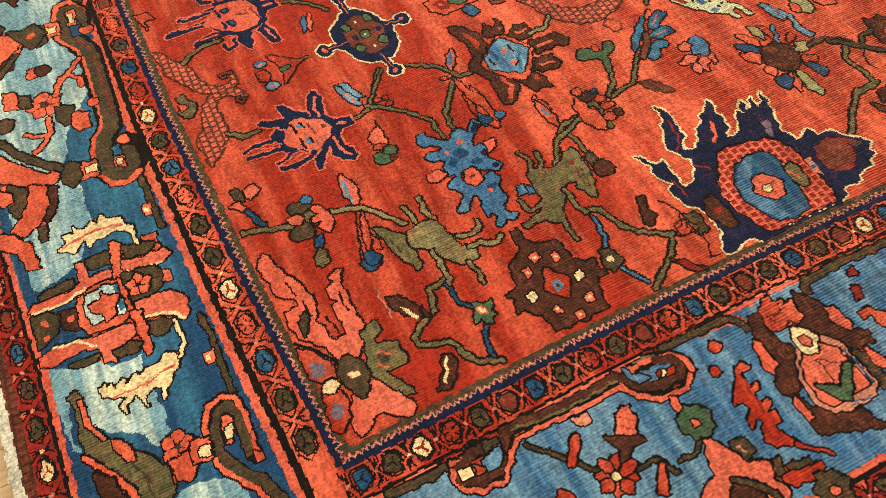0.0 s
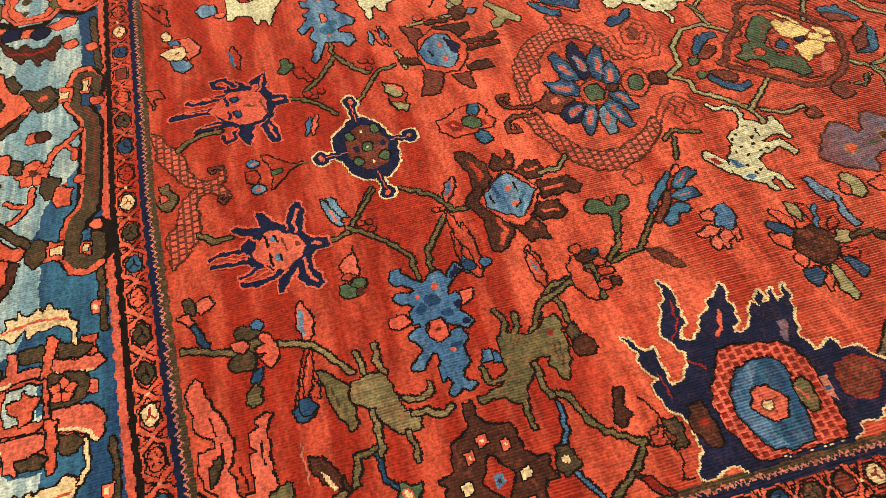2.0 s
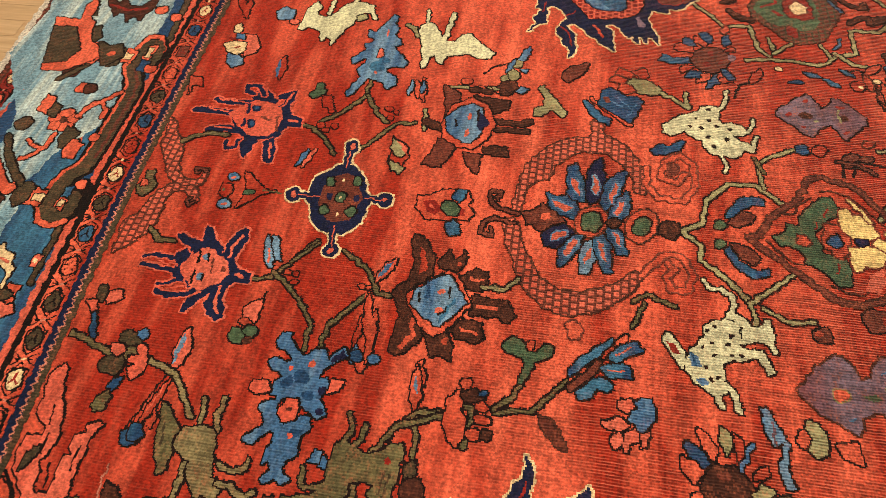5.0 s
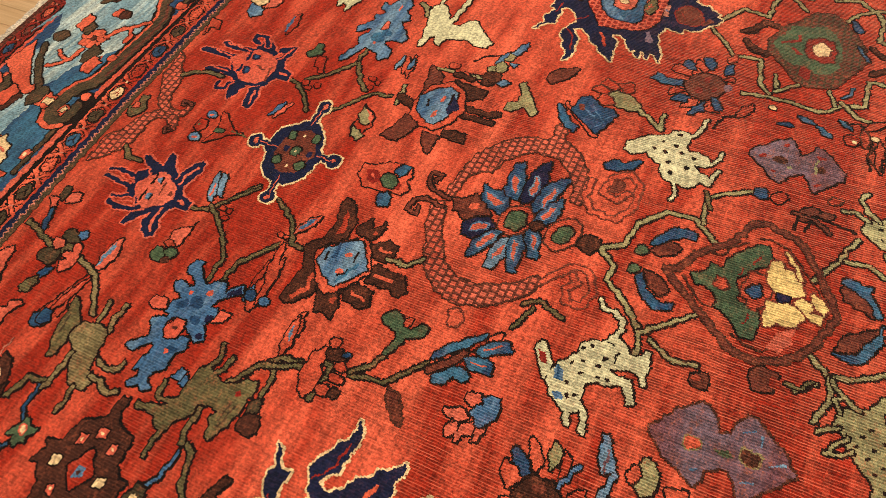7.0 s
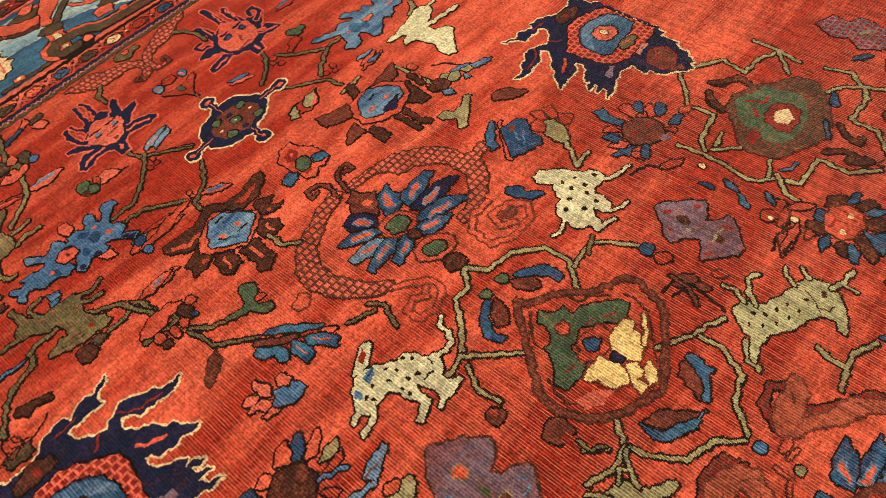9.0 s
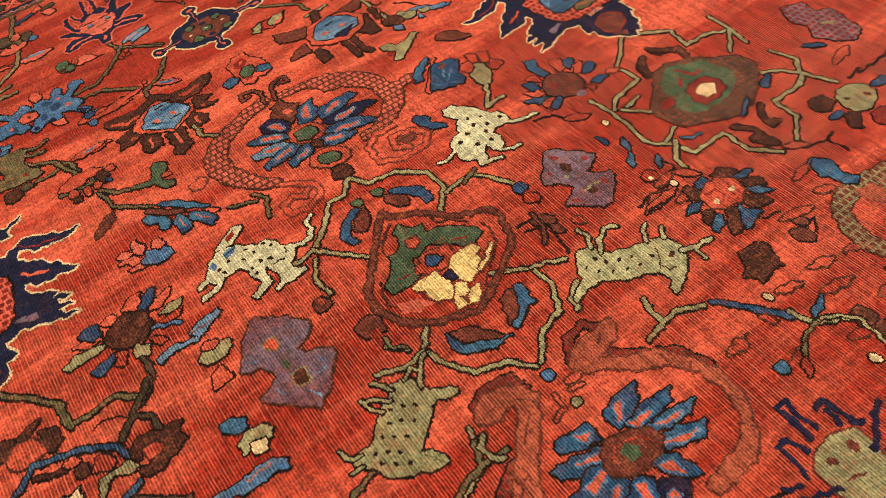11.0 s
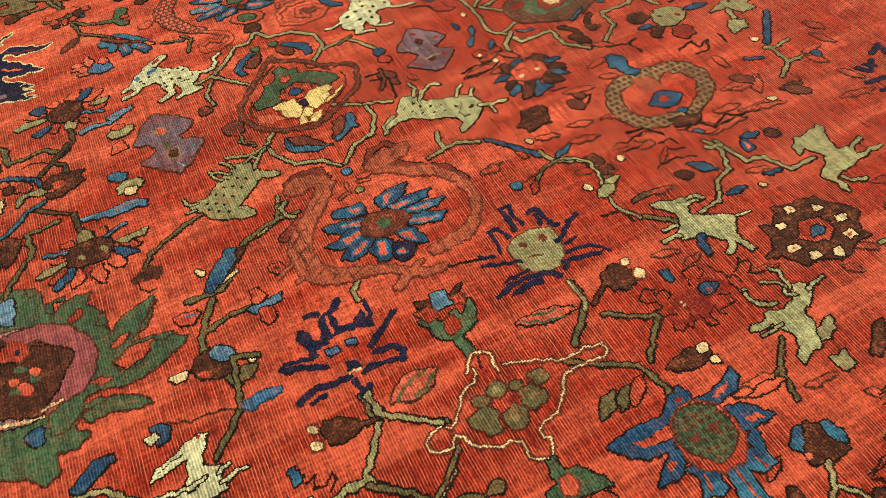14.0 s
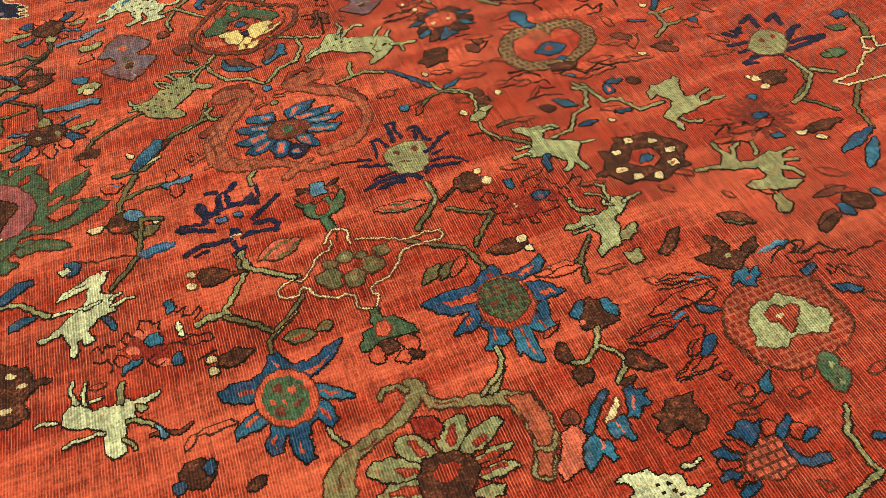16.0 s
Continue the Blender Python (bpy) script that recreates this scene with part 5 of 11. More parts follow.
def draw_sage_hound_3():
    lay("sage", P(-63, -24, -56, 10, -70, 42, -72, 81, -64, 104, -28, 92, 14, 48, 36, -1, 60, 4, 61, -33, 35, -44, 26, -67, 22, -96, 9, -58, -6, -22, -31, -6, -42, -20))
    lay("sage", S(11.2, -65, 32, -93, 37, -101, 70), S(10.0, 37, -54, 75, -65))
    lay("ink", E(-52, 47, 4.4, 4.4, 63), E(-44, 73, 4.4, 4.4, 45), E(-23, 19, 4.4, 4.4, 45), E(-8, 37, 4.4, 4.4, 45), E(10, -3, 4.4, 4.4, 63), E(18, 13, 4.4, 4.4, 45), E(11, -32, 4.4, 4.4, 45), line=None)


def draw_sage_tulip_2():
    lay("sage", P(-25, -2, -8, 31, 14, 17, 19, -21, -3, -20))


def draw_curl_line_2():
    lay("ink", S(5.3, -27, -24, -22, 8, 6, 19, 39, 14, 71, 8), S(4.8, -7, -22, -3, 2, 20, 1), line=None)


def draw_curl_line_3():
    lay("ink", S(5.1, 13, -53, 4, -25, 8, 36, -9, 61, -34, 62, -52, 29), S(5.2, 30, -49, 29, -18), line=None)


def draw_curl_line_4():
    lay("ink", S(5.1, -31, -22, -35, 14, -7, 14, -6, 39, 26, 11, 17, -17, -5, -17), S(4.8, -55, -24, -50, 7), line=None)


def draw_curl_line_5():
    lay("ink", S(4.2, -5, -33, -16, 11, -3, 42, 16, 10, 17, -20, 12, -52), S(4.5, 28, 16, 27, 46, 47, 51), line=None)


def draw_curl_line_6():
    lay("ink", S(5.1, -8, -42, -21, 0, 5, 3, -7, 34, 23, 16, 22, -18), S(5.6, -9, 69, 20, 66), line=None)


def draw_curl_line_7():
    lay("ink", S(6.0, -1, -54, 0, 0, -4, 41, 27, 60), S(6.0, -4, -82, -9, -42), line=None)


def draw_curl_line_8():
    lay("ink", S(5.2, -21, -43, -7, 7, 33, 14), S(5.3, -7, 7, -14, 31), line=None)


def draw_curl_line_9():
    lay("ink", S(4.2, -4, -40, -9, -2, 6, 38), S(4.4, -31, 10, -21, 34), line=None)


def draw_curl_line_10():
    lay("ink", S(6.0, -23, -34, -13, 2, 39, 31), line=None)


def draw_curl_line_11():
    lay("ink", S(5.9, -124, -160, -121, -111, -109, -64), S(4.4, 248, -471, 237, -439), line=None)


def draw_curl_line_12():
    lay("ink", S(6.7, 1, 99, 8, 139, 41, 159), S(6.0, 159, -65, 166, -28, 198, -22), S(6.4, 78, 263, 72, 325, 82, 394), line=None)


def draw_curl_line_13():
    lay("ink", S(5.4, 3, -36, -17, 5, 20, 1, -7, 47, 32, 48, 12, 90), S(5.4, 32, -35, 39, 1, 58, 22), line=None)
    lay("red", L(17, 45, 9, 106, 18.0))


def draw_curl_line_14():
    lay("ink", S(6.4, 27, -65, 13, -21, 45, -1, 26, 45, 57, 73), line=None)


def draw_curl_line_15():
    lay("ink", S(4.6, -7, -32, -17, 12, 7, 32, 24, 6), S(4.6, 27, 28, 17, 73, 45, 87), line=None)
    lay("blue", L(-6, -14, -11, 26, 9.3))


def draw_cap_flower_2():
    lay("sky", P(-23, 9, -5, 27, 22, 17, 23, -18, -7, -20))
    lay("salmon", E(32, -25, 11.7, 8.0, -31))


def draw_long_leaf():
    lay("umber", L(-27, -29, 37, 45, 16))
    lay("cream", L(-12, -16, 31, 32, 6), line=None)


def draw_cap_flower_3():
    lay("olive", L(-34, 5, 25, 19, 16), L(-9, 25, 38, -34, 14))
    lay("cream", E(-2, 24, 13.2, 6.0, -9), line=None)


def draw_hook_leaf():
    lay("red", L(-36, 69, 23, -34, 16), L(17, -33, 6, 52, 12))


def draw_corner_hook():
    lay("red", P(-25, 26, 3, 22, 10, -1, -11, -3, -9, -32))


def draw_blossom_small():
    lay("sky", L(-15, -31, -2, 34, 10))
    lay("salmon", L(1, -22, 12, 32, 9))


def draw_drop_leaf():
    lay("cream", E(-52, -3, 7.1, 5.0, -8))
    lay("blue", L(-3, -10, 32, -21, 12), L(69, 11, 99, -14, 10))
    lay("cream", E(139, -20, 8.1, 6.0, -7))


def draw_red_petal():
    lay("red", L(-9, -9, 17, 39, 18), L(217, 41, 257, 78, 18))


def draw_hook_flower():
    lay("red", L(-19, 2, 13, -8, 20), E(-3, -14, 9.0, 9.0, -34), line="umber")


def draw_thin_flower():
    lay("red", L(16, 77, -5, -10, 12))
    lay("salmon", S(3, 11, 66, 0, 13), line=None)
    lay("blue", P(-14, -7, 0, -6, 10, -24, -2, -34, -17, -26))


def draw_small_red():
    lay("red", E(-6, 2, 16.3, 11.0, 47))
    lay("brown", E(-6, 2, 6.4, 4.0, 39), line=None)


def draw_bloom_side():
    lay("navy", E(5, -2, 11.0, 11.0, 49))


def draw_small_blue():
    lay("sky", L(-354, -66, -377, -3, 22))


def draw_curl():
    lay("brown", S(9, -46, 30, -28, -4, 2, -10, 11, 13))
    lay("brown", E(-43, 60, 17.2, 10.0, 36))


def draw_hook_tendril():
    lay("red", L(-63, 12, -39, 51, 14), L(-8, 11, 2, -40, 14), L(40, -36, 56, 2, 14), L(44, -130, 60, -63, 16), L(92, -147, 104, -106, 14), line="brown")


def draw_blue_cluster():
    lay("blue", P(-17, -9, -10, 21, 23, 16, 29, -8, 10, -20))


def draw_hook_tendril_2():
    lay("red", L(-51, -111, -23, -97, 12), L(-281, 235, -291, 198, 14), L(-470, 284, -431, 297, 12), line="brown")
    lay("brown", S(4, 23, -3, -1, 29, 9, 61), line=None)


def draw_hook_tendril_3():
    lay("red", E(3, -27, 10.6, 9.0, 41), L(5, -56, 2, -28, 12), L(-26, 82, -13, 132, 12), L(13, 48, -15, 30, 10), line="brown")
    lay("brown", S(4, -2, -18, -3, -4), line=None)


def draw_hook_tendril_4():
    lay("red", L(-68, -6, -55, 46, 14), L(-27, -32, -15, 33, 14), L(49, -68, 60, -23, 14), line="brown")
    lay("brown", E(40, -16, 18.0, 18.0, 14))
    lay("cream", E(94, -65, 8.0, 8.0, 34))


def draw_hook_tendril_5():
    lay("red", S(4, 38, -11, 61, -10, 70, -35), S(4, 46, 14, 50, 33), line="brown")
    lay("sage", E(67, 8, 7.2, 7.0, 34))
    lay("red", L(34, 14, 36, 46, 12), line="brown")


def draw_leaf_tip():
    lay("umber", S(5, 2, -8, 34, -9, 65, -30))


def draw_scroll():
    lay("umber", S(12, 9, -66, -23, -43, -28, -10, -5, 10, 14, -14), fleck="brick")
    lay("umber", S(20, 15, -37, 60, 12, 98, 67, 137, 85), fleck="brick")


def draw_hook_tendril_6():
    lay("red", L(-39, 41, -41, 83, 12), L(-17, 93, 15, 55, 10), L(-153, 25, -126, 103, 10), L(73, 38, 69, -11, 12), line="brown")
    lay("red", L(-194, 345, -145, 351, 16), L(-88, 303, -78, 354, 16), L(-48, 235, -42, 294, 16), line="brown")
    lay("brown", S(4, -42, 195, -1, 232), S(4, -45, 141, 1, 188), S(4, -64, 448, -32, 448), line=None)
    lay("red", L(-185, 590, -144, 617, 18), L(-148, 572, -94, 601, 14), line="brown")


def draw_brown_leaf_5():
    lay("brown", E(-303, 197, 21.5, 12.0, 28))
    lay("red", L(-305, -36, -302, 5, 12), L(-359, 8, -352, -39, 14), line="brown")
    lay("umber", E(-124, 67, 18.9, 14.0, 32), E(-144, 86, 12.7, 9.0, 45))


def draw_hook_tendril_7():
    lay("red", L(39, 32, 53, 82, 12), L(83, 72, 77, 112, 12), L(162, 212, 148, 163, 10), L(212, 302, 239, 325, 14), line="brown")


def draw_hook_tendril_8():
    lay("red", L(-112, 107, -121, 71, 12), L(-80, 166, -78, 231, 8), L(-36, 247, -15, 267, 14), line="brown")


def draw_hook_tendril_9():
    lay("red", L(-29, -167, -28, -60, 14), L(39, -174, 65, -70, 12), L(177, -278, 190, -229, 10), L(40, 84, 91, 112, 14), L(109, 24, 124, 105, 14), line="brown")
    lay("umber", E(-36, -102, 24.1, 12.0, 48), E(48, -29, 26.2, 12.0, 50))
    lay("red", L(507, -106, 539, -90, 14), L(493, -174, 514, -163, 10), line="brown")


def draw_hook_tendril_10():
    lay("red", L(9, 63, 26, 121, 16), L(51, 90, 60, 153, 16), L(63, 34, 70, 91, 14), L(92, -84, 128, -42, 12), L(209, 179, 249, 228, 16), L(256, 169, 294, 217, 14), line="brown")
    lay("umber", L(272, 130, 273, 208, 16), L(335, 94, 313, 150, 18))


def draw_dark_flower():
    lay("brown", E(-9, 33, 30.0, 20.0, 53))
    lay("blue", L(-20, -10, 18, 5, 22), L(-24, 73, -2, 86, 16))


def draw_hook_tendril_11():
    lay("red", L(27, -286, 27, -221, 12), L(49, -308, 25, -290, 12), L(-128, -446, -128, -417, 8), line="brown")
    lay("brown", E(94, -297, 28.3, 24.0, 58))
    lay("blue", L(88, -287, 92, -265, 26), L(99, -333, 114, -318, 22))
    lay("brown", L(151, -228, 139, -198, 20))
    lay("umber", S(5, -2, -355, 11, -311, 3, -292))


def draw_hook_tendril_12():
    lay("red", L(-49, -144, -52, -99, 18), L(-39, -172, -14, -137, 16), L(-37, -35, -47, -6, 14), L(-19, -71, -17, -40, 14), L(-4, 69, -11, 107, 14), L(-133, 167, -109, 192, 14), L(-202, 163, -159, 200, 16), L(112, -119, 135, -108, 14), line="brown")
    lay("blue", L(87, -3, 91, 18, 12))


def draw_curl_2():
    lay("red", L(-64, 9, -63, 78, 16), L(52, -58, 32, -16, 12))


def draw_small_olive():
    lay("sage", P(-16, -21, -17, 10, 10, 6, 11, -18))


def draw_hook_tendril_13():
    lay("red", L(-5, 87, 21, -28, 16), L(17, 57, 21, -51, 12))
    lay("blue", E(4, -37, 11.4, 9.0, -52))
    lay("sky", E(33, -39, 8.5, 8.0, -45))


def draw_hook_leaf_2():
    lay("red", L(-7, 20, 3, -57, 18))
    lay("sky", L(-5, 2, 1, -30, 6), line=None)


def draw_twig():
    lay("olive", S(5, -33, 3, -7, -20, 22, -20))


def draw_streak_line():
    lay("pink", S(2, -14, 108, -6, 9, -5, -53, 10, -154), line=None)
    lay("pink", S(2, -36, -79, -28, -145), line=None)


def draw_rayed_sun_5():
    lay("navy", P(-40, 13, -26, 41, 0, 67, 35, 69, 60, 46, 77, 60, 90, 26, 87, -14, 72, -35, 39, -50, 11, -46, -13, -28), P(-3, 108, 21, 96, 49, 67, 48, 51, 7, 56, -9, 71), P(43, 87, 81, 104, 82, 73, 70, 35, 54, 47, 64, 75, 47, 71), P(79, 27, 84, 33, 116, 22, 117, -3, 86, -3, 80, -36, 72, -43), P(52, -51, 72, -35, 83, -67, 90, -90, 84, -109, 71, -104, 60, -76), P(9, -43, 40, -47, 36, -76, 27, -100, 18, -92, 9, -66), S(13.9, -86, 58, -56, 51, -4, 58), S(16.4, -118, 23, -96, 24, -24, 21), S(17.2, -69, -29, -36, -22, 10, -31), line="salmon")
    lay("navy", S(10.0, 13, 82, -3, 108, -32, 108, -27, 87, -10, 85), S(7.8, 3, -51, 0, -72, -19, -79, -23, -60), line="salmon")
    lay("salmon", P(-45, 19, -26, 44, 1, 65, 36, 62, 62, 49, 73, 20, 71, -20, 55, -36, 22, -38, -8, -18, -27, -1), line=None)
    lay("salmon", S(3.5, -80, 59, -16, 56), S(4.1, -92, 30, -47, 24), S(4.0, -61, -22, -23, -22), S(5.6, 63, 52, 74, 95), S(5.2, 70, -55, 79, -91), S(6.8, 91, 14, 104, 13), line=None)
    lay("navy", E(10, 41, 11.4, 9.1, 141), E(12, -4, 13.3, 9.8, 112), S(6.9, -8, 50, -6, 28), S(6.7, -5, 9, -3, -14), line=None)
    lay("blue", E(10, 43, 5.4, 4.3, 126), E(14, -3, 8.2, 5.5, 106), line=None)
    lay("umber", S(5.4, 28, 17, 51, 11), S(5.4, 62, 20, 72, -20), line=None)


def draw_rayed_sun_6():
    lay("navy", P(-37, 2, -27, 24, -10, 46, 15, 49, 35, 41, 55, 38, 72, 13, 78, -11, 65, -34, 41, -32, 24, -52, 4, -44, -17, -25), P(-47, 68, -11, 58, 15, 49, 7, 32, -17, 26, -34, 46, -61, 60, -64, 73), P(-15, 98, -4, 90, 13, 67, 35, 47, 26, 33, 1, 42, -14, 64), P(35, 44, 40, 77, 56, 100, 67, 96, 72, 73, 63, 38, 57, 15, 46, 28), P(61, 20, 82, 6, 102, 5, 103, -20, 78, -19, 71, -29, 63, -9), P(50, -25, 69, -27, 67, -54, 78, -72, 82, -91, 70, -100, 50, -87, 39, -68, 44, -41), P(3, -93, 3, -75, 10, -54, 28, -39, 41, -29, 53, -36, 38, -51, 25, -68, 13, -88), line="salmon")
    lay("navy", S(10.2, -56, -54, -36, -62, 1, -55, 16, -43), S(6.2, -57, -41, -39, -37, -21, -25), S(8.6, -104, 15, -85, 19, -39, 16), S(8.4, -104, -4, -81, -6, -35, -11), P(-50, 27, -33, 39, -21, 29, -22, 0, -14, -31, -36, -22), line="salmon")
    lay("salmon", P(-33, 1, -22, 23, -4, 42, 5, 49, 31, 35, 51, 23, 62, -3, 52, -25, 36, -32, 19, -47, -1, -34, -22, -17), line=None)
    lay("salmon", S(5.5, 50, 31, 50, 60, 60, 81), S(6.3, 74, -5, 87, -6), S(6.1, 56, -32, 57, -64, 70, -84), S(3.2, -78, 6, -39, 2), S(3.1, -38, -49, -10, -40), line=None)
    lay("sky", E(7, 25, 7.4, 5.6, 113), E(11, -15, 8.2, 5.6, 106), line=None)
    lay("coal", S(5.4, -7, 38, -3, 13), S(5.2, -3, -5, 1, -29), S(4.3, 10, 33, 16, 18), S(4.2, 15, -10, 19, -24), line=None)
    lay("umber", E(48, 4, 7.1, 4.8, 103), S(3.2, 22, 27, 30, -7), line=None)


def draw_scaled_arm_2():
    lay("umber", P(-53, -88, -52, -53, -62, -18, -39, 7, -32, 44, -23, 67, 0, 87, 36, 88, 55, 73, 62, 53, 54, 44, 45, 61, 28, 74, 7, 71, -3, 56, -1, 28, 1, -10, -8, -34, -28, -64), line="brown", fleck="salmon")
    lay("umber", S(4.7, 57, 49, 48, 40, 38, 49, 48, 57))
    lay("olive", S(7.7, 0, -23, 22, -47, 51, -46))


def draw_scaled_arm_3():
    lay("umber", P(-68, 87, -50, 76, -39, 48, -17, 26, -6, 0, -2, -37, 10, -59, 29, -74, 50, -73, 59, -58, 59, -38, 66, -45, 68, -66, 62, -83, 36, -87, 15, -84, -3, -73, -15, -60, -30, -33, -46, -3, -59, 13, -58, 43), line="brown", fleck="salmon")
    lay("umber", S(4.9, 63, -47, 51, -39, 39, -42, 43, -53, 51, -51))
    lay("olive", S(7.8, -17, 26, 2, 43, 29, 55, 68, 55))


def draw_turtle_medallion_3():
    lay("navy", P(-61, 35, -37, 58, -21, 76, -6, 84, 18, 72, 39, 48, 49, 18, 63, 3, 59, -31, 55, -58, 42, -76, 26, -90, 1, -89, -19, -84, -38, -67, -46, -39, -60, -17), S(14.2, -6, 69, -7, 122), S(13.3, -54, -8, -87, -9), S(13.4, 52, 1, 86, -2), S(12.5, 9, -85, 16, -124), E(-7, 125, 21.8, 13.3, 94), E(-89, -8, 18.4, 14.4, 108), E(88, 0, 18.3, 14.8, 96), E(16, -127, 16.4, 13.8, 105), line="cream")
    lay("umber", P(-34, 26, -20, 48, 1, 57, 23, 49, 32, 28, 46, -2, 38, -29, 33, -55, 11, -63, -9, -61, -30, -41, -37, -10), line="navy")
    lay("green", E(-26, 32, 10.2, 8.4, 108), E(25, 40, 13.0, 7.5, 92), E(3, -4, 12.6, 9.4, 98), E(-20, -38, 10.0, 8.8, 132), E(30, -36, 11.0, 9.3, 105), line="coal")
    lay("cream", E(-1, 37, 4.3, 2.7, 94), E(3, -4, 4.2, 2.6, 94), E(6, -43, 4.0, 2.6, 94), line=None)
    lay("indigo", E(-18, -4, 8.4, 6.3, 99), E(33, -2, 8.4, 6.3, 97), line=None)
    lay("salmon", E(-5, 128, 9.3, 4.5, 92), E(-88, -8, 8.4, 6.2, 103), E(87, 1, 5.7, 5.2, 115), E(16, -128, 6.3, 5.0, 100), S(2.6, -5, 72, -7, 114), S(2.4, -78, -8, -38, -7), S(2.4, 49, 0, 81, -1), S(2.3, 9, -72, 15, -118), line=None)


def draw_red_medallion_flower_2():
    lay("umber", P(-140, -18, -116, -8, -107, 9, -83, -8, -67, -20, -59, -33, -85, -46, -103, -58, -118, -42, -131, -41))
    lay("red", E(-98, -21, 10.0, 8.4, 73), line=None)
    lay("blue", P(-103, 37, -77, 29, -54, 35, -45, 21, -38, -6, -48, -22, -68, -14, -88, -3))
    lay("blue", P(-67, 100, -53, 118, -45, 98, -31, 68, -25, 41, -29, 23, -52, 26, -63, 43))
    lay("indigo", P(-27, 103, -6, 139, 0, 108, 8, 75, -2, 38, -19, 18, -29, 40, -29, 72))
    lay("blue", P(6, 75, 26, 100, 48, 113, 38, 71, 25, 27, 5, 4, -2, 23))
    lay("blue", P(27, 34, 48, 58, 52, 39, 50, 2, 34, -18, 12, -10))
    lay("indigo", P(-102, -65, -84, -42, -61, -34, -43, -49, -51, -73, -74, -89, -93, -89))
    lay("blue", P(-67, -90, -46, -57, -29, -49, -31, -80, -49, -112, -64, -132, -70, -116))
    lay("sky", P(-31, -87, -17, -64, -2, -69, -1, -98, -16, -137, -28, -139, -32, -120))
    lay("blue", P(-10, -55, 5, -49, 19, -64, 23, -94, 22, -120, 30, -132, 12, -131, 2, -106, -9, -83))
    lay("blue", P(11, -31, 30, -29, 44, -48, 44, -69, 51, -89, 34, -91, 24, -68, 14, -53))
    lay("salmon", P(-92, 22, -74, 14, -51, 7, -58, -4, -81, 3), P(-59, 81, -43, 63, -38, 35, -51, 49), P(-15, 94, -6, 74, -7, 39, -17, 55), P(25, 79, 31, 69, 18, 25, 12, 36), P(34, 29, 43, 31, 33, -3, 25, 3), P(-85, -60, -59, -49, -58, -61, -82, -76), P(-60, -93, -43, -65, -36, -69, -54, -107), P(-23, -95, -11, -77, -10, -96, -22, -122), P(-2, -65, 8, -71, 14, -110, 5, -96), P(21, -39, 34, -47, 39, -72, 31, -60), line="sky")
    lay("red", E(-16, -22, 35.9, 27.1, 72), line="brown")
    lay("green", P(-35, -17, -17, 1, -2, -5, 3, -26, -9, -46, -27, -43))
    lay("brown", E(24, -21, 11.7, 10.3, 56))
    lay("red", E(73, -20, 39.2, 25.9, 71), line="brown")
    lay("green", E(74, -22, 21.8, 14.5, 70))
    lay("brown", P(110, -4, 138, -8, 140, -28, 127, -43, 102, -35))


def draw_scaled_arm_ring_2():
    lay("umber", P(-82, 83, -62, 120, -34, 153, 4, 174, 34, 179, 43, 193, 36, 220, 51, 236, 66, 190, 102, 168, 129, 131, 144, 89, 143, 45, 127, 49, 123, 80, 102, 115, 73, 140, 27, 141, 0, 128, -23, 99, -36, 61, -54, 56, -74, 36, -79, -20, -94, -25, -90, 26), line="brown", fleck="salmon")
    lay("umber", P(-107, -47, -85, -40, -75, -76, -62, -111, -44, -144, -27, -171, 8, -188, 48, -186, 81, -171, 105, -155, 132, -132, 142, -142, 123, -175, 94, -203, 59, -224, 18, -236, -14, -224, -45, -201, -66, -172, -80, -132, -96, -97), line="brown", fleck="salmon")
    lay("umber", S(6.2, -84, -30, -120, -22, -138, -5, -137, 17, -120, 19, -121, 0))
    lay("umber", S(6.0, -87, -54, -123, -45, -144, -61, -144, -84, -125, -86, -126, -70))


def draw_spiral_3():
    lay("red", S(9.3, -44, 17, -45, -27, -22, -56, 23, -58, 45, -19, 41, 35, 18, 58, -10, 37, -19, -4, 11, -15, 25, 9), line="umber")
    lay("umber", E(5, 18, 18.1, 12.1, 70), line=None)


def draw_spiral_4():
    lay("red", S(8.1, -43, -12, -4, 38, 26, 35, 43, -2, 33, -34, 7, -38, -2, -12, 13, 7, -1, 17), line="umber")


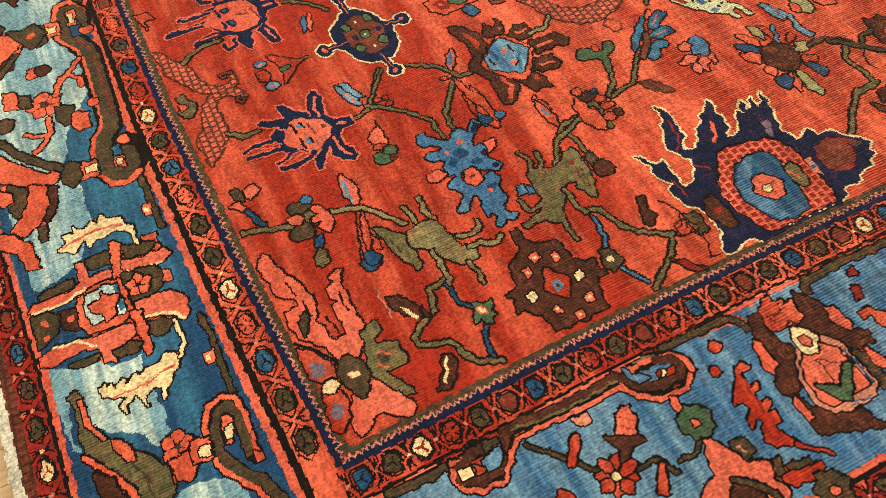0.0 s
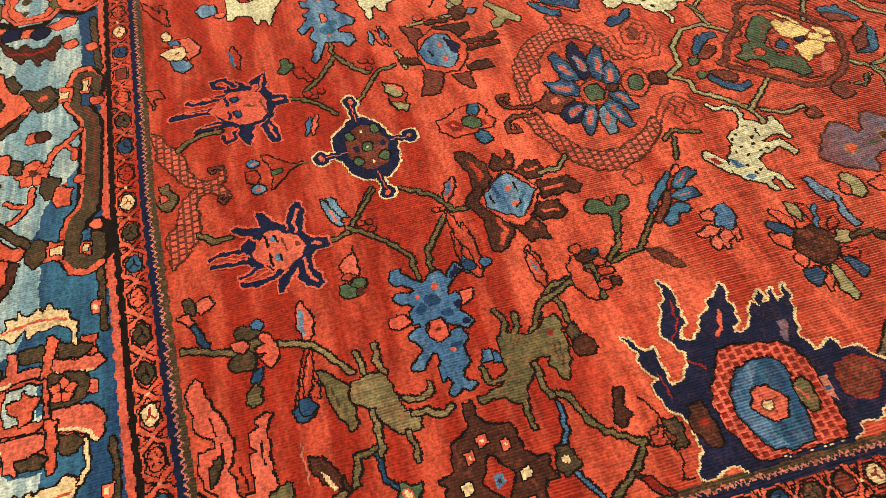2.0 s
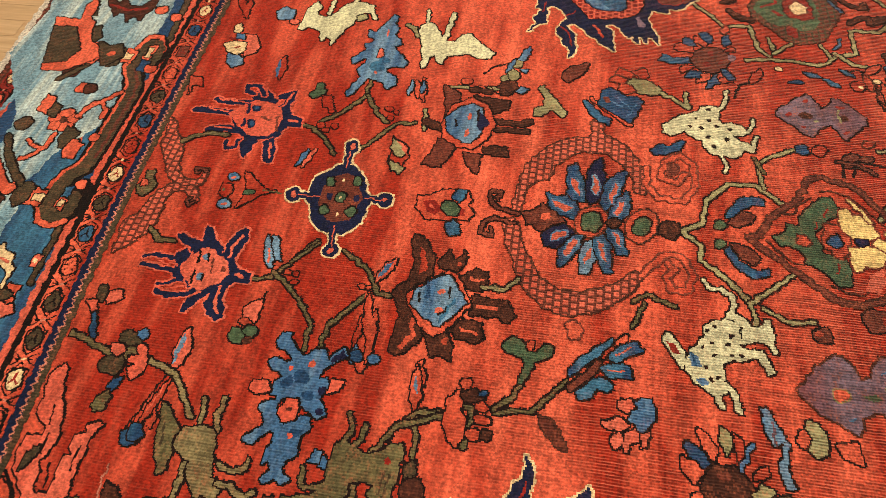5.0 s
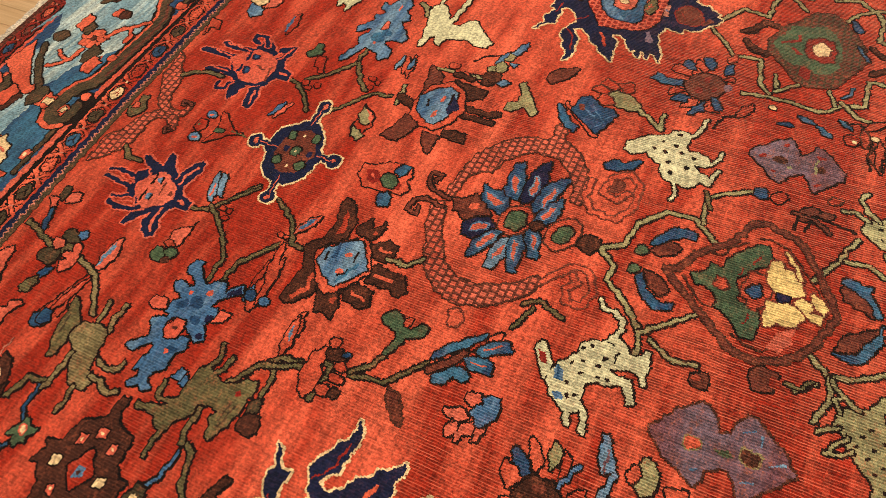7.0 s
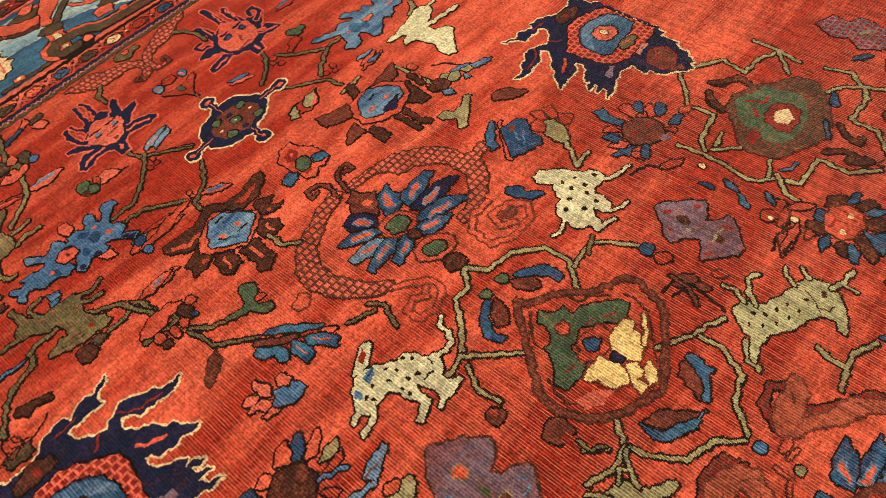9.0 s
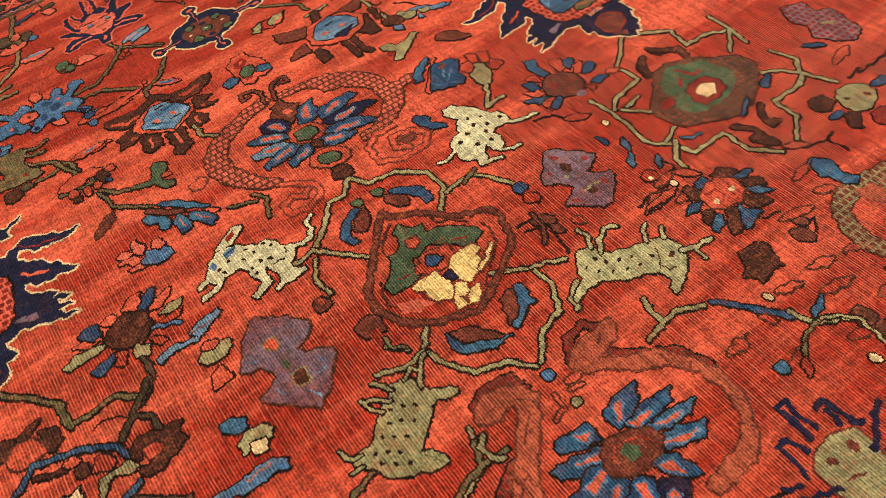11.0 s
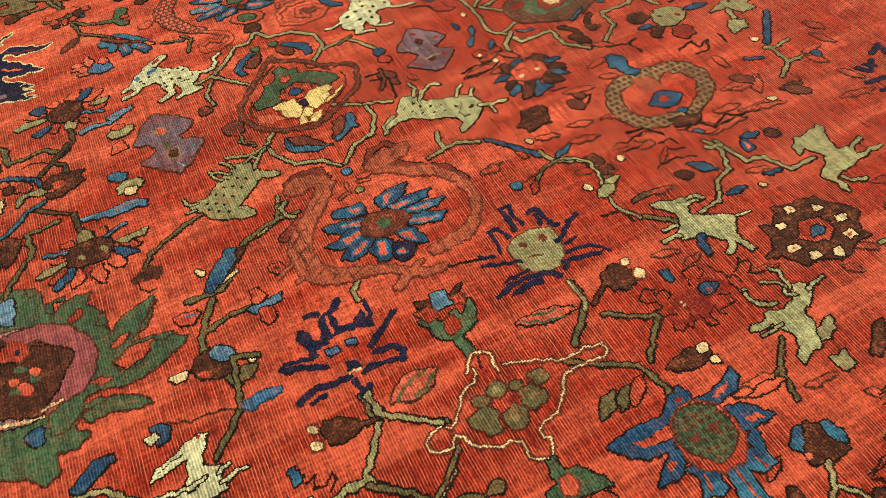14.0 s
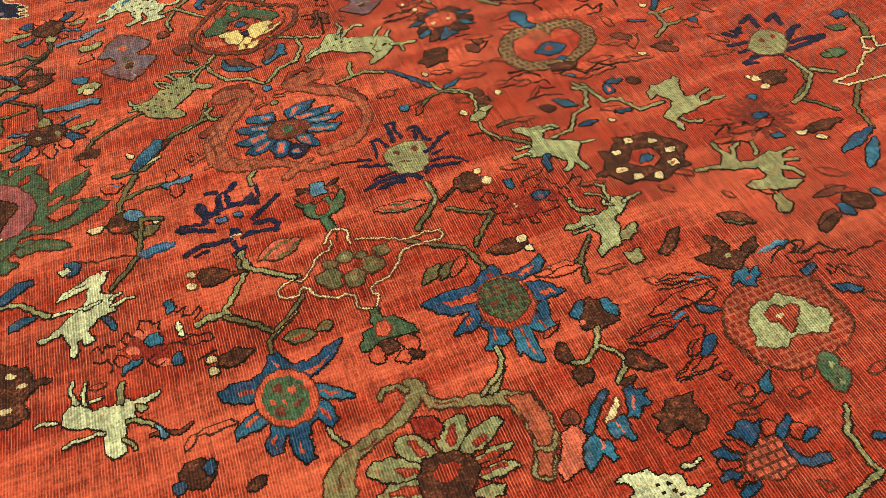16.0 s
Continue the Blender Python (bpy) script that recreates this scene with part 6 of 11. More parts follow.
def draw_diamond_palmette_2():
    lay("brown", P(-92, 123, -69, 114, -52, 86, -43, 59, -51, 28, -73, 11, -82, 27, -77, 63, -89, 90), P(-106, -4, -82, 21, -66, 13, -68, -11, -65, -34, -63, -51, -39, -60, -40, -87, -54, -109, -75, -123, -89, -116, -86, -77, -83, -49, -95, -19))
    lay("red", P(-73, 95, -58, 74, -54, 48, -66, 37, -69, 62), P(-63, -51, -55, -58, -50, -86, -70, -113, -75, -107, -61, -85), line=None)
    lay("brown", P(-38, 69, -20, 97, -12, 75, -1, 80, 8, 101, 8, 66, -4, 50, -34, 56), P(4, 41, 32, 62, 52, 56, 54, 28, 41, 16, 20, 19), P(34, 6, 92, 2, 107, -24, 96, -42, 82, -31, 34, -31), P(5, -67, 23, -43, 52, -44, 61, -73, 46, -85, 17, -78), P(-44, -70, -24, -75, 0, -72, 11, -93, 14, -122, -5, -112, -18, -119, -26, -96))
    lay("red", E(-1, 67, 6.3, 4.0, 83), S(5.5, 24, 39, 44, 39), S(6.4, 43, -14, 75, -15), S(5.1, 23, -61, 48, -67), E(0, -88, 6.5, 4.6, 82), line=None)
    lay("red", P(-80, -9, -63, 13, -15, 51, 2, 44, 26, 0, 30, -16, 9, -50, -19, -82, -46, -67, -67, -36))
    lay("sky", P(-69, 1, -42, 28, -15, 44, 23, -9, -16, -64, -49, -42, -68, -22))
    lay("ink", S(5.3, -58, 0, -58, -18), S(5.4, -6, 16, -8, -3), S(5.2, -6, -23, -18, -39), line=None)
    lay("blue", S(6.5, -47, 23, -43, -7), S(6.3, 3, -7, -15, -51), line=None)
    lay("salmon", E(-22, 8, 7.1, 4.9, 84), E(-21, -30, 5.7, 5.7, 143), line=None)
    lay("sage", S(7.7, 49, 26, 82, 26, 93, 37, 106, 50))


def draw_diamond_palmette_3():
    lay("umber", P(-95, -108, -80, -75, -72, -36, -58, -35, -38, -57, -46, -87, -59, -112), P(-19, -67, 16, -70, 17, -122, -4, -102), P(-88, 121, -51, 98, -47, 58, -70, 27, -77, 74))
    lay("brown", S(18.0, -104, 6, -68, -7), S(12.7, 35, 25, 87, 23, 103, 35), S(11.1, 38, 4, 99, 3), P(-21, 94, 56, 87, 54, 61, 28, 48, -5, 74), P(17, -48, 64, -44, 68, -69, 25, -67), S(11.8, -26, 113, 10, 111))
    lay("red", P(-74, 14, -59, 63, -22, 87, 13, 70, 35, 16, 22, -26, -3, -57, -33, -53, -66, -32))
    lay("sky", P(-68, 21, -48, 53, -17, 72, 0, 59, 16, 19, 4, -22, -10, -44, -37, -33, -59, -14))
    lay("indigo", P(-1, 50, 24, 18, 5, -7, -3, 13), line=None)
    lay("ink", S(5.7, -5, 53, -2, 25), S(5.6, -47, 19, -44, 3), line=None)
    lay("salmon", E(-20, 32, 12.0, 4.7, 85), E(-19, -14, 11.5, 4.6, 85), line=None)


def draw_spotted_hound_3():
    lay("ivory", P(-29, -84, -46, -71, -54, -58, -56, -40, -46, -18, -26, 6, -24, 28, -6, 41, 10, 49, 23, 61, 39, 54, 50, 40, 64, 38, 74, 55, 81, 53, 84, 31, 83, 16, 89, -4, 81, -8, 72, 9, 59, 11, 39, 6, 28, 1, 43, -6, 65, -4, 72, -19, 78, -41, 72, -47, 61, -27, 59, -19, 37, -26, 17, -27, 4, -37, 3, -58, 5, -68, 13, -73, 23, -89, 27, -112, 26, -120, 17, -112, 13, -90, 10, -81, -3, -93, 5, -112, -4, -116, -11, -105, -12, -92), P(-60, -56, -75, -33, -89, -9, -87, 10, -68, -5, -57, -23, -53, -42), S(6.9, 17, 57, 26, 75, 22, 93, 6, 104, -16, 105, -23, 121))
    lay("brick", P(-77, -25, -83, -8, -70, -12, -61, -30), line=None)
    lay("sky", P(-45, -46, -51, -32, -48, -20, -33, -32, -31, -47), P(-32, -82, -42, -66, -28, -64, -20, -76), line=None)
    lay("blue", S(4.5, -40, -46, -46, -24), line=None)
    lay("coal", E(-17, -67, 4.4, 3.4, -158), E(-4, -60, 4.3, 3.3, -158), E(-23, -45, 4.4, 3.4, -159), E(-12, 1, 4.4, 3.5, -160), E(-19, 21, 4.4, 3.5, -161), E(-7, 31, 5.2, 3.7, -142), E(18, 15, 5.2, 3.6, -141), E(11, 0, 4.3, 3.4, -159), E(17, -20, 4.3, 3.4, -158), E(32, -17, 4.2, 3.4, -157), E(-9, -24, 4.4, 3.4, -159), E(-28, -11, 4.2, 2.5, -137), S(3.3, 32, 15, 34, 31), S(3.4, 12, 46, 25, 45), line=None)


def draw_lion_medallion_2():
    lay("umber", S(7.5, -138, -20, -118, -15, -96, 31, -73, 52, -49, 71, -35, 98, -23, 128, 1, 141, 21, 130, 43, 126, 65, 114, 82, 88, 98, 62, 110, 40, 129, 10, 138, -11, 130, -33, 121, -54, 111, -81, 89, -109, 67, -127, 46, -136, 21, -141, -5, -136, -31, -113, -58, -90, -86, -66, -116, -43, -138, -20), line="brown")
    lay("brown", S(3.3, -107, -23, -87, -48, -63, -68, -47, -68), S(3.1, -8, -104, 10, -117, 38, -119, 62, -102), S(3.2, -4, 100, 17, 106, 49, 95, 72, 67, 94, 38, 116, 12), S(3.4, -72, 39, -55, 45, -43, 67, -20, 87), line=None)
    lay("salmon", P(46, -109, 55, -75, 80, -58, 81, -87, 65, -113), line=None)
    lay("green", P(-81, -31, -94, -15, -71, 1, -69, 18, -49, 16, -42, 41, -24, 65, 2, 90, 14, 88, 22, 65, 15, 43, -2, 37, -10, 19, -22, 9, -25, -5, -19, -15, -14, -37, 2, -46, 21, -44, 25, -65, 27, -89, 22, -103, 3, -107, -10, -88, -27, -71, -45, -65, -46, -47, -58, -33))
    lay("red", P(-56, -21, -53, -5, -36, -7, -33, -19, -41, -29), line="brown")
    lay("red", P(-13, -27, -11, -5, -2, 25, 15, 26, 36, 4, 30, -23, 17, -48, 2, -46, 0, -30), line="brown")
    lay("blue", P(-4, -16, 0, -1, 16, 3, 21, -16, 11, -24))
    lay("brick", S(3.1, 4, -80, 10, -60), S(3.3, -21, 15, -16, 29), S(3.3, -3, 43, 4, 63), line=None)
    lay("straw", P(34, -72, 29, -45, 31, -23, 48, -17, 64, -17, 75, -12, 86, -21, 90, -36, 80, -53, 66, -60, 48, -58, 47, -71), P(39, -1, 24, 18, 21, 37, 23, 60, 39, 65, 45, 52, 65, 49, 76, 34, 84, 15, 78, 1, 58, -3), line="umber")
    lay("straw", P(71, -9, 81, 4, 98, -2, 98, -19, 119, -20, 115, -36, 101, -35), P(97, 4, 96, 20, 111, 14, 121, -2, 119, -19, 105, -6), S(5.3, 42, 86, 62, 63, 73, 40), line="umber")
    lay("indigo", E(54, -7, 9.6, 9.1, -162))


def draw_medallion_leaf_2():
    lay("umber", P(-23, 32, -37, 52, -29, 70, 15, 36, 22, 17), P(-28, -66, -20, -36, 11, -15, 29, -5, 15, -41, -2, -61))
    lay("blue", P(-37, 67, -28, 81, -3, 73, 7, 78, 11, 55, 25, 37, 32, 19, 23, 18, 8, 44, -15, 59), P(-34, -72, -18, -71, 2, -64, 14, -40, 31, -9, 32, 9, 36, -24, 20, -61, 10, -74, -6, -81))


def draw_flower_two_2():
    lay("blue", P(-87, -83, -83, -58, -80, -24, -51, -28, -55, -58, -70, -85))
    lay("blue", P(-56, -113, -55, -81, -46, -50, -43, -31, -25, -45, -23, -76, -42, -110))
    lay("blue", P(-11, -123, -17, -96, -28, -74, -25, -47, -6, -44, 8, -71, 7, -100))
    lay("blue", P(30, -111, 16, -94, -4, -74, -6, -49, 17, -39, 37, -60, 43, -86))
    lay("blue", P(31, -55, 16, -30, 31, -12, 65, -21, 72, -37, 68, -50))
    lay("indigo", P(63, -24, 41, -7, 49, 12, 61, 29, 83, 9, 87, -14))
    lay("blue", P(18, 3, 15, 23, 30, 40, 66, 47, 66, 33, 49, 12))
    lay("blue", P(-4, 37, 0, 71, 13, 94, 17, 110, 35, 91, 25, 59, 17, 32))
    lay("blue", P(-30, 30, -28, 60, -21, 93, -15, 123, -3, 103, -4, 67, -13, 35))
    lay("blue", P(-50, 10, -55, 43, -51, 77, -50, 107, -32, 90, -28, 54, -29, 25))
    lay("blue", P(-77, 1, -84, 26, -87, 51, -86, 73, -61, 55, -49, 29, -45, 2))
    lay("salmon", P(-76, -55, -66, -32, -60, -44), P(-45, -85, -36, -42, -28, -50), P(-9, -93, -19, -55, -8, -53, 2, -87), P(28, -89, 12, -62, 13, -48, 31, -70), P(27, -35, 31, -23, 59, -31, 56, -43), P(63, -14, 62, 1, 71, 1, 71, -13), P(25, 10, 31, 27, 57, 31, 41, 16), P(5, 35, 18, 74, 21, 91, 25, 65), P(-19, 38, -15, 72, -12, 96, -8, 75), P(-43, 20, -41, 54, -34, 58, -32, 27), P(-54, 10, -76, 22, -75, 34, -57, 23), line="sky")
    lay("umber", P(-27, -48, -45, -27, -38, 5, -19, 39, 1, 43, 15, 18, 17, -7, 11, -39, -4, -52), line="brown")
    lay("red", S(2.4, -17, -36, -30, -19, -25, 11, -8, 30), line=None)
    lay("green", P(-20, -21, -25, -3, -11, 8, 2, 0, 0, -17), line=None)


def draw_rayed_sun():
    lay("indigo", P(-71, -18, -87, 1, -69, 10, -48, 12, -39, 34, -62, 58, -77, 71, -54, 73, -17, 64, -28, 35, -32, 5, -29, -16, -40, -24), P(-59, -64, -71, -53, -61, -39, -39, -37, -37, -23, -43, -14, -24, -16, -19, -39, -2, -51, -28, -54), line=None)
    lay("indigo", S(10.1, -93, -33, -86, -13), S(11.6, -80, 8, -96, 28), S(8.1, -20, -97, -14, -72, -9, -44), S(10.7, -12, -104, -2, -76, 17, -37), S(11.2, 16, 44, 0, 65, -14, 86, -28, 104), S(10.8, 30, 45, 31, 72, 49, 90, 64, 79), S(9.3, 53, 24, 54, 51, 62, 84), S(11.6, 59, -99, 46, -70, 52, -38, 52, -10), S(7.7, 68, -80, 64, -55), S(10.3, 63, -5, 83, -1, 96, -2, 81, 15), P(22, -6, 27, 12, 46, 16, 40, -8), S(8.0, 57, 15, 47, 29), line=None)
    lay("red", S(5.2, -73, -2, -38, -4), S(4.3, -64, 61, -40, 61), line=None)
    lay("sky", E(-5, -16, 11.4, 6.4, -122), E(-7, 18, 10.5, 5.4, -121), line="navy")
    lay("cream", S(3.9, 46, -8, 47, 12), line=None)
    lay("brick", S(3.0, 9, -31, 23, -16), S(3.0, 6, 31, 26, 33), line=None)


def draw_green_bloom_3():
    lay("green", P(-31, -51, -26, -24, -6, -12, 16, -8, 4, 3, -20, 5, -24, 18, -4, 24, -27, 41, -36, 51, -10, 48, 12, 41, 22, 22, 29, 2, 57, 9, 68, 14, 72, -5, 48, -10, 26, -14, 19, -31, -9, -38))
    lay("red", E(2, -1, 16.7, 13.3, 156), line="brown")
    lay("brown", P(-69, -38, -61, -10, -46, -13, -58, -38), P(-56, 25, -70, 51, -40, 27))
    lay("sky", P(-73, -5, -68, 18, -39, 19, -33, -5, -39, -16))
    lay("red", P(-49, -47, -47, -19, -24, -13, -22, -32), P(-49, 25, -46, 43, -28, 39, -33, 23), line="brown")


def draw_twin_leaf_2():
    lay("salmon", P(8, -44, -12, -26, -25, -1, -20, 22, -12, 45, 12, 28, 24, -4), line="brown")
    lay("olive", S(6.7, 12, -33, -5, -14, -14, 9, -15, 27), S(7.6, 19, -6, 13, 16, -6, 38), line=None)


def draw_rayed_sun_7():
    lay("sage", P(-44, -43, -56, -25, -63, 5, -56, 30, -46, 49, -14, 48, 16, 36, 35, 17, 33, -12, 14, -41, -8, -46), line="umber")
    lay("umber", E(-37, -16, 8.1, 6.5, -118), E(-34, 23, 9.2, 7.1, 146), S(3.4, -9, -21, -2, 4), line=None)
    lay("indigo", S(7.2, -133, -10, -131, 8, -110, 3, -80, 8), S(10.7, -123, -9, -101, -9, -75, -10), S(8.4, -99, 32, -104, 47, -82, 52, -55, 54, -47, 63), S(8.3, -88, 41, -65, 37), S(9.4, -15, 41, -27, 66, -46, 86, -52, 106), S(8.2, -94, -55, -93, -37, -66, -30), S(6.9, -87, -55, -65, -54, -42, -59), S(7.8, -31, -101, -22, -77, -8, -37), S(6.8, -50, -96, -40, -76), S(6.8, 14, 44, 16, 75, 30, 102, 47, 110), S(8.9, 30, 29, 35, 57, 44, 94), S(8.8, 44, 22, 31, 37), S(5.7, -2, 54, -7, 73), S(9.7, 41, -109, 29, -78, 28, -43, 36, -8, 53, 7), P(46, -87, 36, -54, 39, -21, 51, -22, 49, -62, 54, -84), S(5.5, 19, -84, 15, -53, 17, -36), S(5.2, 66, -99, 65, -86), line=None)
    lay("sage", S(6.3, 72, 11, 94, 13, 115, 16, 132, 5), line="brown")


def draw_pod_5():
    lay("brown", P(-19, -8, -28, 18, -21, 36, 0, 41, 21, 39, 29, 15, 17, -7, -1, -13), S(6.3, 0, -7, 13, -33, 25, -52))
    lay("cream", E(-22, 44, 8.8, 7.6, 126), E(11, 51, 10.2, 9.1, 105), line="umber")


def draw_turtle_medallion():
    lay("brick", S(4.8, -88, -27, -51, -32), S(4.4, 46, -21, 84, -20), line=None)
    lay("coal", S(3.9, -94, -26, -76, -31), line=None)
    lay("cream", S(3.4, -76, -56, -93, -45, -104, -31, -101, -17), S(3.4, -98, -11, -91, -3, -75, -9, -57, -10), line="umber")
    lay("cream", S(2.7, -63, 3, -54, 29, -44, 55, -22, 94, -25, 117, -25, 139, -19, 162, -8, 166, 2, 153, -2, 124, -2, 103, -2, 82, 12, 67, 27, 61, 49, 34, 53, 12, 60, -4, 75, -5, 80, 5, 94, 2, 105, -10, 102, -26, 91, -40, 78, -36, 64, -35, 57, -50, 57, -70, 42, -95, 32, -104, 17, -111, 9, -121, 23, -130, 26, -144, 14, -166, 0, -165, -13, -148, -14, -129, -4, -119, -12, -109, -30, -91, -52, -75, -58, -51, -69, -43, -77, -43), line="umber")
    lay("olive", E(-29, -28, 14.2, 13.7, -110), E(-22, -60, 13.2, 9.6, -118), P(-6, -90, -12, -56, 6, -45, 33, -54, 36, -72, 19, -83, 9, -93), P(14, -41, 5, -15, 23, -4, 41, -9, 48, -24, 39, -40), P(-11, 3, -12, 25, 4, 32, 23, 27, 28, 7, 14, -2), E(-21, 2, 9.8, 7.9, -115), P(-26, 28, -31, 52, -11, 57, -3, 46, -7, 32), E(16, 30, 11.6, 6.1, 147), line="brown")
    lay("brick", E(-3, -33, 6.1, 5.7, -111), E(-3, -13, 7.0, 6.7, -102), line=None)
    lay("khaki", E(-29, -28, 7.1, 5.9, -117), E(25, -25, 8.6, 7.5, -113), E(5, 17, 7.1, 6.7, -94), line=None)


def draw_leaping_goat_5():
    lay("sage", P(-56, -68, -73, -46, -74, -14, -84, 16, -71, 20, -50, 7, -29, 0, -10, 2, -8, 21, 13, 23, 28, 16, 34, -6, 35, -34, 45, -58, 62, -53, 84, -60, 66, -65, 46, -66, 27, -76, 14, -64, 8, -45, -10, -34, -30, -42, -44, -50, -36, -72), S(7.6, 3, 15, -9, 40, -12, 57), S(7.5, 23, 19, 20, 50, 20, 77), S(6.0, 47, -42, 63, -35, 70, -11))


def draw_green_sun_3():
    lay("blue", P(-83, 26, -79, 64, -89, 97, -101, 120, -82, 120, -64, 98, -60, 67, -64, 46), P(-87, -16, -102, 1, -113, 25, -97, 36, -79, 31, -86, 10, -74, -6, -73, -18), P(-80, -126, -84, -96, -88, -72, -83, -30, -85, -7, -70, -10, -67, -36, -62, -71, -48, -55, -45, -27, -31, -41, -38, -81, -51, -103), P(3, -93, -13, -74, -24, -54, -35, -44, -24, -33, -9, -37, 1, -47, 7, -66), P(52, -53, 35, -38, 11, -36, 1, -44, 0, -29, 17, -18, 24, -7, 47, -8, 57, -18, 48, -33, 57, -40), P(86, -7, 58, 1, 28, 4, 24, 22, 35, 35, 64, 32, 90, 33, 113, 30, 101, 13, 78, 3), P(36, 35, 19, 46, 19, 63, 3, 66, -5, 82, 17, 84, 32, 74, 53, 78, 55, 60, 52, 44), P(-49, 66, -46, 88, -28, 108, -5, 127, -5, 102, -4, 79, -9, 67, -25, 72))
    lay("red", P(-72, 61, -82, 88, -81, 100, -69, 82), P(-67, -86, -63, -55, -68, -30, -62, -21, -49, -49, -54, -75), P(-8, -69, -21, -55, -15, -48, -4, -60), S(5.3, 41, -30, 21, -26), S(4.2, 38, 18, 89, 20), S(4.3, 34, 56, 50, 60), P(-24, 81, -20, 104, -10, 112, -12, 89), line=None)
    lay("brick", E(-93, 15, 8.3, 5.2, -113), line=None)
    lay("red", P(-32, -31, -67, -18, -84, 10, -79, 36, -58, 60, -24, 67, 7, 61, 29, 37, 29, 4, 13, -21, -9, -31), line="umber")
    lay("green", P(-37, -26, -60, -18, -80, 4, -76, 29, -62, 51, -33, 61, -8, 56, 10, 35, 16, 10, -1, -10, -19, -24), line="brown", fleck="moss")
    lay("umber", E(-30, -3, 8.1, 6.1, -112), E(-32, 32, 8.7, 8.1, 149), S(4.5, -64, 12, -50, 23), line=None)


def draw_flower_three_2():
    lay("sage", P(-26, -116, -37, -101, -35, -73, -24, -54, -5, -32, 13, -38, 9, -61, 2, -86, -11, -104), P(-56, -60, -63, -36, -54, -20, -28, -5, -13, -5, -7, -28, -24, -49, -40, -61), P(-36, 1, -56, 19, -64, 42, -60, 61, -34, 55, -18, 44, -5, 24, -8, 10), P(-3, 31, -22, 49, -36, 79, -36, 109, -26, 114, -6, 87, 4, 59, 8, 42), P(19, 41, 11, 69, 8, 99, 16, 117, 22, 103, 26, 72, 27, 48), P(39, 37, 35, 68, 37, 96, 53, 108, 54, 85, 55, 55), P(66, 22, 61, 48, 71, 78, 84, 66, 81, 40), P(18, -111, 7, -88, 14, -44, 27, -38, 43, -53))
    lay("red", P(-13, -76, -9, -55, 4, -39, 2, -58), P(-52, -41, -43, -29, -18, -18, -20, -28), P(-28, 20, -50, 36, -32, 36, -15, 23), P(-7, 57, -16, 76, -10, 77, 1, 59), P(22, 50, 17, 76, 17, 96, 25, 73), S(3.5, 40, 47, 42, 89), P(20, -92, 18, -64, 26, -44, 36, -52), line="umber")
    lay("brown", P(11, -42, -13, -25, -11, 2, -9, 20, 9, 44, 35, 52, 47, 36, 73, 22, 45, -47, 24, -44))
    lay("red", P(14, -21, 2, -3, 14, 26, 33, 10, 33, -15), line=None)
    lay("brick", P(-82, -21, -83, -4, -73, 16, -54, 20, -36, 8, -43, -9, -61, -23))


def draw_scaled_ring():
    lay("khaki", P(22, -187, -7, -179, -25, -161, -36, -138, -48, -107, -57, -66, -73, -29, -95, -16, -123, -12, -118, 9, -104, 16, -71, -1, -54, -27, -42, -61, -33, -91, -17, -123, 6, -135, 40, -142), P(-110, 20, -82, 17, -66, 30, -55, 70, -51, 114, -34, 146, -20, 175, 3, 181, 33, 187, 62, 183, 86, 168, 123, 148, 120, 128, 106, 119, 74, 139, 51, 145, 20, 145, -15, 133, -24, 117, -32, 90, -47, 47, -57, 12, -86, 6), line="brown")
    lay("rust", P(-30, 135, -19, 173, 20, 181, 50, 179, 70, 166, 68, 148, 23, 150), P(76, 142, 84, 163, 116, 145, 111, 128), line="brown")
    lay("umber", S(3.5, 19, -163, -10, -151), S(3.7, -29, -112, -40, -85), S(3.9, -63, 24, -51, 58), line=None)
    lay("khaki", S(6.9, -104, -11, -118, -26, -119, -46, -106, -58), line="brown")
    lay("sage", S(6.9, -84, 153, -58, 133, -45, 114), S(6.5, -87, -149, -69, -147, -49, -133))


def draw_blue_feather_2():
    lay("blue", P(-6, -51, -29, -28, -48, -8, -57, 12, -49, 15, -35, -7, -17, -26, 4, -42), P(-44, 41, -50, 55, -37, 58, -30, 76, -24, 62, -8, 69, -7, 52, 6, 39, 1, 25, -19, 33), P(-2, -14, -4, 8, -5, 20, 15, 15, 35, 18, 38, 9, 20, 0, 26, -13, 13, -17), P(9, -49, 8, -38, 24, -37, 23, -26, 56, -23, 57, -35, 39, -40, 45, -51, 55, -62, 54, -73, 39, -76, 28, -64, 17, -68))
    lay("cream", P(-4, -17, -19, 1, -39, 23, -25, 21, -8, 6), line="umber")
    lay("salmon", S(3.8, -30, 47, -7, 37), S(3.7, 4, 1, 21, 4), S(3.6, 19, -37, 34, -37), line=None)


def draw_brown_leaf_7():
    lay("brown", P(-24, -35, -26, -15, -37, -4, -37, 12, -35, 27, -36, 41, -17, 32, 1, 36, 11, 40, 24, 26, 27, 6, 13, 1, 4, -3, 11, -17, 12, -28, -1, -41, -13, -27))
    lay("red", P(14, -19, 11, -2, 28, 3, 38, -13, 35, -32, 18, -38))


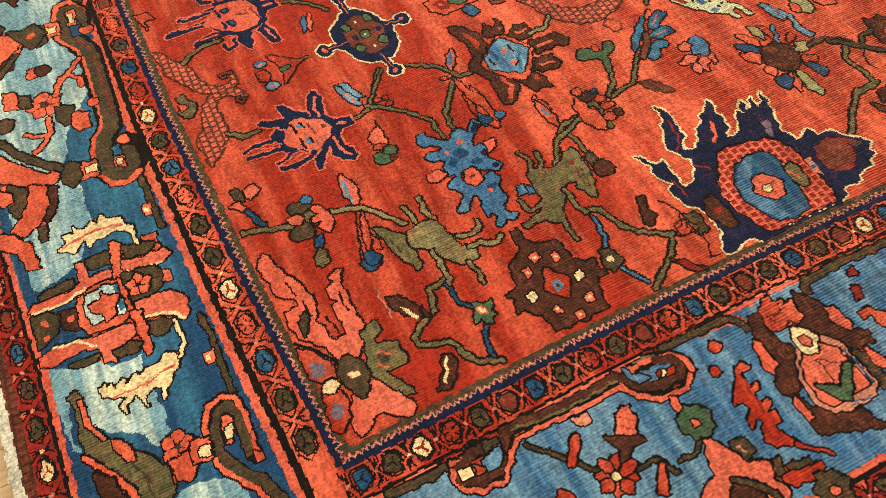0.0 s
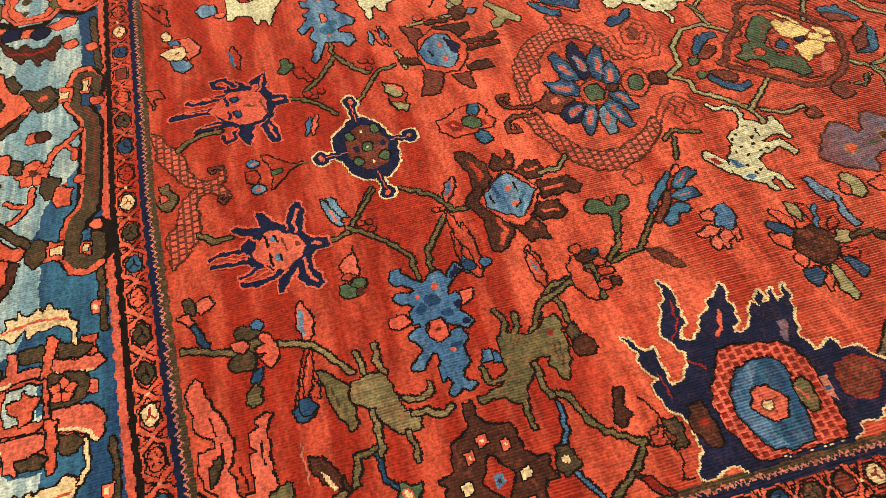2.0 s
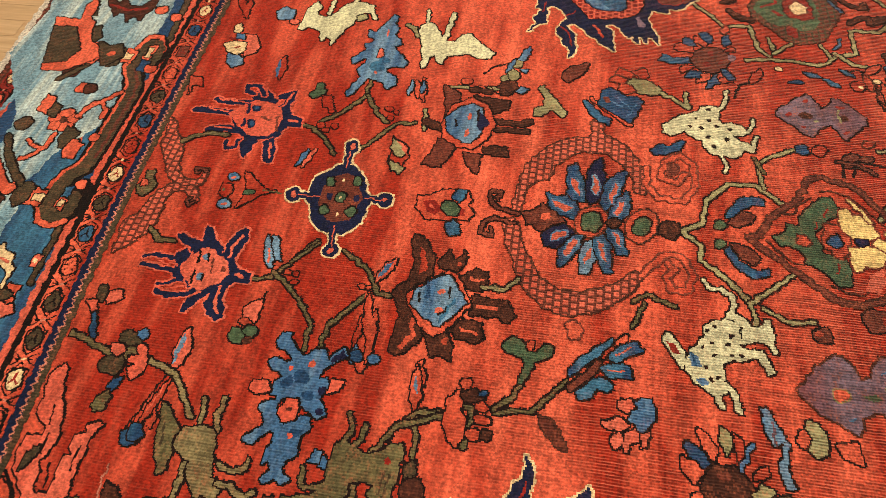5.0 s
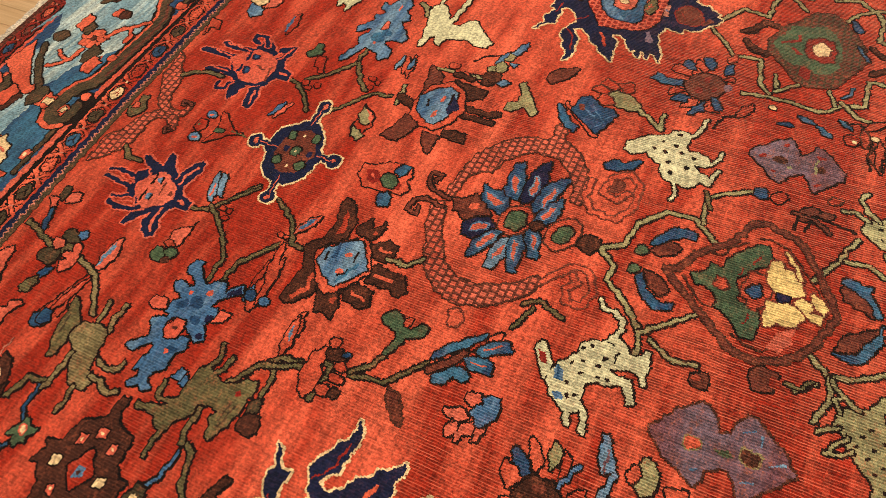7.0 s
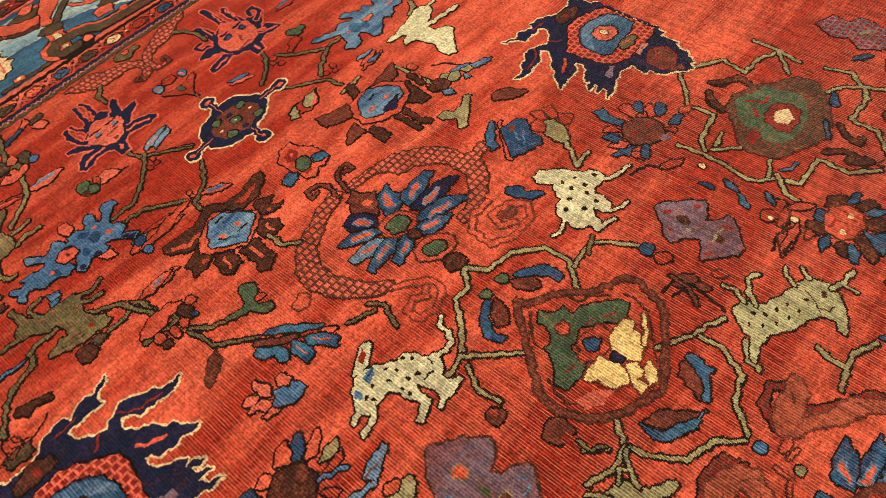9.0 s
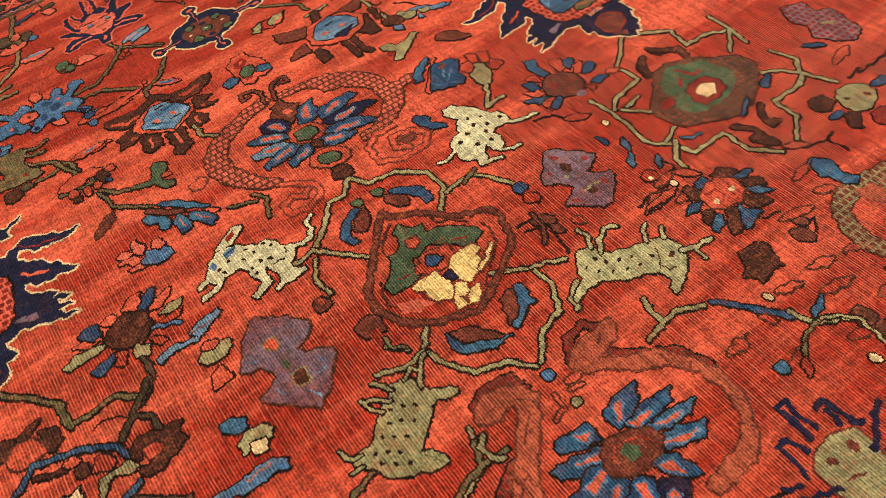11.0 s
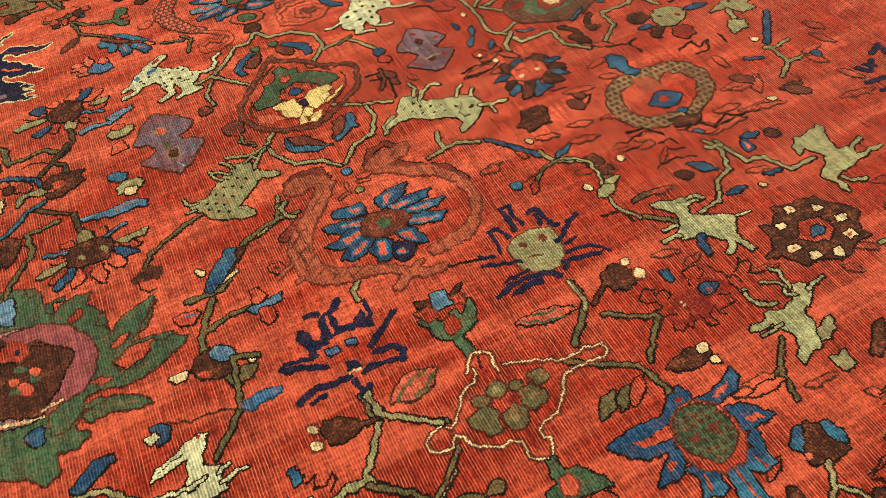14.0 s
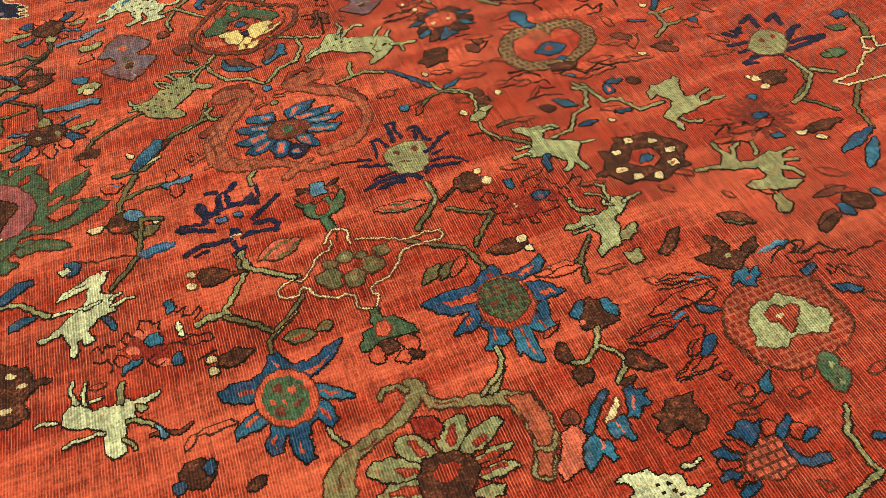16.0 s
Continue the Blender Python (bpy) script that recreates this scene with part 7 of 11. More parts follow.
def draw_white_hare_2():
    lay("ivory", P(-32, -66, -35, -50, -30, -29, -28, -16, -12, -1, -10, 17, -1, 27, 14, 27, 23, 39, 22, 55, 28, 60, 32, 44, 31, 31, 35, 23, 0, -62, -7, -48, -17, -47, -25, -56), S(5.2, -12, 36, -12, 67))
    lay("coal", E(-2, -12, 4.2, 2.6, -106), E(1, 5, 5.0, 3.4, -103), E(14, 7, 4.2, 3.3, -94), E(10, -10, 4.1, 2.5, -106), E(22, 13, 4.9, 2.5, -108), line=None)


def draw_blue_star_flower_2():
    lay("red", P(-35, -53, -28, -36, -5, -32, -12, -47), E(0, -65, 15.2, 8.8, -106), P(20, -75, 23, -47, 36, -46, 35, -70), E(-26, 24, 14.4, 11.0, 119), E(-5, 62, 14.8, 11.3, 111))
    lay("umber", P(-3, -24, -14, 0, -8, 26, 16, 35, 37, 25, 50, -5, 38, -33, 22, -47, 5, -40), line="brown", fleck="salmon")
    lay("blue", P(-42, -42, -43, -25, -55, -12, -50, 0, -37, 6, -45, 23, -26, 5, -17, -1, -13, -16, -25, -23, -34, -33), P(-26, -79, -22, -60, -9, -49, 1, -42, -2, -54, -14, -76), P(13, -92, 10, -72, 19, -51, 23, -71, 22, -89), P(47, -78, 41, -59, 39, -36, 47, -42, 53, -57, 53, -75), P(-11, 27, -24, 45, -33, 65, -24, 66, -10, 44, -3, 32), P(8, 59, -1, 80, 4, 93, 12, 78, 14, 61), P(23, 39, 38, 42, 37, 58, 42, 84, 54, 77, 50, 48, 42, 34, 19, 27, 4, 31))


def draw_dark_bud_2():
    lay("brown", P(-24, -17, -30, 4, -14, 24, 9, 29, 29, 30, 34, 8, 30, -11, 24, -30, 3, -32, -11, -18))
    lay("blue", P(-7, -41, -22, -29, -34, -14, -28, -7, -9, -17, 2, -29), P(-20, 22, -18, 37, 7, 41, 22, 39, 13, 26, -1, 19))
    lay("salmon", E(12, -29, 5.0, 4.6, -82), line=None)


def draw_spotted_hound():
    lay("ivory", P(-89, -21, -87, 1, -69, 16, -51, 30, -27, 40, -14, 59, 6, 65, 24, 59, 19, 33, 27, 13, 44, 21, 66, 11, 74, -4, 61, -15, 46, -14, 52, -27, 69, -31, 80, -42, 82, -58, 63, -52, 58, -66, 41, -75, 23, -71, 9, -71, -11, -54, -14, -34, -38, -25, -45, -11, -57, -21, -76, -29), S(6.6, 23, 57, 34, 77, 39, 112), S(6.3, 73, -4, 83, 15, 87, 35), S(6.2, 81, -51, 83, -33, 89, -13), S(5.0, 22, -73, 30, -99, 26, -112))
    lay("coal", E(-2, -27, 5.5, 4.7, -141), E(8, -49, 5.5, 4.6, -140), E(33, -26, 5.4, 4.6, -138), E(-13, -1, 4.8, 4.4, 159), E(0, 22, 4.8, 4.4, 156), E(41, 2, 5.4, 4.6, -137), E(-25, 25, 4.5, 3.2, -135), E(-36, 2, 4.9, 4.4, 160), E(1, 52, 5.6, 4.8, -139), E(15, 7, 4.8, 4.3, 157), line=None)


def draw_sage_tulip_3():
    lay("sage", P(-25, -20, -41, 6, -33, 23, 2, 16, 26, -6, 23, -22, 1, -25), S(8.4, 26, -17, 49, -30, 76, -53), S(6.9, 81, -57, 75, -34, 76, -12))
    lay("red", P(-61, -19, -56, 3, -37, 0, -26, -18, -42, -28), P(-82, 8, -68, 26, -42, 16, -47, 3), P(-67, 33, -59, 50, -29, 36, -36, 20), P(-33, 42, -10, 57, 4, 32, -10, 21), line="brown")


def draw_blue_aster_3():
    lay("red", P(-51, 26, -40, 49, -9, 39, -6, 19), P(-6, 56, -6, 78, 20, 58, 20, 42), P(-36, -49, -34, -26, -6, -24), P(-4, -76, 5, -51, 24, -42, 22, -65), P(41, -67, 56, -44, 69, -69), P(56, 32, 71, 49, 82, 31))
    lay("umber", P(-1, -32, -14, -12, -6, 19, 10, 36, 40, 40, 61, 25, 67, 1, 54, -26, 28, -43))
    lay("brick", E(17, -16, 9.0, 6.9, -132), E(27, 20, 9.1, 7.0, -131), E(46, -5, 8.9, 5.1, -131), line=None)
    lay("blue", P(-82, -14, -71, 6, -51, -2, -18, 2, -19, -15, -49, -21), P(-29, -62, -16, -40, 8, -43, -1, -60), P(14, -94, 19, -70, 37, -46, 38, -72), P(62, -65, 50, -43, 47, -26, 61, -34, 74, -58), P(-31, 47, -27, 69, -9, 61, -5, 41), P(12, 63, 6, 86, 18, 93, 31, 76, 31, 55), P(53, 47, 54, 80, 66, 83, 70, 56))
    lay("purple", E(69, 9, 10.0, 8.5, -129), line=None)


def draw_green_medallion_2():
    lay("brown", S(13.0, -154, 9, -136, 23, -118, 54, -89, 48), S(12.7, -144, -24, -120, -45, -97, -49), S(11.3, 102, 40, 126, 19, 149, 15, 150, 30), S(11.1, 109, -42, 134, -21, 151, -19, 154, -39))
    lay("moss", P(-95, -38, -102, -4, -89, 23, -83, 49, -58, 71, -40, 100, -27, 119, 0, 133, 34, 118, 58, 80, 86, 38, 98, -1, 86, -27, 77, -49, 62, -78, 52, -105, 28, -117, -3, -126, -28, -115, -53, -82), line="brown", fleck="umber")
    lay("green", P(-63, -55, -92, -6, -72, 29, -64, 62, -27, 69, 6, 84, 27, 59, 43, 22, 49, -9, 47, -45, 35, -71, 6, -80, -20, -60, -37, -67), line=None)
    lay("brick", P(-18, -29, -28, 5, -20, 29, 7, 39, 26, 33, 34, 2, 35, -32, 15, -42), line="brown")
    lay("cream", P(-11, -10, -10, 10, 4, 26, 25, 7, 20, -16, 5, -23), line="umber")
    lay("brick", S(6.9, -74, -2, -43, 14, -42, 34), S(6.8, -50, -14, -34, -28), P(-28, -96, -23, -63, -4, -76, -4, -106), line=None)
    lay("blue", P(60, 94, 47, 123, 59, 122, 76, 94, 73, 82), S(6.4, 95, 0, 74, 37))
    lay("blue", S(5.0, 67, -132, 79, -119, 82, -99))


def draw_blue_aster_4():
    lay("brown", P(-56, 14, -61, 40, -40, 60, -25, 52, -38, 27), P(-61, -50, -67, -34, -46, -20, -29, -35, -38, -51), P(-15, 45, -1, 80, 15, 70, 5, 42), P(11, 25, 30, 49, 50, 50, 44, 18, 25, 9), P(-7, -59, -2, -39, 17, -57, 15, -74), P(12, -24, 23, 0, 53, -25, 60, -57, 36, -44))
    lay("blue", P(-29, 37, -29, 69, -22, 85, -15, 60), P(0, 36, 14, 61, 35, 73, 26, 47), P(18, 1, 36, 6, 55, 21, 56, -3, 67, -30, 47, -22), P(23, -70, 13, -51, 13, -37, 32, -49, 40, -72), P(-21, -85, -31, -63, -25, -42, -15, -62), P(-61, -19, -65, 0, -50, 8, -43, -10, -46, -24))
    lay("red", P(-33, -37, -48, -7, -46, 22, -24, 41, 2, 35, 15, 14, 13, -17, -1, -40), line="brown")
    lay("brick", S(4.5, -30, -24, -30, -3, -12, -2), S(4.5, -26, 22, 0, 12), line=None)
    lay("cream", E(-12, 20, 6.0, 5.1, -100), E(-9, -23, 6.7, 5.5, 112), line=None)


def draw_spiky_flower_2():
    lay("red", P(-85, -8, -102, 10, -101, 30, -75, 23, -68, 12), P(-55, 29, -71, 48, -78, 80, -62, 66, -49, 45), P(-20, 36, -27, 66, -25, 78, -12, 66, -11, 49), P(-82, -49, -89, -31, -81, -18, -65, -29, -71, -42), P(-65, -105, -67, -78, -50, -53, -48, -75), P(-1, 10, 5, 27, 18, 34, 23, 20), P(-11, -46, -6, -28, 20, -40, 12, -52))
    lay("sage", P(-39, 39, -44, 63, -46, 87, -31, 77, -28, 56), P(-35, -127, -47, -104, -46, -81, -39, -53, -30, -61, -28, -92, -26, -116))
    lay("blue", P(-80, -85, -91, -70, -83, -53, -60, -49, -57, -67, -70, -82), P(-69, 19, -91, 33, -98, 46, -91, 56, -73, 43, -61, 27), P(0, -89, -7, -71, -11, -55, -13, -45, 2, -53, 14, -72, 16, -84))
    lay("sky", S(6.2, -19, 22, -9, 43, -1, 65))
    lay("brown", P(-51, -52, -71, -23, -75, -11, -65, 10, -56, 22, -29, 26, -13, 12, -3, -3, -11, -31, -23, -46))
    lay("umber", E(-45, -32, 10.4, 7.0, -149), E(-42, 11, 9.9, 7.0, -179), line=None)
    lay("sage", P(7, -24, -4, -9, 9, 7, 25, -2, 21, -19))
    lay("moss", S(8.5, 27, -12, 61, -11, 81, -26, 101, -46))
    lay("sky", P(43, 5, 34, 30, 42, 56, 47, 76, 31, 66, 21, 86, 18, 113, 14, 125, 24, 127, 36, 105, 46, 80, 53, 72, 48, 44, 49, 23, 56, 6))
    lay("purple", S(4.1, 34, 70, 31, 104), line=None)


def draw_seed_drop_2():
    lay("red", P(-33, -16, -45, -6, -35, 14, -21, 9), P(19, -23, 12, -4, 25, 4, 40, 5, 45, -14, 44, -29))
    lay("sage", P(-18, -29, -29, -15, -19, 6, -31, 16, -27, 30, -11, 28, -3, 14, -1, -2, -4, -21))


def draw_olive_stem_11():
    lay("olive", S(7.6, -129, -93, -102, -65, -83, -43, -47, -14), S(11.0, -42, -9, 7, -5), S(6.5, 6, 1, 7, 32, -1, 66, 28, 99))
    lay("moss", S(8.2, 5, 122, 20, 110, 53, 75, 87, 43), S(7.2, 55, 82, 69, 102, 95, 104))
    lay("blue", S(7.7, 72, -122, 60, -98, 48, -86, 35, -70, 45, -39, 53, -7, 82, 40, 106, 49, 128, 66))


def draw_dark_leaf_spray_3():
    lay("brown", P(47, 38, 31, 55, 31, 77, 45, 94, 37, 106, 44, 123, 60, 112, 76, 119, 85, 100, 90, 85, 98, 68, 93, 47, 79, 43, 78, 58, 73, 78, 62, 87, 52, 77, 52, 59, 68, 49), P(-76, -61, -69, -39, -43, -33, -27, -52, -41, -60), P(-83, -93, -96, -70, -98, -50, -90, -58, -80, -74, -71, -86), P(-95, -114, -87, -95, -59, -111, -62, -123))
    lay("red", P(52, 59, 52, 77, 62, 87, 73, 78, 72, 60), P(-57, -116, -75, -94, -72, -73, -53, -61, -36, -61, -34, -80, -32, -106), line="brown")
    lay("brown", E(26, -27, 13.1, 9.3, -166), S(6.8, -5, -89, 8, -59, 9, -47))
    lay("red", P(38, -15, 19, -3, 23, 13, 43, 20, 51, 8), P(1, -49, -4, -30, 11, -21, 14, -36))
    lay("ink", S(2.3, -25, 8, -32, 24, -25, 44, -12, 58), line=None)
    lay("sage", P(56, 21, 55, 36, 72, 43, 74, 29, 62, 8, 65, -1, 87, -14, 82, -20, 58, -9, 54, 6))


def draw_purple_cross():
    lay("purple", P(-33, -64, -55, -50, -75, -42, -93, -22, -103, -8, -90, 8, -75, 32, -41, 63, -20, 51, -12, 35, -8, 22, 8, 28, 15, 50, 28, 68, 38, 66, 56, 48, 81, 33, 92, 17, 102, 0, 81, -23, 62, -42, 42, -61, 35, -64, 30, -46, 19, -30, 4, -27, -14, -41, -18, -60, -25, -69), line="brown")
    lay("red", E(-40, -7, 12.4, 10.2, -174), line="khaki")
    lay("brown", E(41, 2, 14.3, 11.8, 175), line="khaki")
    lay("green", P(-9, -4, 7, 3, 19, -7, 6, -12), line=None)
    lay("sky", S(2.8, 24, 39, 41, 45), S(2.7, 67, -1, 88, 12), S(2.9, -33, -47, -23, -42), S(2.7, 36, -38, 53, -33), S(2.8, 52, 28, 51, 42), line=None)


def draw_left_palmette_2():
    lay("green", P(-166, -130, -175, -119, -166, -90, -139, -84, -143, -63, -113, -61, -90, -59, -77, -47, -97, -30, -101, 1, -98, 18, -75, 8, -62, 20, -43, 28, -23, 14, -9, 30, 11, 37, -13, 60, -25, 88, -34, 123, 3, 98, 30, 77, 56, 52, 72, 25, 97, 38, 98, 62, 83, 89, 60, 99, 70, 116, 64, 128, 79, 156, 90, 142, 100, 120, 112, 98, 120, 67, 122, 38, 109, 3, 111, -24, 136, -38, 159, -60, 155, -86, 122, -83, 107, -70, 98, -23, 51, -1, 3, 3, -24, -21, -62, -55, -81, -101, -89, -138), P(146, -33, 137, -12, 135, 26, 155, 59, 175, 73, 172, 46, 159, 12, 161, -25), line="brown")
    lay("olive", S(3.9, 152, -19, 148, 18, 164, 57), S(5.2, 62, 31, 41, 74), S(4.0, 107, 36, 101, 80), line=None)
    lay("red", P(-52, -25, -70, -9, -71, 1, -54, -5, -45, -20), P(37, 31, 24, 53, 24, 65, 35, 57, 44, 39), P(91, -14, 88, 7, 102, 28, 99, 5), line="brown")
    lay("plum", P(-76, -140, -75, -111, -71, -68, -45, -28, -4, 1, 32, 11, 74, -3, 98, -27, 105, -61, 116, -89, 91, -89, 75, -65, 49, -47, 32, -35, 11, -27, -10, -52, -42, -77, -44, -105, -65, -131), line="brown")
    lay("brown", P(-17, -146, -10, -109, -30, -88, -10, -52, 17, -27, 45, -46, 77, -65, 94, -85, 111, -98, 85, -157))
    lay("red", E(-35, -116, 25.7, 17.3, -150), E(26, -128, 9.9, 6.5, -144), E(22, -93, 10.7, 6.9, -138), E(50, -112, 15.7, 10.7, -150), line=None)
    lay("green", E(6, -116, 13.2, 6.2, -125), E(37, -95, 10.3, 6.0, -131), E(46, -130, 10.2, 5.9, -131), line=None)
    lay("navy", E(-31, -116, 7.5, 4.4, -172), line=None)
    lay("sky", P(-151, -142, -156, -126, -154, -110, -132, -107, -95, -116, -102, -134))
    lay("cream", S(4.9, 104, -92, 99, -60), line="umber")


def draw_lattice_ring_2():
    lay("khaki", P(-34, -98, -58, -66, -66, -22, -57, 30, -53, 72, -28, 106, 11, 123, 59, 109, 91, 73, 108, 30, 116, -13, 109, -50, 99, -84, 75, -108, 44, -123, 4, -120), line="brown", fleck="umber")
    lay("red", P(-19, -72, -28, -35, -20, -4, -1, 11, -24, 43, -1, 77, 32, 82, 68, 54, 88, 17, 81, -15, 72, -64, 37, -89, 7, -82), line="brown")
    lay("rust", P(-45, -30, -35, 7, -7, 17, 13, -6, -13, -31), line=None)
    lay("blue", P(42, -43, 16, -11, 25, 14, 46, 36, 68, 11, 67, -18))
    lay("red", E(42, -6, 10.5, 8.7, -107), line=None)
    lay("blue", P(82, -10, 85, 18, 97, 6), P(-128, -34, -133, -13, -112, 3, -83, -9, -59, 5, -50, -10, -66, -29, -89, -30, -101, -43))
    lay("brown", P(97, -35, 106, 1, 114, 34, 133, 10, 123, -33))


def draw_ivory_hare():
    lay("ivory", P(-86, -51, -83, -14, -83, 23, -67, 53, -51, 33, -58, 7, -37, -4, -18, 3, -8, 23, 6, 49, 26, 61, 53, 57, 74, 50, 75, 24, 54, 23, 42, 3, 37, -23, 25, -42, 19, -61, 11, -80, 7, -105, -1, -78, -13, -73, -19, -90, -27, -75, -31, -54, -47, -46, -66, -43, -76, -56), S(8.4, -27, 9, -27, 58), S(8.6, 26, 59, 27, 105), S(8.3, 73, 26, 87, 3))
    lay("celadon", P(40, 6, 60, 18, 68, 2, 48, -10))


def draw_ivory_hare_5():
    lay("ivory", P(-74, 43, -59, 59, -40, 50, -22, 16, -10, -2, 12, -5, 24, 20, 43, 28, 73, -7, 105, -34, 96, -51, 70, -53, 52, -41, 26, -47, 1, -53, -5, -82, -19, -74, -25, -54, -34, -62, -39, -94, -49, -102, -50, -71, -59, -31, -66, 0, -75, 12), S(6.7, -59, 51, -67, 101), S(9.9, -12, 3, -5, 97))
    lay("sage", S(8.2, -105, 43, -86, 34, -74, 5))


def draw_blue_splash_2():
    lay("sky", P(-8, 116, -1, 143, 11, 133, 7, 110, 20, 96, 16, 68, 32, 53, 40, 38, 23, 31, 32, 14, 50, -1, 64, -24, 56, -38, 30, -38, 19, -46, 26, -60, 49, -70, 50, -98, 33, -110, 20, -90, 6, -85, -13, -79, -29, -123, -42, -144, -49, -127, -38, -102, -28, -76, -45, -56, -33, -43, -27, -21, -38, -17, -56, -39, -64, -25, -46, -3, -37, 15, -46, 30, -34, 34, -25, 47, -41, 59, -47, 79, -27, 74, -20, 93), line="coal")
    lay("blue", E(-1, -43, 18.3, 15.9, 137), E(12, -22, 12.9, 11.0, 147), line=None)
    lay("salmon", E(-3, 3, 15.5, 6.2, 91), line="coal")
    lay("salmon", E(-1, -62, 5.7, 4.8, 111), E(-1, 74, 12.3, 2.6, 90), line=None)


def draw_cap_flower_5():
    lay("salmon", P(-10, 35, 22, 41, 42, 5, 43, -19, 18, -33, 8, -5, -13, 7))
    lay("cream", P(-43, 1, -18, 11, 7, 12, 15, -14, 1, -34, -27, -21), P(-38, 61, -26, 75, -14, 57, -18, 42, -33, 48))
    lay("sky", P(-23, 37, -2, 40, 1, 20, -17, 23), P(-20, -31, 19, -40, 24, -63, 5, -75, -14, -58))
    lay("brick", S(4.7, -36, 23, -15, 19), S(4.6, -12, -10, 2, -3), line=None)


def draw_slender_leaf_2():
    lay("salmon", P(-3, -39, -13, -12, -12, 18, -4, 40, 5, 26, 13, 0, 8, -24, 2, -39))
    lay("sky", P(-5, -32, -11, -12, -10, 16, -6, 32, -1, 17, -3, -13), line=None)


def draw_side_spray_2():
    lay("olive", S(8.4, -124, 18, -96, 10, -68, -1, -40, -9), S(12.0, -16, -32, -19, -3, -2, 2))
    lay("khaki", S(8.1, 27, -12, 54, -20, 81, -30, 105, -60, 132, -97))
    lay("moss", E(-108, 100, 16.7, 9.0, 106), P(-44, -17, -22, -9, -10, -30, -21, -45, -43, -43, -57, -32), P(-41, 26, -28, 36, -6, 33, 1, 16, -16, 8, -35, 14))
    lay("salmon", P(-98, 104, -75, 111, -67, 95, -90, 80), P(-132, 86, -114, 85, -99, 66, -110, 61, -122, 77), P(-48, 9, -25, 11, -20, -4, -30, -13, -43, -3), P(-3, 12, 5, 17, 20, 0, 27, -25, 20, -43, 9, -50, -3, -31, 10, -24, -8, -17, -5, -9, 8, -6))
    lay("blue", S(7.6, -104, 58, -96, 37, -86, 16), P(-22, -67, -16, -52, -5, -48, -4, -62, -13, -75))
    lay("sky", P(-12, 38, -2, 43, 8, 33, 4, 23, -8, 26))
    lay("olive", P(-35, -100, -28, -85, -17, -74, -10, -85, -12, -103, -25, -111))


def draw_feather_leaf_2():
    lay("red", S(6.1, -54, -28, -24, 1, 14, 42, 30, 60))
    lay("umber", S(9.9, -53, -42, -29, -20, -12, 6))
    lay("blue", P(-58, -12, -40, 15, -16, 35, 8, 57, 10, 46, -15, 16, -39, -4, -56, -24), P(1, 14, 13, 38, 31, 50, 45, 51, 59, 37, 39, 29, 18, 12), P(-10, -1, 11, 10, 34, 7, 40, -12, 22, -17, 0, -14), P(-46, -51, -28, -35, -21, -23, -1, -19, 10, -35, 4, -44, -15, -37, -21, -55, -39, -60))
    lay("salmon", S(3.1, 15, 25, 37, 40), S(3.0, 3, -4, 28, -4), line=None)


def draw_blue_sprig_2():
    lay("salmon", P(-16, 38, 5, 39, 11, 27, -2, 16, -16, 25), P(-40, -1, -17, 8, 1, 0, -9, -11, -28, -14), P(-22, -20, -10, -12, -7, -29, -19, -44, -24, -34), P(-2, -14, 15, -5, 14, -26, 4, -31, -5, -47, -8, -35), P(19, -12, 30, -7, 29, -27, 19, -36))
    lay("sky", P(9, 36, 20, 46, 34, 46, 40, 32, 38, 12, 23, -9, 14, -8, 12, 3, 2, 9, 3, 21, 17, 26))


def draw_blue_splash_3():
    lay("sky", P(-63, 106, -59, 124, -45, 126, -31, 102, -9, 87, 5, 103, 22, 101, 29, 85, 40, 102, 54, 112, 60, 98, 37, 76, 25, 67, 23, 52, 38, 54, 43, 39, 33, 19, 40, 8, 49, -6, 39, -17, 27, -7, 11, 1, -4, -4, -9, 3, -15, 13, -26, 12, -28, -3, -24, -22, -8, -30, 11, -15, 26, -13, 34, -33, 22, -45, 23, -62, 20, -81, 7, -88, 7, -100, 24, -114, 15, -122, 0, -113, -13, -126, -19, -119, -9, -101, -15, -91, -24, -97, -26, -85, -20, -65, -20, -47, -29, -43, -40, -55, -48, -67, -64, -68, -63, -58, -48, -45, -40, -30, -47, -19, -58, -9, -48, 3, -33, 3, -32, 11, -49, 19, -46, 37, -34, 50, -55, 57, -66, 70, -56, 80, -34, 71, -27, 77, -46, 95, -56, 97), line="coal")
    lay("blue", E(-4, 50, 13.4, 11.7, 145), E(14, 19, 11.2, 7.7, 150), E(-25, 38, 11.6, 8.2, 65), E(12, -43, 8.6, 8.0, 63), line=None)
    lay("indigo", P(33, 86, 52, 108, 58, 97, 38, 77), E(35, 32, 9.2, 5.1, 62), E(40, -4, 6.1, 5.1, 150), line=None)
    lay("salmon", P(-17, 12, -1, 12, 7, -4, 4, -21, -16, -28, -25, -13), line="coal")
    lay("umber", E(-9, -6, 5.1, 5.0, 110), line=None)
    lay("salmon", E(5, 75, 6.7, 5.2, 66), E(-24, 64, 4.2, 3.9, 132), E(5, -47, 5.0, 4.9, 137), line=None)
    lay("sky", P(48, -63, 62, -62, 59, -82, 44, -83), P(64, -72, 81, -76, 73, -91, 60, -85), line="coal")
    lay("salmon", P(-81, 35, -57, 36, -46, 20, -62, 13, -79, 15), P(46, 53, 64, 54, 61, 35, 42, 28))


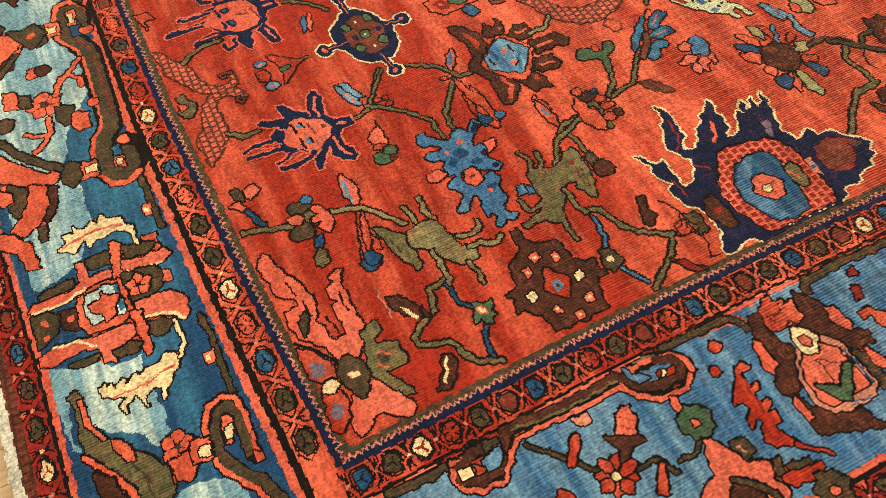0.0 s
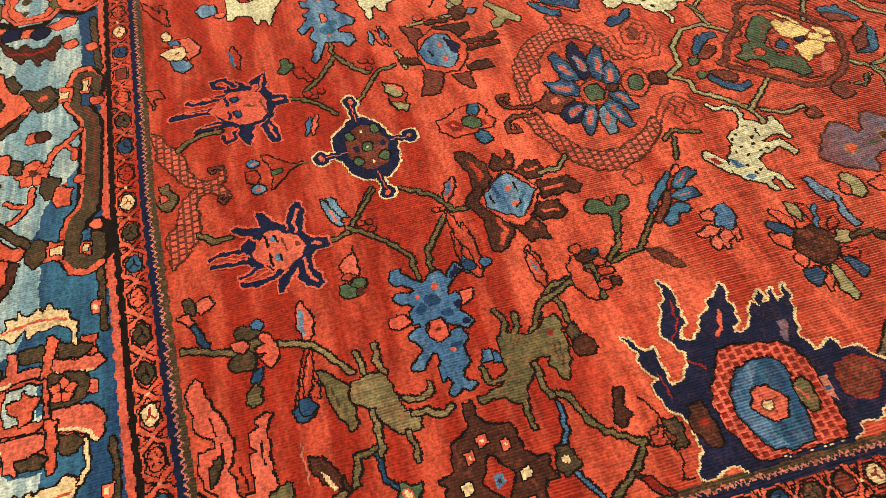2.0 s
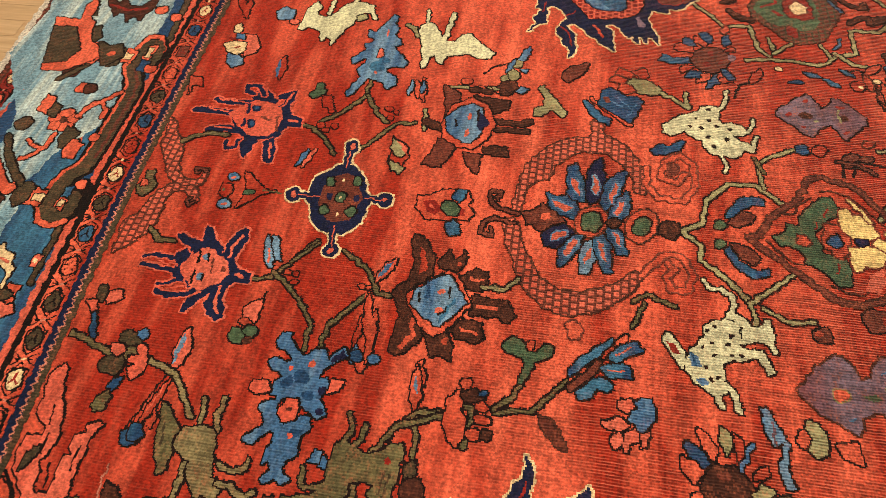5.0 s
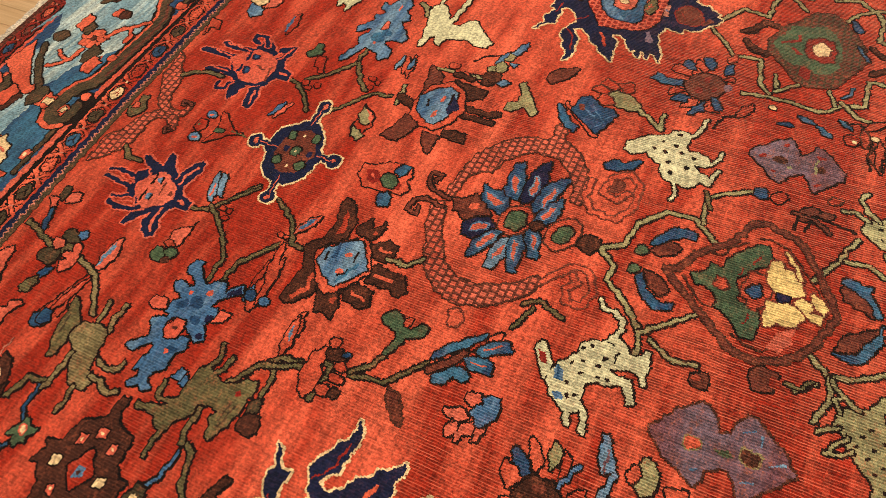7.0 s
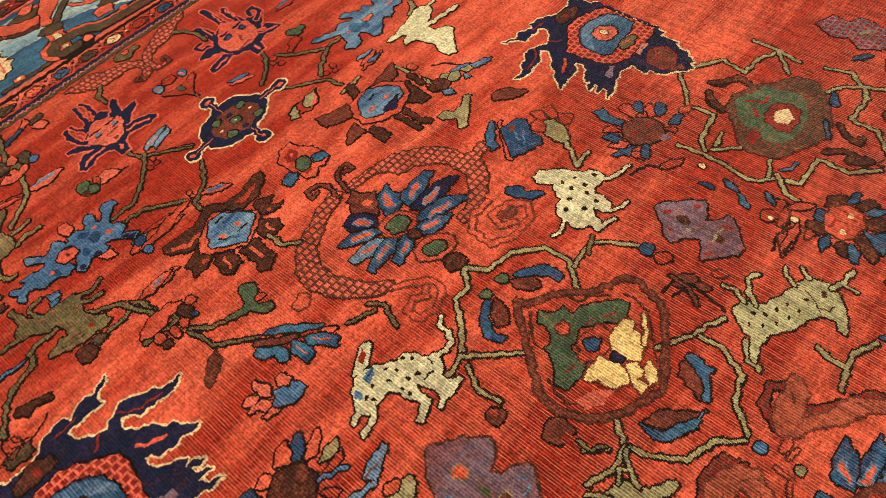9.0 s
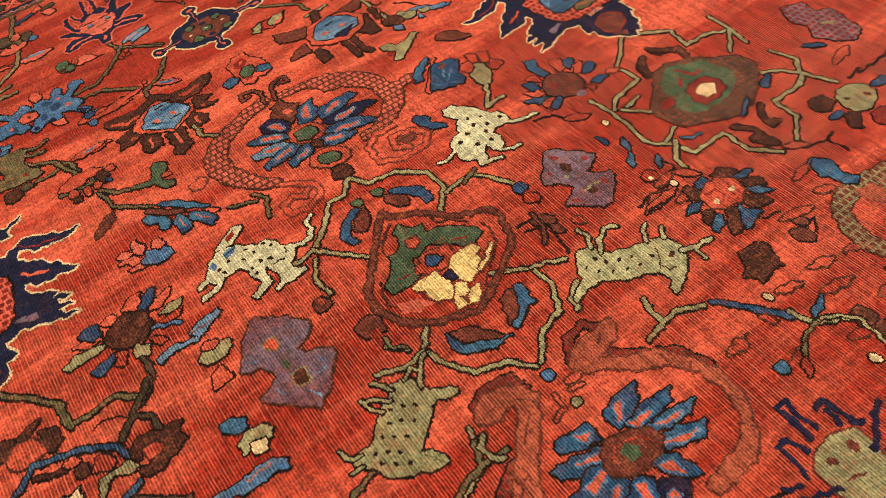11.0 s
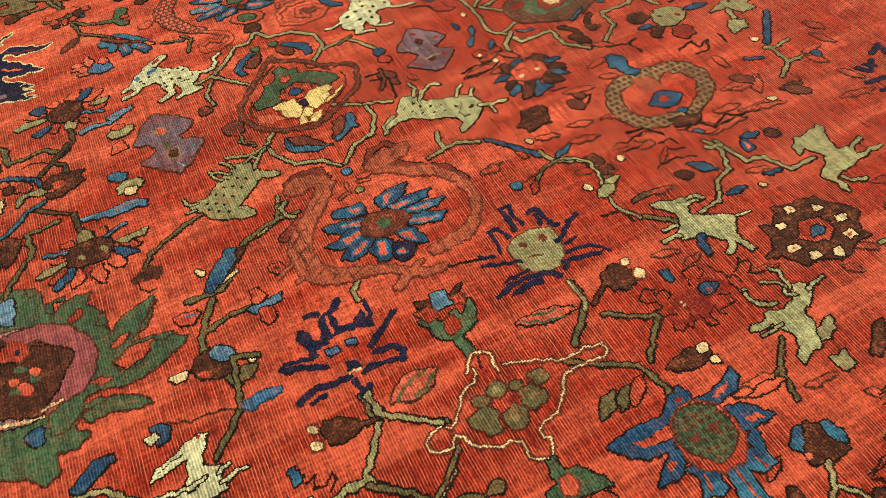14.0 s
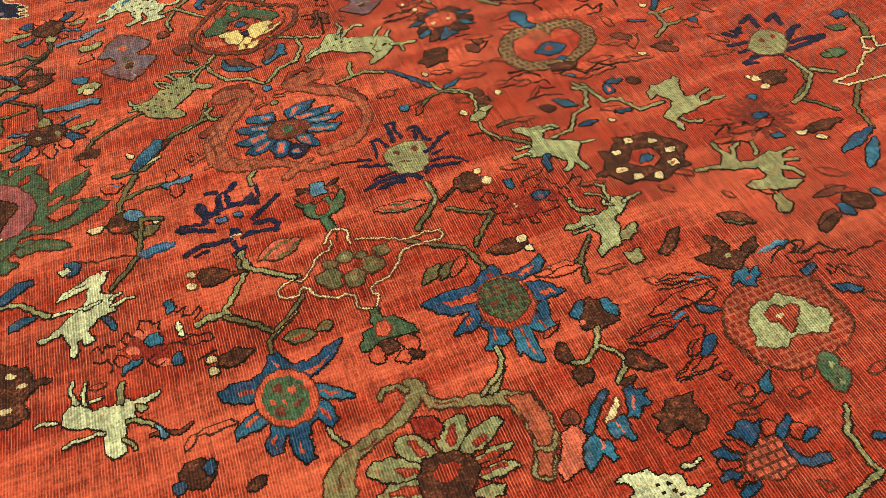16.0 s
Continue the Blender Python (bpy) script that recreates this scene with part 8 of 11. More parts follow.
def draw_goat_2():
    lay("olive", P(-20, 53, -11, 62, 9, 51, 33, 43, 48, 50, 65, 68, 79, 69, 83, 51, 81, 33, 80, 12, 75, -14, 62, -43, 53, -39, 50, -23, 42, -12, 48, 2, 27, 3, 12, -2, 13, -22, -6, -45, -11, -64, -27, -59, -37, -48, -56, -43, -75, -47, -82, -36, -56, -32, -38, -28, -23, -3, -24, 24), S(6.8, -8, 57, -2, 82, -10, 101), S(6.8, 8, 53, 16, 68, 17, 87), S(6.2, -11, -56, -17, -79, -13, -102), S(6.4, -29, -15, -48, -19, -56, -14, -61, 9), S(7.5, 22, -6, 20, -46, 28, -65))
    lay("brick", E(62, 39, 5.2, 4.9, 26), line=None)
    lay("moss", S(3.3, 61, 22, 58, -12), S(3.3, 70, 17, 63, -22), line=None)


def draw_hare_2():
    lay("khaki", P(-54, 40, -33, 49, -15, 53, 5, 49, 13, 31, 16, 14, 20, -9, 24, -20, 45, -37, 42, -53, 28, -57, 8, -52, -5, -37, -16, -15, -26, -3, -36, 8, -53, 17))
    lay("olive", P(-94, 80, -80, 75, -71, 60, -58, 53, -52, 40, -55, 22, -49, 0, -47, -20, -58, -30, -67, -13, -76, 4, -81, 26, -85, 41, -87, 61))
    lay("khaki", S(7.6, 9, 48, 0, 74, 4, 101), S(6.5, -22, 57, -26, 84, -31, 98), S(7.2, 37, -30, 56, -31, 81, -45, 93, -35), S(6.3, 30, -2, 51, -10, 67, -5, 72, 10), S(7.0, -23, -9, -21, -47, -23, -78), S(6.0, 22, -57, 26, -78, 27, -101))
    lay("moss", S(3.1, -77, 46, -69, 13), line=None)


def draw_flame_palmette_2():
    lay("red", P(-71, -6, -48, -23, -30, -54, -25, -78, -42, -97, -54, -75, -68, -62, -69, -40), P(-60, -96, -34, -98, -29, -122, -36, -148, -55, -164, -67, -153, -64, -124))
    lay("purple", P(-63, -38, -41, -44, -45, -68, -63, -63), E(-49, -129, 14.1, 9.3, 72), line=None)
    lay("salmon", P(-78, 165, -63, 188, -54, 177, -50, 159, -42, 137, -30, 115, -20, 89, -14, 65, -17, 45, -25, 27, -18, 12, -17, -10, -4, -22, 10, -16, 12, 5, 7, 25, 11, 40, 21, 41, 10, 58, 12, 72, 27, 79, 22, 93, 36, 98, 48, 95, 37, 80, 37, 56, 37, 26, 38, 3, 43, -13, 40, -32, 23, -50, 6, -68, -6, -62, -19, -47, -28, -23, -45, -4, -59, 9, -67, 41, -64, 62, -44, 63, -38, 66, -43, 80, -62, 96, -71, 112, -67, 129, -75, 145))
    lay("salmon", P(-20, -117, 6, -114, 18, -107, 34, -123, 48, -146, 61, -173, 48, -188, 25, -176, 13, -160, -6, -164, -16, -179, -32, -181, -39, -163))
    lay("moss", P(-44, 46, -33, 48, -38, 26, -51, 5, -53, 22))
    lay("ink", S(2.9, -9, 27, 0, 6, 0, -11), S(2.9, 27, 55, 28, 20), S(3.0, -45, 117, -37, 83), S(2.9, -31, 73, -29, 38), line=None)
    lay("coal", S(4.6, -70, 6, -52, -11, -33, -35, -18, -62), line=None)
    lay("olive", P(32, -27, 47, -17, 61, -19, 62, -37, 45, -46, 46, -56, 67, -61, 75, -65, 79, -90, 77, -106, 56, -107, 41, -103, 50, -121, 64, -144, 64, -157, 51, -150, 37, -128, 19, -103, 17, -85, 28, -58))
    lay("moss", E(47, -84, 9.7, 7.5, 147), line=None)
    lay("salmon", S(2.7, 38, -72, 50, -72, 61, -84), S(2.7, 34, -88, 49, -101), line=None)
    lay("moss", P(-18, -55, -2, -52, 14, -71, 18, -90, 5, -119, -5, -131, -16, -110, -27, -89, -27, -72))
    lay("cream", E(-4, -87, 8.8, 6.4, 147), line="umber")
    lay("cream", P(-57, -82, -36, -79, -30, -91, -44, -101, -57, -94))


def draw_cream_leaf_2():
    lay("brown", P(-26, 93, -11, 90, 1, 72, 13, 53, 11, 36, -1, 47, -14, 50, -16, 61, -26, 72))
    lay("cream", P(-12, 67, -1, 58, 6, 39, 1, 34, -7, 47), line=None)
    lay("brown", P(-20, -86, 0, -65, 9, -41, 22, -40, 25, -58, 14, -78, -5, -94))
    lay("cream", S(4.5, 14, -43, 6, -63, -4, -82), line=None)


def draw_olive_branch_2():
    lay("olive", S(7.0, -36, -21, -31, -52, -31, -84), S(8.7, -25, -81, 24, -78), S(7.3, 30, -79, 40, -96, 64, -110, 84, -128, 107, -137))
    lay("moss", S(5.1, -94, -63, -68, -33, -45, 1), S(9.0, -36, 9, -6, 12, 24, 16))
    lay("blue", S(7.1, -40, -146, -53, -112, -74, -89, -91, -75, -99, -50, -107, -38))
    lay("sky", P(-19, 19, -17, 44, -14, 77, -19, 108, -16, 132, -3, 146, 10, 143, 3, 121, 8, 95, 2, 67, -6, 41, -11, 20))
    lay("pink", S(2.6, -9, 86, -11, 126), line=None)


def draw_bee_bud_2():
    lay("sage", P(9, -26, -4, -4, -1, 19, 13, 33, 27, 21, 23, -5, 27, -21))
    lay("blue", P(-37, -32, -39, -15, -25, 4, -9, -1, -11, -19, -23, -32))
    lay("cream", P(17, -8, 21, 14, 40, 11, 36, -11))


def draw_spiky_flower():
    lay("red", P(11, 25, 16, 43, 42, 54, 54, 45, 46, 28, 29, 21), P(23, -43, 20, -28, 36, -22, 55, -32, 59, -48, 40, -49), P(34, -8, 31, 10, 55, 15, 74, 7, 66, -5, 50, -10), P(-19, -81, -22, -57, -16, -43, -10, -60), P(26, -88, 14, -70, 11, -50, 23, -59, 35, -76), P(-58, -53, -58, -33, -43, -26, -41, -42, -48, -52), P(-62, 14, -62, 30, -41, 36, -35, 23, -44, 12), P(-5, 48, -2, 72, 15, 87, 17, 70))
    lay("sage", P(-14, 44, -17, 68, -16, 87, -19, 109, -5, 96, -3, 72, -4, 51), P(2, -109, -8, -87, -10, -64, -8, -45, 0, -53, 6, -77, 9, -98))
    lay("blue", P(1, 35, 4, 51, 20, 69, 34, 81, 32, 65, 31, 51, 16, 42), P(42, -80, 28, -70, 24, -55, 9, -45, 15, -36, 33, -45, 41, -60, 52, -74))
    lay("sky", S(5.7, -43, -85, -38, -66, -30, -39), S(5.9, -35, 29, -45, 48, -50, 70))
    lay("brown", P(-24, -45, -43, -29, -42, -5, -37, 17, -25, 38, -3, 39, 19, 26, 21, 9, 17, -13, 16, -31, 2, -48))
    lay("khaki", E(-5, -22, 7.8, 5.4, -143), E(-7, 20, 8.7, 5.6, -137), line=None)
    lay("khaki", P(-61, -21, -73, -10, -68, 3, -47, 8, -41, -10, -44, -21))
    lay("brick", S(3.6, 22, -10, 57, -16), S(3.6, 22, -19, 51, -25), line=None)


def draw_brown_leaf_3():
    lay("olive", S(5.8, 4, -51, -22, -35, -38, -11, -48, 17, -64, 48, -72, 82))
    lay("brown", P(21, -82, 8, -65, 4, -40, 17, -21, 31, -23, 41, -35, 35, -52, 31, -68, 36, -76), line=None)
    lay("ink", S(2.6, 33, -69, 51, -67, 61, -57, 61, -43), S(2.6, 47, -33, 72, -35, 72, -24, 55, -20), line=None)


def draw_long_branch_2():
    lay("olive", S(8.8, 11, -106, 13, -80, 15, -44, 3, -28), S(9.8, 28, -64, 60, -85, 96, -103, 124, -108), S(7.0, 92, -96, 80, -69, 75, -39, 76, -10), S(7.9, -66, 19, -85, 62, -93, 102, -88, 138), S(6.4, -99, 99, -126, 110))
    lay("brown", S(10.6, -7, -33, -36, -7, -57, 17))
    lay("blue", P(4, -72, -22, -58, -53, -28, -69, -10, -66, 5, -38, -3, -14, -27, 5, -49, 13, -64))
    lay("sky", P(82, -19, 74, 3, 77, 26, 72, 46, 89, 45, 90, 18, 95, -3))
    lay("red", P(45, -1, 39, 13, 62, 21, 76, 15, 73, -1), P(90, 2, 91, 24, 118, 25, 127, 9, 112, 0), P(37, -138, 31, -117, 42, -92, 61, -107, 56, -125))
    lay("sky", S(4.3, 40, -118, 47, -99), line=None)
    lay("cream", S(5.9, 0, -34, -11, -8), E(-40, -68, 9.6, 6.6, -135))


def draw_pod_flower_2():
    lay("olive", P(20, 14, 14, 51, 20, 72, 38, 55, 47, 25))
    lay("brown", P(-19, -32, -41, -17, -43, -3, -24, 21, 2, 40, 16, 29, 15, 6, 3, -22))
    lay("red", E(-2, -15, 9.7, 5.7, -124), line=None)
    lay("sky", P(-39, 2, -48, 16, -35, 34, -10, 48, -6, 36, -15, 14))
    lay("cream", E(7, 65, 7.7, 5.6, -139), P(-20, -72, -26, -52, -21, -37, -8, -43, -8, -62))


def draw_rayed_sun_2():
    lay("indigo", S(12.0, -117, -84, -97, -69, -121, -40), S(10.3, -119, -62, -105, -48), S(12.3, -139, -25, -147, 7), S(14.0, -154, 10, -110, 4), S(12.3, -120, 37, -134, 68, -95, 57), S(12.0, -61, 54, -73, 91), S(16.9, -29, 19, -60, 61), S(11.7, -25, 27, -25, 67, -16, 118), S(13.3, -3, 8, -7, 69, -10, 113), S(11.8, -73, -101, -67, -56), S(9.9, -41, -93, -41, -68), S(13.0, -4, -104, -16, -64, 2, -13), S(8.1, 1, -107, 7, -79), line=None)
    lay("sage", P(-47, -67, -81, -34, -96, 1, -81, 22, -54, 37, -22, 23, 0, -6, -7, -40, -21, -61), line="umber")
    lay("brick", E(-58, -22, 9.1, 6.2, 134), E(-59, 10, 9.2, 6.2, 134), line=None)
    lay("umber", S(4.1, -37, -34, -26, -17), line=None)
    lay("sage", S(7.7, 26, -6, 64, -2, 89, 2, 126, -34, 144, -63, 154, -92), S(7.8, 75, 12, 107, 51))
    lay("brown", P(54, -110, 45, -78, 58, -58, 83, -58, 88, -87, 78, -109))
    lay("cream", E(52, -118, 10.8, 9.0, 109), E(84, -115, 10.0, 7.6, -98), line="umber")


def draw_olive_goat_2():
    lay("sage", P(-57, -32, -77, -9, -65, -2, -40, 1, -33, 29, -39, 54, -44, 72, -29, 89, -8, 81, 10, 61, 30, 52, 42, 61, 49, 83, 60, 62, 55, 32, 45, 7, 33, -17, 21, -25, 13, -5, 20, 17, 9, 29, -11, 26, -22, 2, -29, -26, -38, -42), S(8.3, -69, -12, -89, -19, -110, -19), S(6.9, -58, 0, -82, 10, -88, 29), S(6.9, -48, 44, -69, 55, -81, 56), S(6.8, -29, 74, -33, 104, -34, 120), S(6.7, -13, 76, -3, 110), S(8.0, -42, -35, -52, -64, -54, -92), S(7.9, 4, 67, 18, 86, 39, 91))
    lay("khaki", P(62, 6, 59, 23, 84, 21, 95, 27, 110, 9, 102, -9, 82, -2))
    lay("olive", P(59, -120, 63, -96, 80, -76, 105, -66, 99, -96, 83, -115))


def draw_green_bloom():
    lay("green", P(12, -54, -21, -37, -27, -19, -65, -13, -63, 1, -40, 2, -34, 26, -17, 36, 11, 54, 9, 27, 6, 7, 6, -9, 11, -26, 16, -43))
    lay("red", P(-30, -14, -33, 4, -11, 11, -1, 0, -7, -16), line="umber")
    lay("brown", E(21, -5, 16.9, 14.6, -127), E(54, 35, 11.7, 7.8, -115))
    lay("red", P(22, -41, 11, -23, 31, -16, 49, -24, 41, -41), P(13, 14, 10, 34, 28, 48, 45, 39, 37, 20), P(51, -5, 36, 18, 55, 26, 64, 14))


def draw_dark_branch_2():
    lay("sage", S(7.3, -59, -13, -27, -32), S(6.1, -27, -32, -14, -51, -5, -71, -16, -83), S(6.0, -25, -25, -5, -7, 13, -1, 31, -12, 48, -33))
    lay("brown", P(-41, -102, -57, -87, -48, -77, -20, -80, -17, -96, -29, -102), P(1, -89, -3, -72, 11, -61, 28, -70, 30, -89, 13, -95), P(9, 2, 1, 16, 10, 32, 28, 38, 51, 54, 47, 27, 36, 7, 25, -4), P(53, -31, 44, -19, 48, 3, 56, -9, 59, -25))
    lay("red", P(14, 16, 23, 25, 38, 28, 28, 16), line=None)
    lay("red", P(-12, 21, -19, 55, -22, 84, -9, 102, 1, 82, 0, 54, -2, 34))
    lay("purple", S(3.1, -8, 59, -11, 85), line=None)


def draw_fork_2():
    lay("sage", S(9.8, -109, 11, -65, 15), S(7.2, -66, 17, -46, 46, -9, 94), S(8.2, -61, 11, -28, -12, 4, -34, 14, -46), S(11.3, 25, -95, 18, -73, 21, -42), S(6.7, 24, -43, 49, -17, 78, 19), S(7.7, 108, 20, 88, 47, 68, 75))


def draw_pod_3():
    lay("brown", P(-10, -37, -24, -25, -18, -2, -3, 17, 13, 27, 19, 7, 24, -15, 12, -32), S(6.0, 8, 17, 12, 49))
    lay("cream", E(-19, -48, 9.2, 6.4, -129), E(9, -50, 10.3, 7.5, -133), line="umber")


def draw_pale_bud_2():
    lay("ink", S(3.6, -21, 48, -18, 22, -19, -22, -7, -44, 9, -49, 13, -22, 21, -1, 12, 26, -21, 48), line=None)
    lay("sage", P(-18, 13, -21, 41, 0, 29, 12, 6, 4, -6, -8, -2), P(-7, -42, -15, -19, -1, -24, 15, -35, 9, -49))
    lay("salmon", P(-13, 39, -2, 32, 13, 17, 17, -3), line=None)


def draw_blossom_knot_2():
    lay("ink", S(3.9, -48, -17, -32, 6, -4, 21), S(3.8, -34, -54, -16, -76, -1, -80), line=None)
    lay("sage", P(1, -11, 9, 4, 26, -8, 23, -30, 11, -35), P(12, 11, 16, 36, 31, 34, 26, 10))
    lay("brown", P(-14, -56, -6, -38, 19, -34, 28, -55, 13, -68))
    lay("sky", P(25, -68, 34, -51, 49, -56, 39, -70), P(19, 35, 29, 68, 40, 81, 42, 57, 30, 32), P(26, 4, 44, 7, 40, -8))


def draw_pale_flower_2():
    lay("sage", P(-33, -44, -31, -22, -15, -15, -13, 6, -29, 38, -20, 46, 4, 12, 20, -9, 33, -30, 27, -45, 14, -31, 0, -24, -7, -36, -21, -46))
    lay("brick", E(3, -39, 8.2, 6.8, 111), line=None)


def draw_umber_leaf_3():
    lay("umber", P(-28, -20, -21, 3, -2, 20, 27, 34, 22, 9, 9, -12, -16, -33))


def draw_lattice_leaf_2():
    lay("red", S(6.7, -45, 18, 0, -21, 36, -52))
    lay("blue", P(-60, 10, -47, 6, -27, -23, -4, -39, -5, -55, -28, -45, -48, -22), P(-30, 2, -27, 23, -23, 48, -7, 54, 9, 45, 25, 31, 48, 35, 59, 20, 50, -8, 44, -29, 32, -45, 14, -29, -11, -9))
    lay("sky", S(4.1, -12, 22, 17, 0), S(4.0, 7, 29, 36, -3), S(4.0, 31, -25, 47, 15), line=None)
    lay("umber", E(-13, 18, 8.4, 7.8, 86), line=None)


def draw_blue_hook_leaf_2():
    lay("blue", P(-32, -12, -19, 4, 7, 7, 25, 22, 33, 21, 22, -4, -2, -17, -23, -22))


def draw_medallion_leaf_3():
    lay("umber", P(-24, 18, -17, 41, 5, 53, 23, 46, 17, 28, -6, 18), P(-26, -23, -9, -24, 8, -30, 24, -49, 12, -65, -6, -54))
    lay("blue", P(-31, 33, -21, 55, -3, 79, 19, 92, 39, 86, 40, 70, 20, 71, -1, 57, -16, 37), P(-32, -41, -26, -31, -11, -57, 6, -73, 25, -77, 39, -68, 37, -82, 16, -93, -7, -81, -22, -64))
    lay("green", E(-38, 16, 11.6, 8.4, -149), E(-41, -26, 9.6, 8.3, 86))


def draw_green_sprig_2():
    lay("green", P(-41, 23, -27, 41, -9, 36, 2, 20, 16, 18, 28, 32, 41, 31, 40, 14, 23, 4, 13, 1, 9, -21, -2, -41, -9, -40, 0, -10, -4, 5, -28, 10))
    lay("red", E(5, 29, 8.9, 5.6, 76))


def draw_red_blossom_2():
    lay("olive", S(7.3, -16, 18, 3, 12, 7, -6, -5, -19, 1, -50))
    lay("red", P(-36, 23, -19, 42, -7, 30, -15, 6, -3, -5, -3, -34, -11, -53, -28, -38, -37, -12), E(22, -3, 13.1, 7.7, 176), E(14, -28, 14.6, 8.4, 176), E(-11, 53, 9.0, 8.1, -174), E(17, 18, 10.6, 6.9, 176))
    lay("brown", P(-17, 35, 4, 45, 21, 37, 19, 26, -9, 23), P(24, -18, 38, -20, 35, -35, 23, -35))
    lay("blue", E(18, 40, 6.3, 5.9, -155))


def draw_leaping_goat_2():
    lay("celadon", P(-87, -61, -83, -42, -73, -18, -72, 0, -61, 18, -50, 31, -52, 7, -49, -5, -32, -9, -19, 4, -9, 24, 3, 50, 11, 56, 27, 45, 42, 31, 58, 32, 69, 37, 88, 39, 88, 29, 71, 24, 54, 20, 71, 8, 77, -4, 70, -12, 62, 3, 48, 10, 33, -6, 19, -20, 15, -41, 8, -61, -7, -56, -20, -42, -34, -34, -47, -30, -58, -40, -72, -54))
    lay("celadon", S(6.0, -65, 7, -62, 28, -52, 35), S(5.7, -22, -44, -23, -63, -23, -73), S(6.8, 0, -56, -4, -72, -2, -89))
    lay("olive", S(2.6, -65, -16, -60, -2, -57, 11), line=None)
    lay("celadon", S(4.1, 12, 58, 14, 72, 15, 88))
    lay("sage", S(5.9, -25, 9, -30, 33, -31, 54, -47, 71))
    lay("blue", P(13, -30, 16, -16, 35, -29, 58, -30, 60, -41, 41, -44))


def draw_leaping_goat_3():
    lay("celadon", P(-37, 31, -38, 44, -30, 52, -20, 47, -21, 55, -11, 49, 2, 31, 12, 12, 31, 10, 49, 7, 61, -1, 74, -15, 75, -27, 80, -44, 83, -55, 72, -57, 62, -43, 46, -33, 31, -33, 15, -41, 5, -49, 6, -66, 5, -81, -1, -88, -8, -80, -4, -67, -10, -50, -19, -44, -12, -27, -8, -10, -13, 9, -25, 23))
    lay("celadon", S(5.2, -19, 49, -26, 70, -27, 88), S(5.1, -20, 23, -29, 12, -46, 20))
    lay("sage", S(6.1, -68, -44, -50, -48, -33, -41, -22, -18), S(5.2, -34, 26, -57, 29, -71, 33, -82, 23), S(4.7, -68, -10, -56, 12, -42, 21))
    lay("sage", S(4.4, 11, -35, 16, -54, 15, -76))
    lay("sage", P(55, 1, 40, 22, 34, 39, 45, 41, 60, 31, 68, 11, 66, -1))


def draw_brown_star():
    lay("brown", P(-51, -69, -35, -47, -61, -22, -74, -18, -63, 7, -62, 32, -56, 58, -39, 71, -22, 84, -7, 104, 9, 105, 21, 89, 42, 79, 59, 83, 58, 60, 63, 38, 75, 24, 74, 3, 60, -18, 54, -37, 57, -57, 38, -65, 21, -77, 11, -105, 2, -80, -15, -68))
    lay("cream", P(-62, -2, -58, 15, -45, 11, -46, -6), P(-44, 45, -34, 57, -24, 58, -31, 40), P(-4, 61, 1, 81, 14, 76, 9, 57), P(33, 47, 31, 64, 49, 65, 47, 46), P(49, 3, 53, 20, 73, 15, 63, 2), P(38, -35, 42, -19, 53, -19, 53, -39), P(10, -60, 12, -41, 23, -38, 26, -57, 20, -63), P(-36, -43, -36, -28, -24, -26, -24, -42))
    lay("rust", P(-55, 5, -54, 9, -49, 7, -50, 3), P(37, 53, 38, 60, 44, 56, 43, 49), P(15, -51, 17, -46, 22, -50, 19, -54), line=None)
    lay("red", P(-24, 0, -14, 32, 2, 45, 17, 39, 33, 16, 22, -9, 4, -26))
    lay("brick", P(-19, -2, -14, 17, 14, -7, 3, -22), line=None)
    lay("blue", P(-2, 6, -3, 21, 10, 27, 17, 13, 14, -7))


def draw_tendril_flower():
    lay("brick", P(-14, -45, -22, -12, -18, 20, 9, 43, 30, 33, 44, 0, 47, -29, 41, -62, 34, -87, 11, -81, 0, -67), line=None)
    lay("red", E(-33, 12, 15.5, 11.8, -106), E(29, 9, 15.2, 12.1, -99), E(20, -65, 14.1, 12.1, 110), E(-18, -16, 10.1, 8.7, -76), line=None)
    lay("ink", S(3.1, -36, -109, -48, -92, -42, -76, -28, -80, -33, -60, -16, -54, -13, -68), S(3.1, -36, -109, -22, -102, -19, -87, -6, -83, -2, -99, 14, -89, 17, -73), line=None)
    lay("ink", S(3.0, 31, -90, 44, -93, 48, -81, 41, -71, 53, -67, 44, -53, 29, -52), S(3.0, 36, -39, 55, -41, 66, -36, 64, -25, 45, -24, 36, -12, 49, -6, 59, 2), line=None)
    lay("ink", S(3.1, 22, 9, 25, 30, 41, 29, 48, 9, 43, -4), S(3.2, -33, -12, -47, -12, -51, 5, -46, 18, -31, 21, -22, 7), S(3.2, -35, 38, -21, 39, -12, 49, 0, 51, 1, 62, 15, 64), S(3.2, -15, -18, -25, -17, -28, -8), line=None)
    lay("ink", S(3.2, -5, 67, -14, 84, -16, 101, -2, 101, 9, 87, 17, 96, 16, 109), S(3.1, 14, 51, 27, 61, 38, 66, 38, 81), S(3.1, 6, 43, 22, 47, 34, 46, 38, 57), S(3.2, -15, 93, -25, 91, -10, 83), line=None)
    lay("blue", P(-4, -8, -12, -4, -9, 11, 0, 27, 8, 23, 11, 8, 10, -7))
    lay("plum", E(4, 7, 5.1, 4.3, -77), line=None)
    lay("blue", P(-67, -43, -64, -30, -48, -30, -38, -36, -48, -44))
    lay("cream", E(2, -52, 3.9, 3.3, -91), E(11, -51, 3.8, 3.2, -91), line=None)


